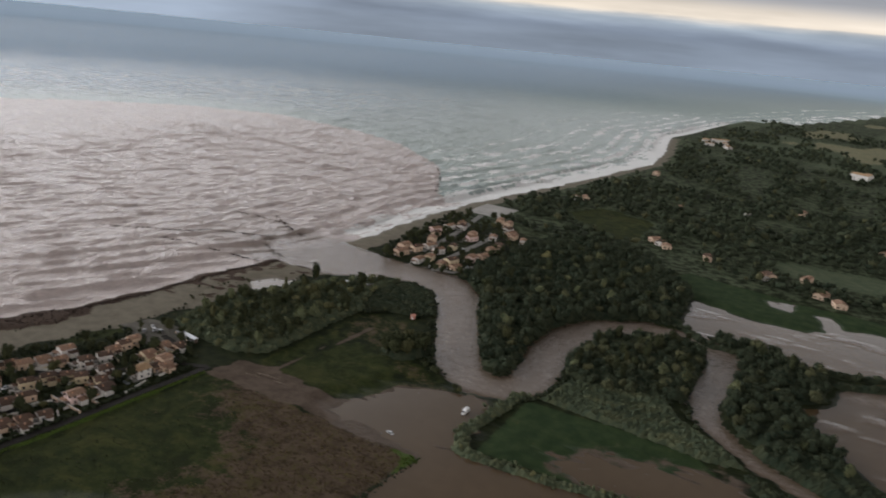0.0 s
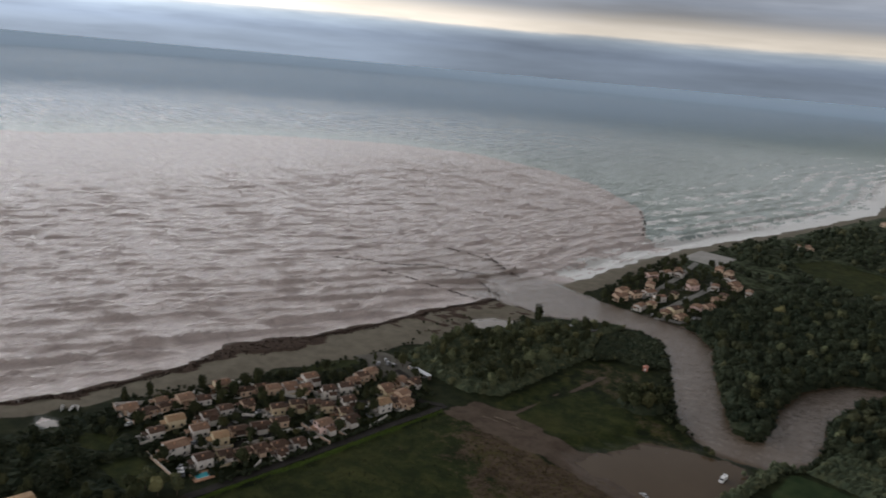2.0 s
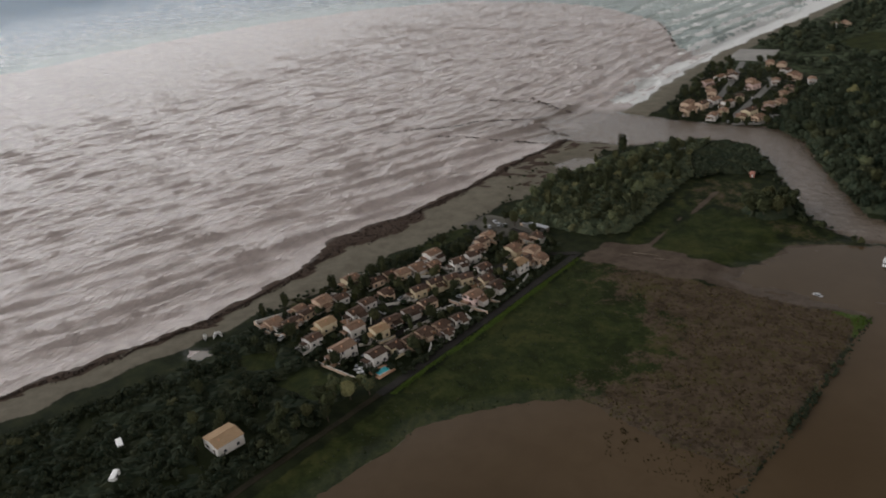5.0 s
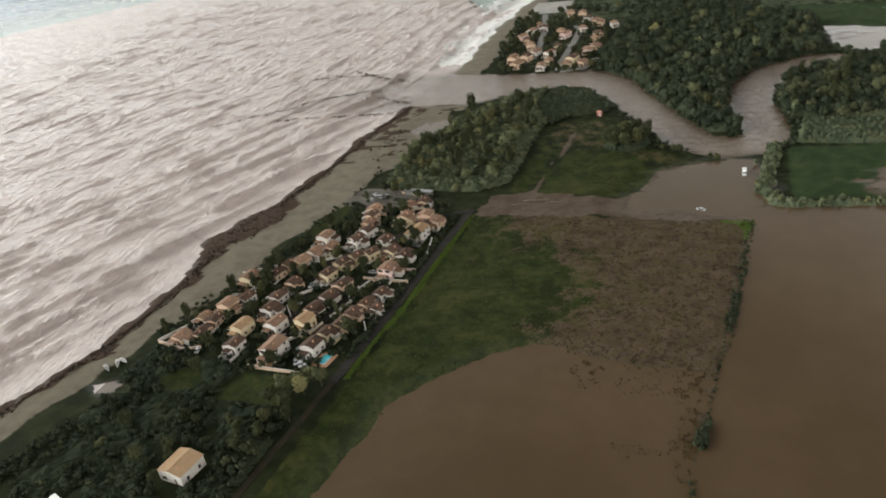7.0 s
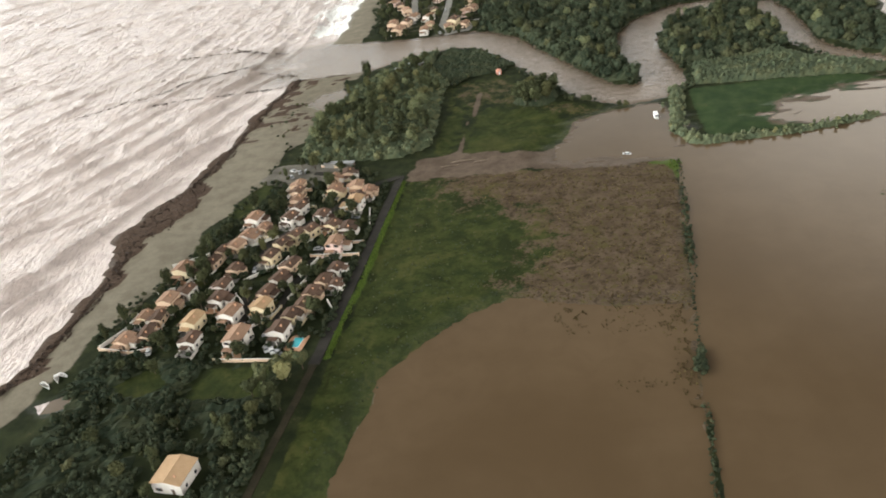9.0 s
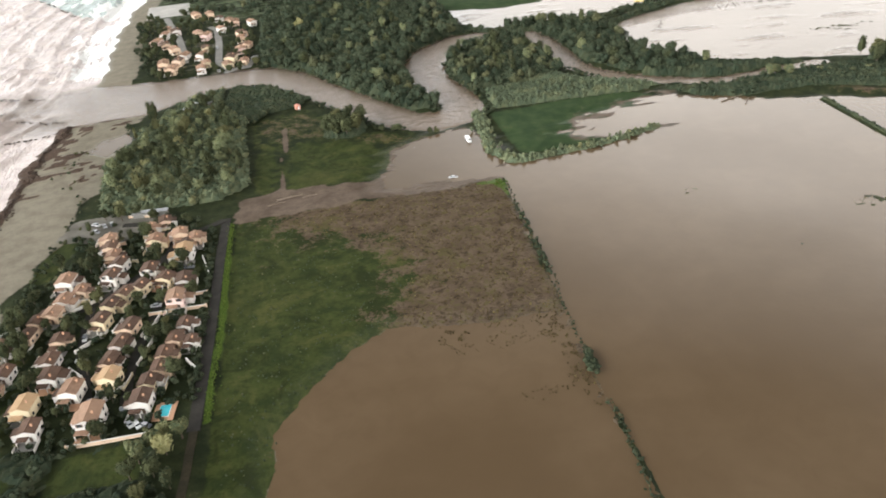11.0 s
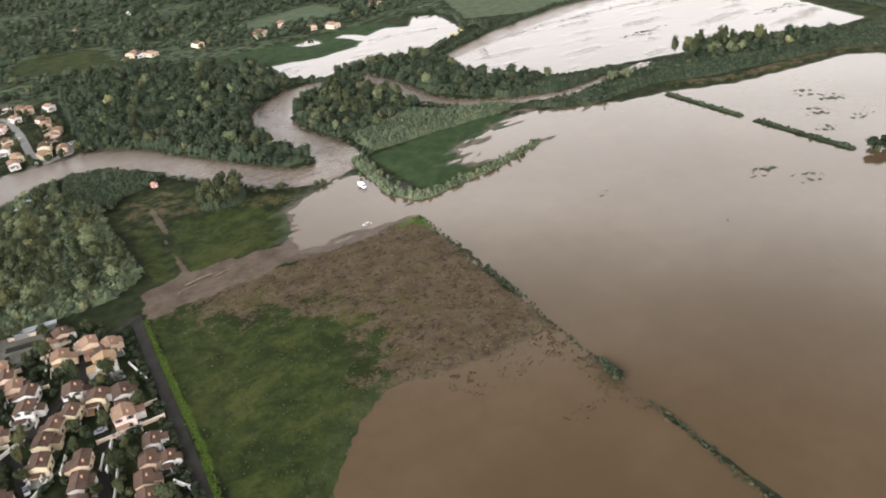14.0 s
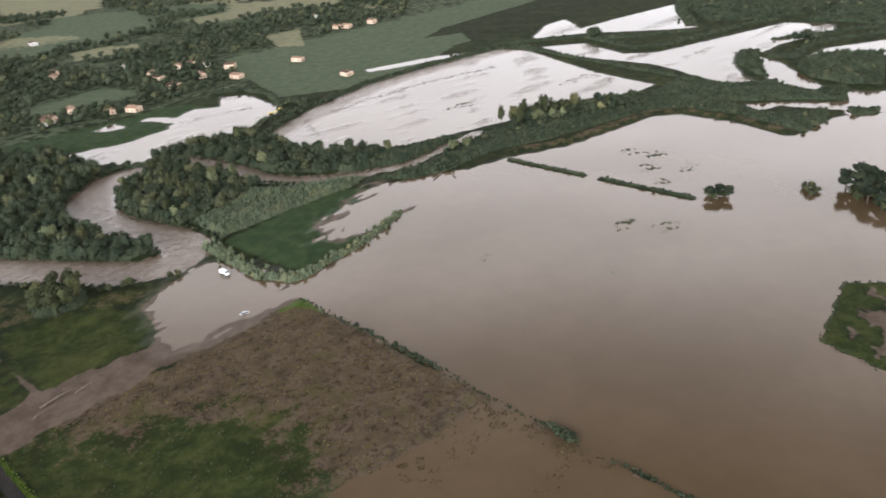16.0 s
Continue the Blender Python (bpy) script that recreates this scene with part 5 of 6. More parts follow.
X, Y = on_line(((-361.9, 249.7), (-357.3, 282.9), (-358.8, 318.1), (-373.3, 350.1), (-367.7, 378.5), (-351.9, 399.1), (-334.1, 427.9)), 4.5, 207, 3.0)
growth("scrub", X, Y, BUSH, 0.25, 0.7, 208, "drift scrub on the back of the beach", "scrub", 0.2, 0.35)
rb = np.random.RandomState(12)
X, Y = rb.uniform(-285, -60, 4600), rb.uniform(330, 525, 4600)
a = along(X, Y, RIVER)
ok = (a > 0.2) & (a < 5.5) & (inside(X, Y, LEA) < -4) & (inside(X, Y, HAMLET) < -2) & (inside(X, Y, FLOODS["lane"]) < -12)
growth("bank_scrub", *pick(X, Y, ok), BUSH, 0.5, 1.1, 209, "tangled green scrub down the river banks", "scrub", 0.1, 0.5)
# woods and orchards of the plain to the north
X, Y = scatter(((-265.3, 647.7), (-201.5, 676.1), (-149.3, 652), (-123.3, 673.9), (-44.4, 655.9), (72.5, 670.8), (126.3, 715.3), (148.2, 791), (423.1, 781.4), (630.3, 967.4), (597.5, 1647.7), (-320.8, 2012.6), (-362.8, 1560.4), (-330.9, 1290.2), (-305.4, 1087.7), (-340.3, 895), (-363.3, 778.8), (-356.2, 706.4), (-273.5, 647.4)), 10.2, 211)
free = rolling(X, Y, 130, 13, 3) > np.where(Y < 980, -0.5, -0.1)
for poly in GREENS[:2] + CROPS + PALES:
    free &= inside(X, Y, poly) < -3
free &= np.hypot(X + 350, Y - 700) > 26
free &= np.random.RandomState(5).uniform(0, 1, X.shape) < np.clip(1.3 - (Y - 640) / 1500, 0.4, 1)
# tint set lighter than the near woods, haze put into the leaf colour
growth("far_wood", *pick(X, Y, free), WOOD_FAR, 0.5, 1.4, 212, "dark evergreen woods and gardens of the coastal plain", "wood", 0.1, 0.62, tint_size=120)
X, Y = on_line(((-369.8, 659.3), (-356.2, 562.1), (-341.1, 501.1)), 2.4, 213, 3.0)
growth("scrub", X, Y, BUSH, 0.7, 1.5, 214, "dark scrub behind the northern beach", "scrub", 0.05, 0.35)
X, Y = scatter(VILLAGE, 4.2, 217)
vx, vy = X, Y
X, Y = scatter(HAMLET, 7.0, 215)
hx, hy = pick(X, Y, np.hypot(X + 350, Y - 700) > 26)
# weeds on what stands out of the flood
spots = [(cx + a * rx * 0.8, cy + b * ry * 0.7) for cx, cy, rx, ry in ISLETS for a, b in np.random.RandomState(6).uniform(-1, 1, (int(rx * ry * 0.5) + 4, 2))]
growth("weeds", np.array([p[0] for p in spots]), np.array([p[1] for p in spots]), TUFT, 0.25, 0.6, 224, "drowned weeds standing out of the flood water", "weeds", 0.3, 0.6, material=M_SCRUB)
# drift wood and wrack
CHUNK = [crown_shape(s, 1, 1, 6, 0.3, 0.5, 0.7, -0.2) for s in (95, 96)]
for k, line in enumerate((((-511.1, 407.5), (-486.6, 425.2), (-477, 443.6), (-453.2, 455.3), (-427.4, 468.2)), ((-509.9, 499.3), (-482.1, 503.2), (-446.1, 504.2)), ((-484.1, 400.1), (-462.4, 406.6), (-428.4, 408.4), (-395.4, 413.3)),
                          ((-534.5, 390.9), (-516.9, 401.4), (-509.2, 413.6)), ((-510.6, 845.7), (-472.2, 790.5), (-437.7, 725.8)), ((-423.1, 450), (-402.8, 438.4), (-388.7, 434.7)), ((-474.3, 517.6), (-444, 498.2), (-413.7, 486.8)))):
    X, Y = on_line(line, 0.55, 230 + k, 1.0)
    growth("drift_wrack", X, Y, CHUNK, 0.5, 1.9, 240 + k, "dark drifting branches and weed on the water", "drift wrack", material=M_WRACK, flat=0.5, sink=-0.35)
yy = np.random.RandomState(8).uniform(20, 426, 1800)
xx = np.interp(yy, COAST_Y, COAST_X) + np.random.RandomState(9).uniform(-1, 1.05, yy.shape) * wrack_width(yy) * 0.5 + wrack_width(yy) * 0.5
growth("beach_wrack", xx, yy, CHUNK, 0.5, 1.7, 250, "dark heaps of weed and branches along the tide line", "beach wrack", material=M_WRACK, flat=0.7, sink=0.0)
# coarse grass in the green half
X, Y = scatter(((-279.4, 260.9), (-248.9, 261.4), (-211.6, 185.2), (-223.6, 165), (-259.7, 128.7), (-281.2, 68.8), (-281.2, 158.5)), 2.6, 225)
ok = (rolling(X, Y, 18, 17) > 0.0) & (inside(X, Y, FLOODS["field_south"]) < 1)
growth("coarse_grass", *pick(X, Y, ok), TUFT, 0.35, 0.9, 226, "tussocks of coarse olive grass in the field", "grass", 0.15, 0.6)
# weeds in the brown half of the field, thinning out into the water
X, Y = scatter(WEEDS, 1.45, 221)
ok = rolling(X, Y, 9, 15) + 0.5 * rolling(X, Y, 30, 16) > -0.15
growth("weeds", *pick(X, Y, ok), TUFT, 0.3, 0.95, 222, "withered olive-brown and yellow weeds in clumps", "weeds", 0.34, 0.42, material=M_WEED, tint_size=9, flat=0.7)
X, Y = scatter(((-225.7, 169), (-207.4, 167.2), (-164.4, 155.5), (-163, 95.2), (-174.2, 103.2), (-192.8, 131.1)), 2.0, 227)
ok = np.random.RandomState(3).uniform(0, 1, X.shape) < 0.16 + 0.5 * (rolling(X, Y, 13, 23) > 0.35)
growth("weeds", *pick(X, Y, ok), TUFT, 0.18, 0.42, 228, "drowned brown weeds standing out of the flood water", "weeds", 0.08, 0.4, material=M_WEED)
for k, poly in enumerate((((-193, 148), (-182, 151), (-170, 147), (-167, 141), (-180, 142), (-188, 140)), ((-190, 118), (-180, 119), (-165, 128), (-164, 120), (-176, 113), (-186, 111)),
                          ((-207, 160), (-196, 153), (-195, 142), (-203, 141), (-208, 150)), ((-174, 154), (-163, 157), (-163.5, 105), (-168, 106), (-169, 130)))):
    X, Y = scatter(poly, 0.85, 330 + k)
    growth("weeds", *pick(X, Y, rolling(X, Y, 6, 340 + k) > 0.1), TUFT, 0.35, 0.9, 350 + k, "matted brown weeds standing out of the flood water", "weeds", 0.1, 0.35, material=M_WEED)
X, Y = on_line(((13, 462), (34, 496), (96, 502), (174, 498), (248, 481)), 0.9, 362, 2.2)
growth("drift_wrack", X, Y, CHUNK, 0.4, 1.5, 363, "dark line of floating debris on the flooded field", "drift wrack", material=M_WRACK, flat=0.5, sink=-0.3)
X, Y = on_line(((42, 168), (43, 132), (43, 96)), 1.2, 360, 0.5)
growth("weeds", X, Y, TUFT, 0.2, 0.5, 361, "line of drowned weeds along a sunken fence", "weeds", 0.1, 0.3)

# ---- houses ----
def gable_body(w, l, h, pitch):
    """Walls with gables at both ends of the ridge, which runs along y."""
    bm = bmesh.new()
    top = h + w / 2 * pitch
    ring = [(-w / 2, -0.6), (w / 2, -0.6), (w / 2, h), (0, top), (-w / 2, h)]
    a = [bm.verts.new((x, -l / 2, z)) for x, z in ring]
    b = [bm.verts.new((x, l / 2, z)) for x, z in ring]
    bm.faces.new(a)
    bm.faces.new(b[::-1])
    for k in range(5):
        bm.faces.new((a[k], b[k], b[(k + 1) % 5], a[(k + 1) % 5]))
    bmesh.ops.recalc_face_normals(bm, faces=bm.faces)
    return bm


def gable_roof(w, l, h, pitch, over=0.3, thick=0.16):
    """Two slopes with eaves, verges and a ridge cap."""
    bm = bmesh.new()
    e = w / 2 + over
    for s in (-1, 1):
        lo, hi = h - over * pitch, h + w / 2 * pitch
        pts = [(s * e, lo + 0.04), (0, hi + 0.04), (0, hi + 0.04 + thick), (s * e, lo + 0.04 + thick)]
        a = [bm.verts.new((x, -l / 2 - over, z)) for x, z in pts]
        b = [bm.verts.new((x, l / 2 + over, z)) for x, z in pts]
        bm.faces.new(a)
        bm.faces.new(b)
        for k in range(4):
            bm.faces.new((a[k], b[k], b[(k + 1) % 4], a[(k + 1) % 4]))
    tube([(0, -l / 2 - over, h + w / 2 * pitch + thick), (0, l / 2 + over, h + w / 2 * pitch + thick)], [0.16, 0.16], 6, bm)
    bmesh.ops.recalc_face_normals(bm, faces=bm.faces)
    return bm


def chimney_bm():
    bm = box(-0.25, -0.25, -1.2, 0.25, 0.25, 0.45)
    box(-0.32, -0.32, 0.45, 0.32, 0.32, 0.55, bm)
    return box(-0.16, -0.16, 0.55, 0.16, 0.16, 0.75, bm)


def window_bm():
    bm = box(-0.55, -0.03, -0.6, 0.55, 0.03, 0.6)
    return bm


SHARED = {}


def shared(name, make, material, parent, m):
    """A part that many things have alike: one mesh, an object each."""
    if name not in SHARED:
        SHARED[name] = part(name, make(), material, parent)
        SHARED[name].matrix_basis = m
        return SHARED[name]
    return again(SHARED[name], parent, m)


def shutter_bm():
    bm = box(-0.28, -0.035, -0.62, 0.28, 0.035, 0.62)
    for k in range(5):
        box(-0.22, -0.05, -0.5 + k * 0.22, 0.22, 0.05, -0.4 + k * 0.22, bm)
    return bm


def door_bm():
    bm = box(-0.5, -0.04, 0, 0.5, 0.04, 2.1)
    box(-0.4, -0.06, 0.2, 0.4, 0.06, 0.9, bm)
    return box(-0.4, -0.06, 1.1, 0.4, 0.06, 1.95, bm)


rh = random.Random(9)
WALL = {"w": (M_WHITE, "white"), "p": (M_PEACH, "peach"), "y": (M_YELLOW, "pale yellow"), "k": (M_PINK, "pink")}
ROOF = {"o": (M_ORANGE, "orange clay-tile"), "b": (M_BROWN, "weathered brown-tile"), "t": (M_TAN, "tan tile")}


def house(x, y, turn, w, l, h, wall, roof, group, where, porch=True, pitch=0.32, annex=False):
    base = max(height(x, y), 0.8)
    top = new("house")
    top.matrix_basis = pose(x, y, base, 0, 0, turn)
    wm, wname = WALL[wall]
    rm, rname = ROOF[roof]
    part("wall", gable_body(w, l, h, pitch), wm, top)
    part("roof", gable_roof(w, l, h, pitch), rm, top, rname + " roof")
    shared("chimney", chimney_bm, M_TERRACE, top, pose(w * 0.22, l * rh.uniform(-0.3, 0.3), h + w * 0.28 * pitch + 0.35))
    storeys = 2 if h > 4.4 else 1
    for s in range(storeys):
        z = 1.5 + 2.7 * s
        for k in (-1, 1):
            for side, spot in ((0, pose(k * w * 0.27, -l / 2 - 0.02, z)), (1, pose(k * w * 0.27, l / 2 + 0.02, z)), (2, pose(w / 2 + 0.02, k * l * 0.25, z, 0, 0, 90)), (3, pose(-w / 2 - 0.02, k * l * 0.25, z, 0, 0, 90))):
                if side == 0 and s == 0 and k == 1:
                    shared("door", door_bm, M_SHUTTER, top, pose(w * 0.2, -l / 2 - 0.03, 0.05))
                    continue
                win = shared("window", window_bm, M_GLASS, top, spot)
                if side == 0:
                    for q in (-1, 1):
                        shared("shutter", shutter_bm, M_SHUTTER, win, pose(q * 0.85, 0, 0))
    if annex:
        side = rh.choice((-1, 1))
        aw, al, ah = w * rh.uniform(0.35, 0.5), l * rh.uniform(0.45, 0.65), rh.uniform(2.3, 2.7)
        cx, cy = side * (w / 2 + aw / 2 - 0.05), l * rh.uniform(-0.2, 0.2)
        part("annex", box(cx - aw / 2, cy - al / 2, -0.6, cx + aw / 2, cy + al / 2, ah), rh.choice((wm, M_WHITE)), top)
        bm = bmesh.new()
        lo, hi = ah + 0.05, ah + 0.75
        xs = (cx + side * (aw / 2 + 0.25), cx - side * aw / 2)
        ring = [[bm.verts.new((x, cy + q * (al / 2 + 0.25), z + dz)) for x, z in zip(xs, (lo, hi))] for q in (-1, 1) for dz in (0, 0.14)]
        for a, b in ((0, 1), (1, 3), (3, 2), (2, 0)):
            bm.faces.new((ring[a][0], ring[a][1], ring[b][1], ring[b][0]))
        bm.faces.new([ring[k][0] for k in (0, 1, 3, 2)])
        bm.faces.new([ring[k][1] for k in (0, 2, 3, 1)])
        bmesh.ops.recalc_face_normals(bm, faces=bm.faces)
        part("annex_roof", bm, rh.choice((rm, M_BROWN)), top)
        part("terrace", box(-w * 0.55, -l / 2 - rh.uniform(2.6, 4), -0.5, w * 0.6, -l / 2 - 0.02, 0.18), rh.choice((M_LANE, M_TERRACE, M_LANE)), top, "paved terrace")
        for side in (-1, 1):
            if rh.random() < 0.7:
                x = side * (w * 0.62)
                part("parapet", box(x - 0.1, -l / 2 - rh.uniform(3, 5), -0.5, x + 0.1, -l / 2 + 0.5, rh.uniform(0.8, 1.3)), rh.choice((M_WHITE, wm)), top, "low garden parapet")
    if porch:
        d = 2.4
        bm = bmesh.new()
        box(-w / 2, -l / 2 - d, 2.35, w * 0.15, -l / 2 - 0.05, 2.5, bm)
        part("porch_roof", bm, rm, top)
        for px in (-w / 2 + 0.2, w * 0.15 - 0.2):
            shared("porch_post", lambda: box(-0.13, -0.13, -0.5, 0.13, 0.13, 2.35), M_WHITE, top, pose(px, -l / 2 - d + 0.2, 0))
    return tagged(top, f"{wname} house with {rname} roof {where}", "house", group)


VA, GA = "in the seaside village", "houses of the seaside village"
# x, y, turn, width, length, eaves height, wall, roof
for row in (
        (-368.3, 140.9, -8, 8, 8, 3.0, "p", "o"), (-361.4, 144.9, 0, 6, 9, 3.0, "p", "b"), (-361, 154.9, 0, 6, 8, 3.0, "p", "b"), (-367.5, 155.8, -5, 6, 7, 2.8, "y", "o"),
        (-361.1, 164.8, -6, 9, 8.5, 4.0, "p", "o"), (-356.2, 171.8, -12, 7, 8, 3.2, "w", "b"), (-344.4, 151, -10, 8, 9.5, 4.2, "y", "t"), (-340.3, 139.6, -6, 7, 8, 3.6, "w", "b"),
        (-330.5, 155.1, -12, 8, 9, 4.2, "w", "o"), (-321.7, 139.2, -6, 9, 12, 5.0, "w", "o"), (-319, 158.7, -14, 8, 8, 4.4, "y", "t"), (-320.6, 168.7, -18, 6.5, 9, 3.4, "p", "b"),
        (-318.7, 178.7, -18, 6.5, 9, 3.4, "w", "b"), (-316.3, 188.2, -18, 6.5, 9, 3.4, "p", "b"), (-339.6, 165, -10, 8, 8, 3.8, "w", "b"), (-341.8, 175, -10, 7, 8, 3.2, "w", "b"),
        (-340.9, 186.5, -8, 7, 7, 3.4, "p", "b"), (-364, 186.7, -8, 9, 9, 4.4, "y", "o"), (-354, 193.8, -14, 6.5, 8, 3.2, "p", "b"), (-352.7, 202.3, -14, 6, 7, 3.2, "p", "b"),
        (-347.2, 205.4, -16, 8, 8, 3.6, "p", "o"), (-344.8, 213.9, -16, 7.5, 8, 3.6, "w", "o"), (-346.5, 227.9, -10, 8.5, 9, 4.2, "w", "o"), (-339.4, 220, -10, 7, 7, 3.2, "p", "o"),
        (-328.4, 226.1, -20, 8, 8, 4.6, "w", "b"), (-326.5, 235.7, -20, 7, 8, 4.2, "w", "b"), (-330.6, 244.1, -8, 7, 7.5, 3.8, "p", "o"), (-332.8, 252.1, -8, 7, 7.5, 3.8, "p", "b"),
        (-334.4, 259.6, -5, 7, 7.5, 3.8, "p", "o"), (-314.1, 252.9, -8, 8, 8, 3.6, "y", "o"), (-303.6, 254.5, 2, 8, 7.5, 3.8, "p", "o"), (-296.9, 249.6, 2, 6.5, 8, 3.4, "p", "o"),
        (-300.3, 237.5, -4, 9, 9, 4.6, "w", "t"), (-299.9, 246, -4, 6.5, 6, 3.2, "p", "b"), (-299.1, 216.4, -4, 7.5, 9, 3.2, "w", "b"), (-300.9, 201.9, -4, 8.5, 9, 4.6, "k", "o"),
        (-313.3, 226.3, -10, 8, 8, 4.6, "w", "b"), (-306.7, 219.4, -20, 8, 7, 3.4, "y", "b"), (-315.7, 215.2, -28, 7, 7.5, 3.8, "y", "b"), (-321.2, 211.7, -28, 7, 7.5, 3.8, "y", "b"),
        (-325.6, 204.6, -22, 7, 8, 4.0, "y", "b"), (-327.5, 194.6, -18, 7, 8, 4.0, "y", "b"), (-296.1, 183.9, -12, 6.5, 7, 3.2, "w", "b"), (-299.1, 175.9, -12, 6.5, 7.5, 3.2, "p", "b"),
        (-302, 167.8, -10, 6.5, 7.5, 3.2, "p", "b"), (-302.9, 159.8, -10, 6.5, 7.5, 3.2, "p", "b"), (-305.8, 152.8, -10, 7, 7, 3.4, "y", "b"), (-306.7, 143.3, -8, 8, 8.5, 4.4, "w", "b"),
        (-293.5, 173.4, -12, 5, 6, 2.8, "w", "b"), (-311.8, 270.5, 5, 7, 7, 3.4, "p", "b"), (-317.8, 266.4, 5, 6, 6, 3.2, "p", "o")):
    house(row[0], row[1], row[2], row[3] * 0.78, row[4] * 0.82, *row[5:], GA, VA, annex=True)
house(-317.9, 75.6, -6, 10, 10.5, 4.0, "w", "t", "houses behind the beach", "alone among scrub behind the beach", porch=False, pitch=0.2)
VB, GB = "in the hamlet", "houses of the river-mouth hamlet"
for k, (x, y) in enumerate(((-345.8, 622), (-345.5, 601.5), (-342.1, 573.8), (-333.7, 554.6), (-331, 504.5), (-338.3, 519.6), (-328.2, 521.9), (-310.6, 498.9), (-307.7, 510.2), (-312, 530.6), (-310.2, 550.2), (-319, 598.2), (-311.7, 584.1),
                            (-312.5, 654.2), (-304.2, 638), (-295.8, 628), (-324.9, 662.1), (-289.6, 619.9), (-284, 582.9), (-283.9, 566.4), (-279.5, 547), (-283.5, 534.6), (-290.4, 514.9), (-281.1, 505.9), (-292.3, 503.5), (-276.2, 613.1),
                            (-337.5, 611), (-350.4, 585.9), (-325.4, 538.4), (-300.7, 603))):
    house(x + 1, y + 2, rh.uniform(-25, 25), rh.uniform(5.6, 7.4), rh.uniform(7.5, 10.5), rh.uniform(3.0, 4.4), "yw"[k % 2] if k in (7, 8, 9, 10, 22, 24) else rh.choice("pkpw"), "oobo"[k % 4], GB, VB)
VC, GC = "among plain trees", "scattered farmhouses of the plain"
for x, y in ((-314.7, 828.1), (-306.5, 835.8), (-215.7, 882.4), (-184.2, 720.7), (-176.8, 713.7), (-191.5, 725.6), (-137.1, 704.8), (-82.4, 690.2), (-24.3, 656.6), (-326.5, 1445.1), (-4.5, 865.3), (-296.8, 1062.7), (-86.6, 686.8), (5.1, 882.8), (60.9, 847),
             (59.8, 777.5), (52.3, 751.7), (42.6, 705.6), (80.1, 718.8), (92, 783.2), (114.6, 762.8), (121, 729), (97.2, 682.3), (175.9, 687.4), (153.9, 585.8), (325.6, 798.9), (334.3, 790.6), (367.7, 893.3), (372, 784.7), (420.7, 1269.9), (537.1, 935.9),
             (493.5, 1046.6), (110.3, 785.1), (-55.1, 708.1), (-39.1, 671.8), (-98.5, 982.3), (-13.3, 1041.1), (73.1, 1100.6), (-151.1, 926.1)):
    house(x, y, rh.uniform(-40, 40), rh.uniform(6.5, 9.5), rh.uniform(8.5, 13), rh.uniform(3.0, 4.4), rh.choice("wppp"), rh.choice("oob"), GC, VC, porch=False)

VD, GD = "on the wooded headland", "buildings of the headland"
for x, y, turn, w, l, h in ((-330, 1452, 20, 12, 22, 6.5), (-312, 1470, 110, 11, 26, 7.5), (-296, 1448, 15, 10, 18, 5.5), (-318, 1430, 100, 9, 16, 4.5), (-285, 1424, 40, 9, 14, 4.5), (-303, 1492, 30, 9, 15, 5.5),
                            (-67, 1322, 70, 18, 26, 9), (-60, 1352, 10, 10, 16, 6)):
    house(x, y, turn, w, l, h, "w", "t", GD, VD, porch=False, pitch=0.2)

# ---- lanes ----
def ribbon(name, pts, width, material, label, lift=0.16, kind="structure"):
    """A strip of road that follows the ground."""
    bm = bmesh.new()
    rows, spots = [], []
    for (ax, ay), (bx, by) in zip(pts, pts[1:]):
        n = max(int(math.hypot(bx - ax, by - ay) / 3), 1)
        spots += [(ax + (bx - ax) * k / n, ay + (by - ay) * k / n) for k in range(n)]
    spots.append(pts[-1])
    for k, (x, y) in enumerate(spots):
        (ax, ay), (bx, by) = spots[max(k - 1, 0)], spots[min(k + 1, len(spots) - 1)]
        d = math.hypot(bx - ax, by - ay)
        nx, ny = -(by - ay) / d, (bx - ax) / d
        z = max(height(x, y), height(x + nx * width / 2, y + ny * width / 2), height(x - nx * width / 2, y - ny * width / 2)) + lift
        rows.append([bm.verts.new((x + nx * width * s, y + ny * width * s, z + dz)) for s, dz in ((-0.56, -0.5), (-0.5, 0), (0, 0.04), (0.5, 0), (0.56, -0.5))])
    for a, b in zip(rows, rows[1:]):
        for k in range(4):
            bm.faces.new((a[k], b[k], b[k + 1], a[k + 1]))
    bmesh.ops.recalc_face_normals(bm, faces=bm.faces)
    me = bpy.data.meshes.new(name)
    bm.to_mesh(me)
    bm.free()
    me.materials.append(material)
    return tagged(new(name, me), label, "road", kind=kind)


ribbon("road_east", ((-284.5, 266.9), (-285.7, 238.7), (-286.7, 198.5), (-288.3, 158.5), (-289.9, 126.5)), 4.0, M_ROAD, "narrow wet asphalt lane along the village")
ribbon("path", ((-289.9, 126.5), (-290.7, 110.6), (-292.5, 90.6), (-295, 48.9)), 2.6, M_PATH, "dark muddy path beside the field")
ribbon("road_beach", ((-349.2, 205.8), (-337.2, 209), (-329.3, 216.1), (-321.3, 224.2), (-314.4, 233.3), (-308.4, 241.4), (-306.5, 250.5), (-320, 275.4), (-332.1, 277.3)), 3.6, M_ROAD, "village lane that leads to the beach")
ribbon("road_middle", ((-307.4, 241.4), (-307.2, 223.4), (-307.5, 207.3), (-309.8, 191.3), (-312.7, 176.2), (-313.5, 163.2), (-313.3, 146.3)), 3.4, M_ROAD, "wet village lane between gardens")
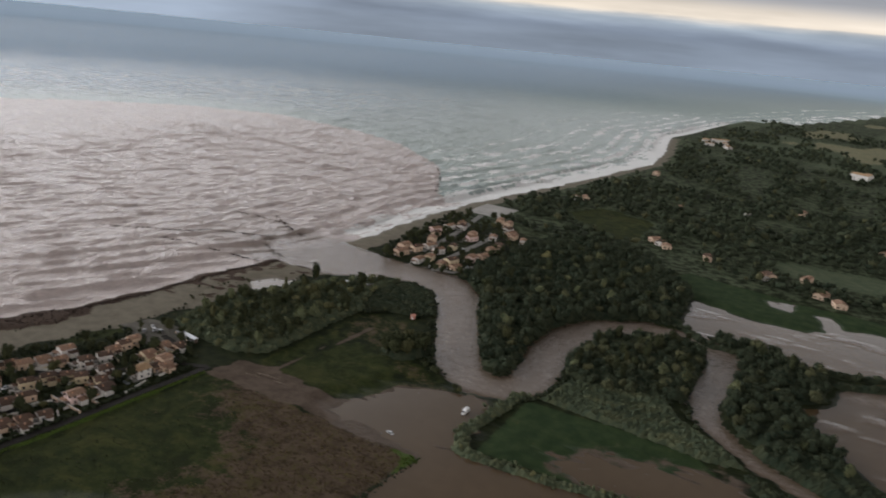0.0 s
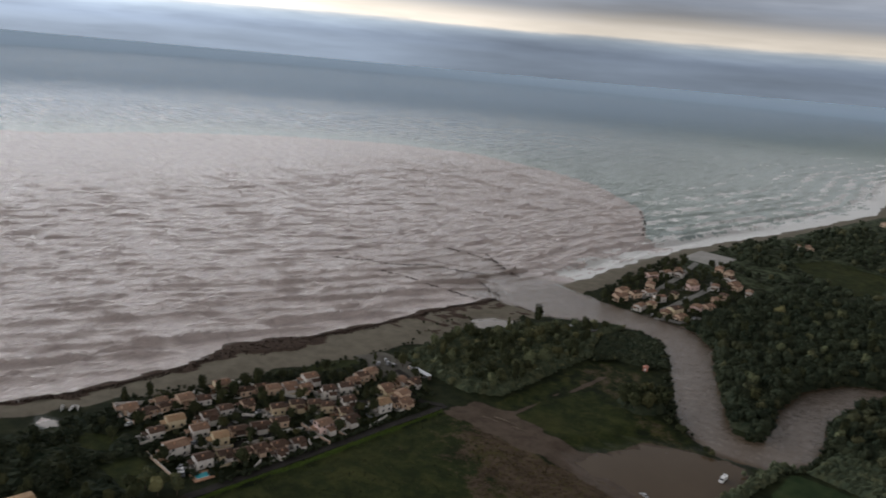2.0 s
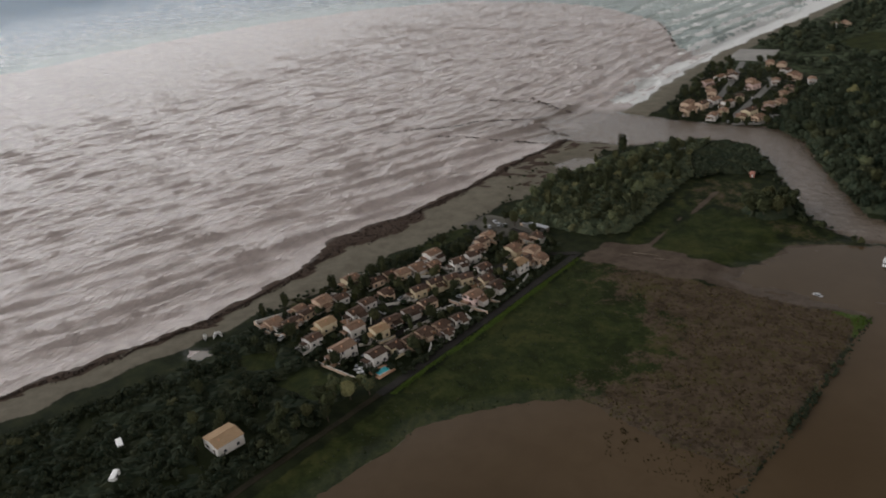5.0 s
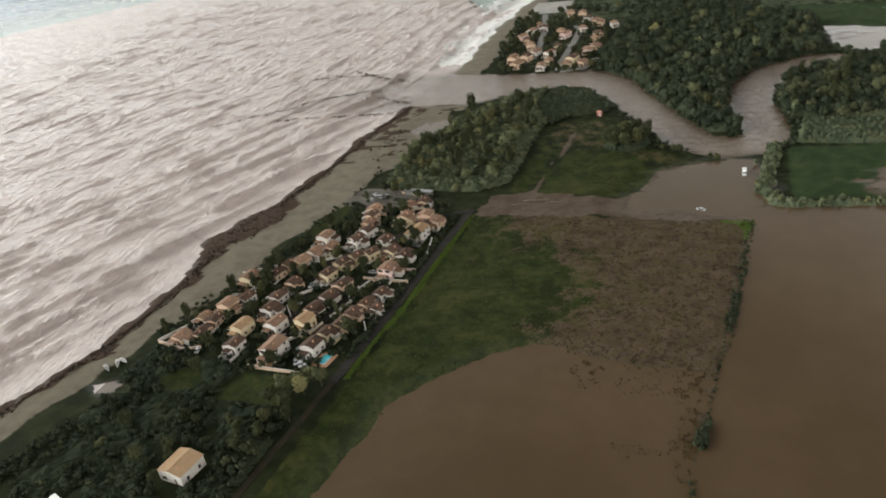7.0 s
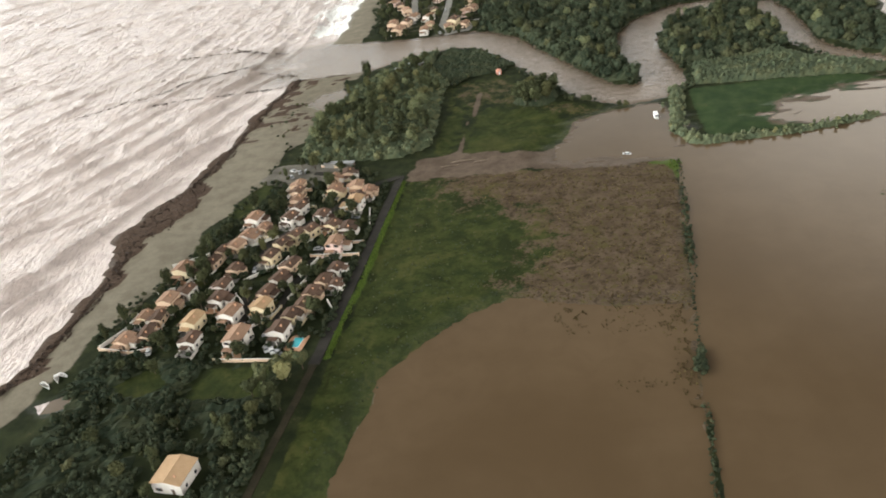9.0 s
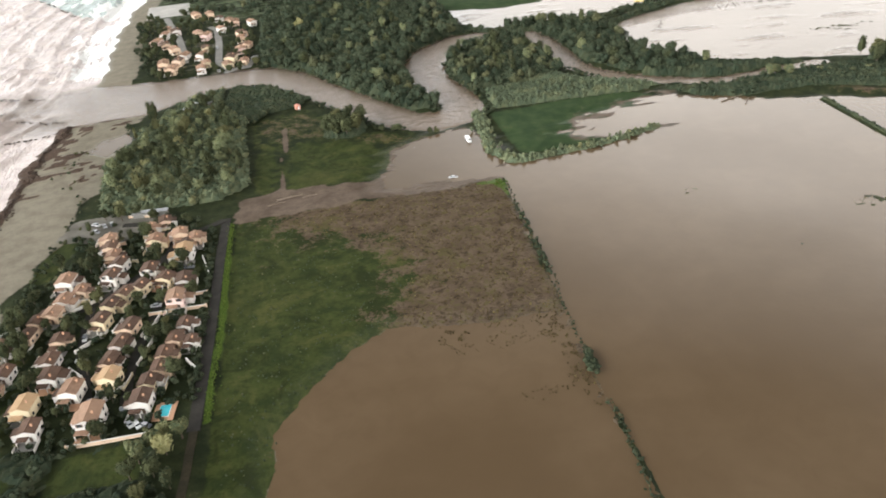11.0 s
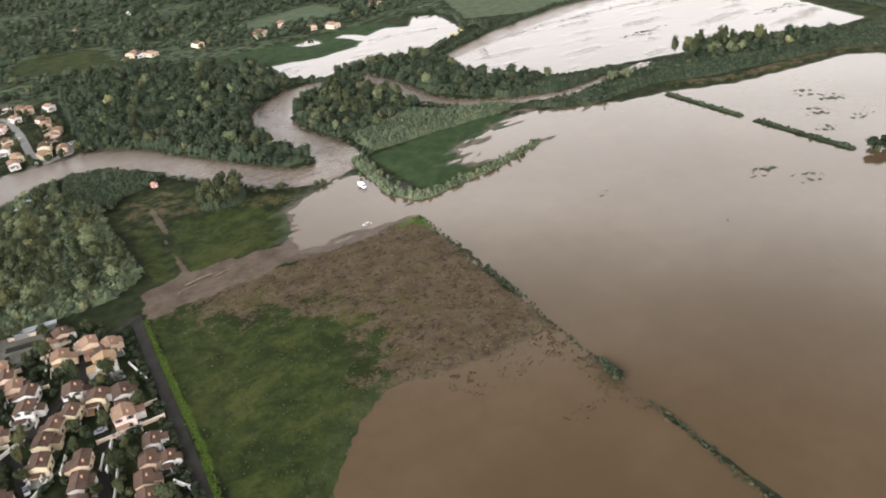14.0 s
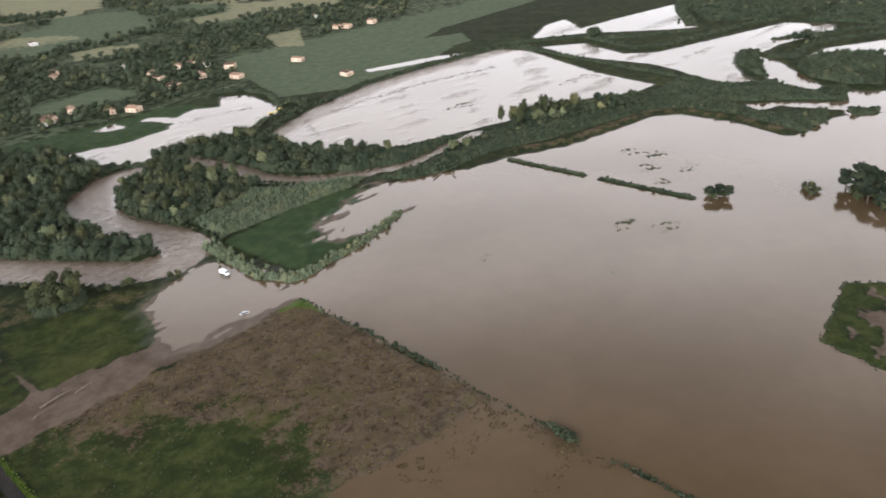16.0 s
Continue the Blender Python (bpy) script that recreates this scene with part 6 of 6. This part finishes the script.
ribbon("road_west", ((-334.2, 209), (-334, 194), (-332.8, 176), (-328.6, 164.1), (-325.4, 149.2)), 3.2, M_ROAD, "wet village lane between gardens")
ribbon("road_gate", ((-285.5, 265.9), (-295.6, 260.7), (-306.7, 261.5), (-320, 275.4)), 3.6, M_ROAD, "village access lane")
ribbon("pavement_lot", ((-349, 676), (-352, 722)), 34, M_GRAVEL, "pale gravel parking lot behind the northern beach", 0.3)
ribbon("road_hamlet_1", ((-350.6, 673.5), (-334.4, 603.9), (-325.5, 551.8), (-323.2, 526.2)), 5.0, M_LANE, "pale concrete hamlet street")
ribbon("road_hamlet_2", ((-310.1, 623.3), (-303.8, 611.1), (-300.2, 563.9), (-298.6, 517.7), (-289.2, 496.4)), 5.0, M_LANE, "pale concrete hamlet street")
ribbon("road_hamlet_3", ((-294.3, 496.3), (-277, 499.9), (-272.1, 523.6)), 4.0, M_LANE, "pale concrete hamlet street")

# ---- single trees ----
rs = random.Random(21)
for x, y in zip(*scatter(((-145.5, 397.5), (-150, 449.8), (-131.5, 480.2), (-94.1, 493.6), (-76.3, 475.5), (-74, 419.7), (-85.4, 405.1), (-114.4, 394.1)), 15, 311)):
    tree(x, y, rs.choice(("tall", "willow", "willow", "tall", "round")), rs.uniform(0.85, 1.25), "tall tree with a yellowing crown in the river grove", "trees of the river grove")
for x, y in zip(*scatter(((-256.5, 503.5), (-232.5, 458), (-204.4, 417.7), (-184.6, 378.3), (-166.1, 380.7), (-170.6, 444.2), (-160.6, 487.7), (-125.5, 519.7), (-125.9, 585.1), (-159.5, 625.6), (-242.4, 627.8)), 24, 313)):
    if along(np.array([x]), np.array([y]), RIVER)[0] > 4:
        tree(x, y, rs.choice(("tall", "willow", "round", "round")), rs.uniform(0.95, 1.3), "tall green tree standing above the river wood", "trees of the river wood")
for x, y in ((-54.2, 431.6), (-43.8, 457.7), (-33.4, 489.1), (-52.3, 501), (-22.7, 402.3), (-41.6, 406), (-12.2, 390.2), (8.8, 380.3), (97.5, 338.6), (106, 345), (125.1, 337), (148.5, 325), (167.7, 312.9)):
    tree(x, y, rs.choice(("tall", "round", "willow")), rs.uniform(0.9, 1.3), "tall dark tree on the outer river bank", "trees of the outer bank")
SPIT = "broadleaf tree with yellowing crown on the river spit"
for x, y in zip(*scatter(((-338.5, 303.3), (-291.9, 291), (-277.8, 304.3), (-281.8, 388.4), (-295.4, 420.7), (-297.8, 447.1), (-319.9, 428.2), (-339.6, 389.2), (-349, 338.4)), 8.8, 301)):
    tree(x, y, rs.choice(("willow", "willow", "tall", "round", "round")), rs.choice((0.6, 0.75, 0.9, 1.05, 1.3)) * rs.uniform(0.9, 1.1), SPIT, "trees on the river spit")
for x, y in ((-221.3, 359.2), (-218.2, 351.1), (-225.3, 350.9), (-213.1, 355.3), (-229.5, 358), (-221.2, 344.9), (-215.1, 348.1), (-227.3, 345.8), (-225.5, 365.2), (-218.3, 365.3), (-231.5, 350.8), (-212.1, 362.4)):
    tree(x, y, "round", rs.uniform(1.1, 1.35), "dense dark green tree in the clump by the river", "clump by the river")
for x, y in ((-204.8, 348.3), (-201.8, 346.3), (-195.6, 344.4), (-192.5, 343.4), (-176, 336.6), (-172.9, 335.6)):
    tree(x, y, "shrub", rs.uniform(1.2, 1.8), "low green bush on the river bank", "bushes on the river bank")
for x, y in zip(*scatter(VILLAGE, 8.0, 303)):
    if min(math.hypot(x - o.location.x, y - o.location.y) for o in bpy.data.objects if o.name.startswith("house")) > 5.0 and x < -294 and inside(np.array([x]), np.array([y]), GREENS[2])[0] < -1:
        tree(x, y, rs.choice(("round", "shrub", "shrub", "round", "tall")), rs.uniform(0.5, 0.8) if rs.random() < 0.6 else rs.uniform(0.8, 1.1), "dark green garden tree between village houses", "garden trees")
for x, y in ((-300.9, 122.4), (-296.9, 118.5), (-304.9, 117.4), (-298, 126.4), (-292.9, 124.5), (-306.8, 111.5), (-299.8, 110.5), (-302.7, 102.5), (-294.7, 104.6), (-300.6, 94.6), (-305.5, 88.6), (-297.5, 86.6), (-309.7, 96.5)):
    tree(x, y, "willow" if y > 117 else "round", rs.uniform(0.75, 1.05), "light green tree at the village corner", "trees at the village corner")
for x, y in zip(*scatter(((-373.5, 88.3), (-307.2, 58.8), (-303.7, 98.5), (-327.9, 110.3), (-338.1, 126.2), (-374.2, 133.9)), 13, 305)):
    if math.hypot(x + 320, y - 76) > 13:
        tree(x, y, rs.choice(("round", "shrub")), rs.uniform(0.55, 0.95), "dark green tree in the scrub behind the beach", "trees behind the beach")
for x, y in ((-325.5, 78.6), (-328.5, 82.5), (-324.3, 68.7)):
    tree(x, y, "round", rs.uniform(0.6, 0.8), "olive-green tree beside the lone house", "trees by the lone house")
for x, y in ((46.7, 176.5), (49.8, 172.5), (45.7, 171.4), (51.9, 168.4), (48.8, 166.4), (43.6, 174.5), (53, 173.5)):
    tree(x, y, "pine", rs.uniform(0.7, 0.9), "dark umbrella-crowned tree standing in flood water at the dyke's end", "trees at the dyke")
for x, y in ((86.5, 121.8), (92.8, 118.8), (89.7, 112.6), (99.2, 124.9), (84.4, 114.7), (105.5, 116.8), (78.1, 108.5), (82.3, 101.4), (71.8, 100.3), (97, 108.6), (102.3, 111.7), (91.8, 105.5), (109.7, 121.9), (96, 123.9), (101.2, 104.6), (88.6, 97.4), (74.9, 94.3)):
    tree(x, y, "pine", rs.uniform(1.0, 1.45), "dark pine standing in flood water", "pines in the flood")
for x, y in ((79.2, 138), (83.4, 141.1), (76, 133.9), (81.3, 134), (86.6, 138.1)):
    tree(x, y, "shrub", rs.uniform(1.3, 1.8), "bushy dark shrub in flood water", "shrubs in the flood")
for x, y in ((92.8, 110.6), (99.1, 116.8), (86.5, 107.5), (82.3, 114.6), (105.4, 112.7), (78.1, 102.4), (97, 103.5), (90.7, 118.8), (73.9, 98.3)):
    tree(x, y, "shrub", rs.uniform(2.3, 3.0), "broad dark bush standing in flood water", "shrubs in the flood")
for x, y in ((46.7, 173.5), (50.9, 170.5), (48.8, 176.6)):
    tree(x, y, "shrub", rs.uniform(1.6, 2.0), "dark bush under the trees at the dyke", "trees at the dyke")
for k in range(16):
    tree(100 + k * 3 + rs.uniform(-1, 1), 354 - k * 1.7 + rs.uniform(-4, 4), rs.choice(("round", "round", "tall")), rs.uniform(1.05, 1.5), "dark tall tree in the row behind the levee", "trees behind the levee")
for x, y in ((120.8, 328.7), (127.2, 324.6), (133.6, 326.8), (29.9, 341.5), (36.2, 343.7), (40.4, 339.6), (157, 311.7), (163.4, 306.6), (110.2, 336.8), (115.6, 334.8)):
    tree(x, y, "willow", rs.uniform(0.8, 1.1), "yellow-green willow on the levee", "willows on the levee")
hamlet_houses = [o for o in bpy.data.objects if o.name.startswith("house") and o.location.y > 480]
for x, y in zip(hx, hy):
    if min(math.hypot(x - o.location.x, y - o.location.y) for o in hamlet_houses) > 8 and along(np.array([x]), np.array([y]), ((-350.6, 673.5, 4), (-334.4, 603.9, 4), (-325.5, 551.8, 4), (-323.2, 526.2, 4)))[0] > 0 and along(np.array([x]), np.array([y]), ((-310.1, 623.3, 4), (-300.2, 563.9, 4), (-298.6, 517.7, 4)))[0] > 0 and rs.random() < 0.8:
        tree(x, y, rs.choice(("round", "shrub", "round")), rs.uniform(0.6, 0.95), "dark garden tree between hamlet houses", "hamlet trees")

near = np.full(vx.shape, 99.0)
for o in bpy.data.objects:
    if o.name.startswith("house"):
        near = np.minimum(near, np.hypot(vx - o.location.x, vy - o.location.y))
for lane in (((-349.2, 205.8, 2), (-329.3, 216.1, 2), (-314.4, 233.3, 2), (-306.5, 250.5, 2), (-320, 275.4, 2)), ((-307.4, 241.4, 2), (-307.5, 207.3, 2), (-312.7, 176.2, 2), (-313.3, 146.3, 2)), ((-334.2, 209, 2), (-332.8, 176, 2), (-325.4, 149.2, 2)), ((-352.2, 278, 9), (-332.1, 276.3, 9))):
    near = np.where(along(vx, vy, lane) < 0.6, 0, near)
ok = (near > 4.4) & (vx < -295) & (inside(vx, vy, GREENS[2]) < -1)
growth("garden_scrub", vx[ok], vy[ok], BUSH, 0.55, 1.15, 310, "dark hedges and shrubs between the village houses", "garden shrubs", 0.06, 0.32)


# ---- walls, pool, vehicles, huts ----
def garden_wall(ax, ay, bx, by, tall=1.3, material=M_WHITE, label="long white rendered garden wall"):
    """A low wall with a coping and end piers."""
    n = math.hypot(bx - ax, by - ay)
    top = new("garden_wall")
    top.matrix_basis = pose(ax, ay, max(height((ax + bx) / 2, (ay + by) / 2), 0.6), 0, 0, math.degrees(math.atan2(by - ay, bx - ax)))
    part("wall", box(0, -0.14, -0.6, n, 0.14, tall), material, top)
    part("coping", box(-0.1, -0.2, tall, n + 0.1, 0.2, tall + 0.1), M_WHITE, top)
    for x in (0, n):
        part("pier", box(x - 0.25, -0.25, -0.6, x + 0.25, 0.25, tall + 0.25), material, top)
    return tagged(top, label, "wall", "garden walls")


for row in ((-328.1, 129.7, -303, 129.2), (-310.9, 196.9, -289.7, 196.5), (-294.9, 206.4, -289.9, 206.5), (-346.2, 203.9, -331.2, 214.1), (-332.4, 222.1, -344.4, 219.9), (-378.2, 137.8, -364.2, 135), (-378.2, 138.8, -372.4, 149.8), (-364.2, 135, -356.2, 137),
            (-334.8, 180, -326.9, 188.1), (-329.6, 164.1, -334.7, 170), (-321.3, 148.2, -314.4, 156.2), (-311.5, 166.3, -307.7, 180.3), (-310.7, 181.3, -306.9, 194.3), (-296.7, 190.4, -292.7, 188.4), (-370.8, 173.7, -356.8, 178.8), (-373, 193.6, -359.2, 201.7),
            (-293.2, 234.6, -290, 220.6), (-330.2, 284.3, -318, 281.5), (-351.6, 232.8, -339.4, 226), (-294.4, 163.4, -291.3, 158.4)):
    garden_wall(*row, tall=rs.uniform(1.0, 1.5), material=rs.choice((M_WHITE, M_WHITE, M_PEACH)))

for o in [q for q in bpy.data.objects if q.name.startswith("house") and q.location.y < 290 and q.location.y > 120]:
    if rs.random() < 0.55:
        a = o.rotation_euler.z + rs.choice((0, math.pi / 2))
        n, off = rs.uniform(5, 9), rs.choice((-1, 1)) * rs.uniform(5.2, 6.4)
        cx, cy = o.location.x - math.sin(a) * off, o.location.y + math.cos(a) * off
        if cx < -293:
            garden_wall(cx - math.cos(a) * n / 2, cy - math.sin(a) * n / 2, cx + math.cos(a) * n / 2, cy + math.sin(a) * n / 2, rs.uniform(0.9, 1.5), rs.choice((M_WHITE, M_WHITE, M_PEACH, M_YELLOW)), "low rendered wall between two gardens")


def pool(x, y, turn):
    top = new("swimming_pool")
    top.matrix_basis = pose(x, y, max(height(x, y), 0.9), 0, 0, turn)
    deck = box(-3.4, -4.2, -0.6, 3.4, 4.2, 0.25)
    part("terrace", deck, M_TERRACE, top, "terracotta terrace")
    part("rim", box(-1.9, -2.9, 0.2, 1.9, 2.9, 0.36, None, 0.05), M_WHITE, top, "white rim")
    part("water", box(-1.65, -2.65, 0.2, 1.65, 2.65, 0.40), M_POOL, top, "turquoise water")
    return tagged(top, "turquoise swimming pool on a terracotta terrace", "swimming pool")


pool(-299.6, 138.9, -8)


def car(x, y, turn, label, z=None):
    top = new("car")
    top.matrix_basis = pose(x, y, (height(x, y) + 0.2 if z is None else z), 0, 0, turn)
    bm = box(-0.85, -2.1, 0.35, 0.85, 2.1, 0.95, None, 0.12)
    part("body", bm, M_CARS, top)
    bm = box(-0.74, -1.2, 0.9, 0.74, 1.1, 1.42, None, 0.14)
    part("cabin", bm, M_GLASS, top, "dark glass")
    part("roof", box(-0.66, -0.95, 1.41, 0.66, 0.8, 1.48, None, 0.03), M_CARS, top)
    for px, py in ((-0.8, -1.3), (0.8, -1.3), (-0.8, 1.3), (0.8, 1.3)):
        bm = bmesh.new()
        bmesh.ops.create_cone(bm, cap_ends=True, segments=14, radius1=0.33, radius2=0.33, depth=0.22, matrix=pose(px, py, 0.33, 0, 90, 0))
        part("wheel", bm, M_RUBBER, top)
    return tagged(top, label, "car", "parked cars")


for x, y, a in ((-310.1, 135.3, 30), (-307.6, 134.4, 30), (-305.1, 133.4, 60), (-313.2, 142.3, 10), (-331.7, 174.1, 80), (-332.9, 188, 5), (-303, 208.4, 90), (-305.3, 231.4, 5), (-340.2, 278.1, 20), (-337.1, 279.2, 20), (-344.2, 280.1, 60), (-343.1, 273.1, 40),
                (-324.4, 149.2, 10), (-309, 202.3, 90), (-298.2, 227.5, 80), (-320.3, 219.2, 50), (-306.7, 261.5, 80), (-356.2, 135, 20), (-297.4, 498.3, 30), (-274.1, 516.4, 10), (-301.1, 555.6, 5), (-325.5, 547.7, 8)):
    car(x, y, a, "small parked car on a village lane")


def camper(x, y, turn):
    """A white box-bodied camper in shallow water."""
    top = new("camper_van")
    top.matrix_basis = pose(x, y, -0.3, 0, 0, turn)
    part("body", box(-1.0, -1.7, 0.7, 1.0, 2.6, 2.6, None, 0.15), M_PAINT, top)
    part("cab", box(-0.92, -3.2, 0.5, 0.92, -1.66, 1.7, None, 0.22), M_PAINT, top)
    part("windscreen", box(-0.8, -2.7, 1.4, 0.8, -1.8, 2.05, None, 0.18), M_GLASS, top)
    for s in (-1, 1):
        part("window", box(s * 1.01 - 0.02, 0.2, 1.55, s * 1.01 + 0.02, 1.3, 2.1), M_GLASS, top)
    part("roof_vent", box(-0.3, 0.7, 2.6, 0.3, 1.3, 2.72, None, 0.04), M_METAL, top)
    part("skirt", box(-0.94, -1.6, 0.2, 0.94, 2.5, 0.68), M_RUBBER, top, "dark underside")
    for px, py in ((-0.85, -2.4), (0.85, -2.4), (-0.85, 1.5), (0.85, 1.5)):
        bm = bmesh.new()
        bmesh.ops.create_cone(bm, cap_ends=True, segments=14, radius1=0.36, radius2=0.36, depth=0.24, matrix=pose(px, py, 0.36, 0, 90, 0))
        part("wheel", bm, M_RUBBER, top)
    return tagged(top, "white box-bodied camper van standing in shallow flood water", "camper van")


def caravan(x, y, turn):
    """A small white touring caravan."""
    top = new("caravan")
    top.matrix_basis = pose(x, y, height(x, y), 0, 0, turn)
    part("body", box(-1.1, -2.6, 0.5, 1.1, 2.6, 2.6, None, 0.25), M_PAINT, top)
    for s in (-1, 1):
        part("window", box(s * 1.11 - 0.02, -1.2, 1.5, s * 1.11 + 0.02, 0.6, 2.1), M_GLASS, top)
        bm = bmesh.new()
        bmesh.ops.create_cone(bm, cap_ends=True, segments=14, radius1=0.33, radius2=0.33, depth=0.2, matrix=pose(s * 0.95, 0, 0.33, 0, 90, 0))
        part("wheel", bm, M_RUBBER, top)
    part("drawbar", tube([(0, 2.5, 0.55), (0, 3.8, 0.5)], [0.06, 0.05], 6), M_METAL, top)
    return tagged(top, "white touring caravan parked in the scrub", "caravan", "parked caravans")


caravan(-351.1, 53.8, 70)
caravan(-336, 42.9, 40)
camper(-158.7, 318.1, 4)
car(-175.6, 277.6, 75, "pale car stranded on the flooded lane", -0.75)


def hut(x, y, turn):
    top = new("hut")
    top.matrix_basis = pose(x, y, height(x, y), 0, 0, turn)
    part("wall", gable_body(2.6, 3.4, 2.1, 0.35), M_RED, top)
    part("roof", gable_roof(2.6, 3.4, 2.1, 0.35, 0.25, 0.1), M_RED, top, "faded red sheet roof")
    part("door", box(-0.45, -1.76, 0, 0.45, -1.68, 1.9), M_PAINT, top, "white door")
    return tagged(top, "small faded red hut in the meadow", "hut")


hut(-246.3, 400.4, 20)


def shed(x, y, turn, w, l):
    top = new("shed")
    top.matrix_basis = pose(x, y, height(x, y), 0, 0, turn)
    part("wall", box(-w / 2, -l / 2, -0.4, w / 2, l / 2, 2.6), M_LANE, top)
    part("roof", box(-w / 2 - 0.3, -l / 2 - 0.3, 2.6, w / 2 + 0.3, l / 2 + 0.3, 2.75), M_METAL, top, "flat pale sheet roof")
    part("door", box(-0.8, -l / 2 - 0.06, 0, 0.8, -l / 2 + 0.02, 2.3), M_SHUTTER, top)
    return tagged(top, "flat-roofed pale shed among trees", "shed", "sheds on the spit")


shed(-303.6, 427.6, 60, 4.5, 10)
shed(-312.7, 418.2, 60, 3, 6)
shed(-320.1, 283.5, 85, 2.5, 16)


def boat(x, y, turn, n):
    """A small open boat on the sand."""
    top = new("boat")
    top.matrix_basis = pose(x, y, height(x, y) + 0.05, 0, 6, turn)
    bm = bmesh.new()
    rings = []
    for k in range(7):
        f = k / 6
        half = 0.85 * math.sin(math.pi * min(0.25 + f * 0.75, 0.98)) ** 0.7
        yy, keel = (0.5 - f) * n, 0.25 * (1 - f) ** 3
        rings.append([bm.verts.new(p) for p in ((-half, yy, 0.75 + keel), (-half * 0.6, yy, 0.15 + keel), (0, yy, keel), (half * 0.6, yy, 0.15 + keel), (half, yy, 0.75 + keel))])
    for a, b in zip(rings, rings[1:]):
        for k in range(4):
            bm.faces.new((a[k], b[k], b[k + 1], a[k + 1]))
    bm.faces.new(rings[0])
    bm.faces.new(rings[-1])
    bmesh.ops.solidify(bm, geom=bm.faces[:], thickness=0.06)
    part("hull", bm, M_PAINT, top)
    for yy in (-0.8, 0.6):
        part("thwart", box(-0.6, yy - 0.14, 0.5, 0.6, yy + 0.14, 0.56), M_WOOD, top)
    return tagged(top, "small white boat pulled up on the beach", "boat", "boats on the beach")


boat(-389.4, 118.4, 60, 5.5)
boat(-386.9, 121.9, 40, 5)
boat(-385.5, 123.9, 75, 4.5)


def log(ax, ay, bx, by, r):
    bm = tube([(ax, ay, max(height(ax, ay), 0) + r * 0.7), ((ax + bx) / 2, (ay + by) / 2 + 0.3, max(height((ax + bx) / 2, (ay + by) / 2), 0) + r), (bx, by, max(height(bx, by), 0) + r * 0.6)], [r, r * 0.9, r * 0.5], 7)
    me = bpy.data.meshes.new("log")
    bm.to_mesh(me)
    bm.free()
    me.materials.append(M_WOOD)
    return tagged(new("log", me), "grey drift log stranded by the flood", "log", "drift logs")


for row in ((-261.3, 278.3, -249.1, 280.6, 0.4), (-249.1, 277, -242, 278.6, 0.35), (-265.3, 274.2, -257.2, 275.9, 0.3), (-12.1, 320.1, 3.6, 325.5, 0.35), (-1.6, 312.1, 4.7, 320.4, 0.4), (-367.1, 333, -361.1, 339.2, 0.35), (-374.1, 403.6, -368.2, 410.8, 0.35)):
    log(*row)


def barge(x, y, turn):
    top = new("farm_trailer")
    top.matrix_basis = pose(x, y, max(height(x, y), 0.0) + 0.1, 0, 0, turn)
    part("bed", box(-1.5, -6, 0.8, 1.5, 6, 1.2), M_YELLOWSTEEL, top)
    part("cab", box(-1.3, -6, 1.2, 1.3, -3.6, 3.2, None, 0.2), M_YELLOWSTEEL, top)
    for py in (-4.5, 2.5, 4.2):
        for px in (-1.4, 1.4):
            bm = bmesh.new()
            bmesh.ops.create_cone(bm, cap_ends=True, segments=14, radius1=0.55, radius2=0.55, depth=0.3, matrix=pose(px, py, 0.5, 0, 90, 0))
            part("wheel", bm, M_RUBBER, top)
    return tagged(top, "yellow farm machine beside the flooded field", "farm machine")


barge(36.2, 540.1, 75)
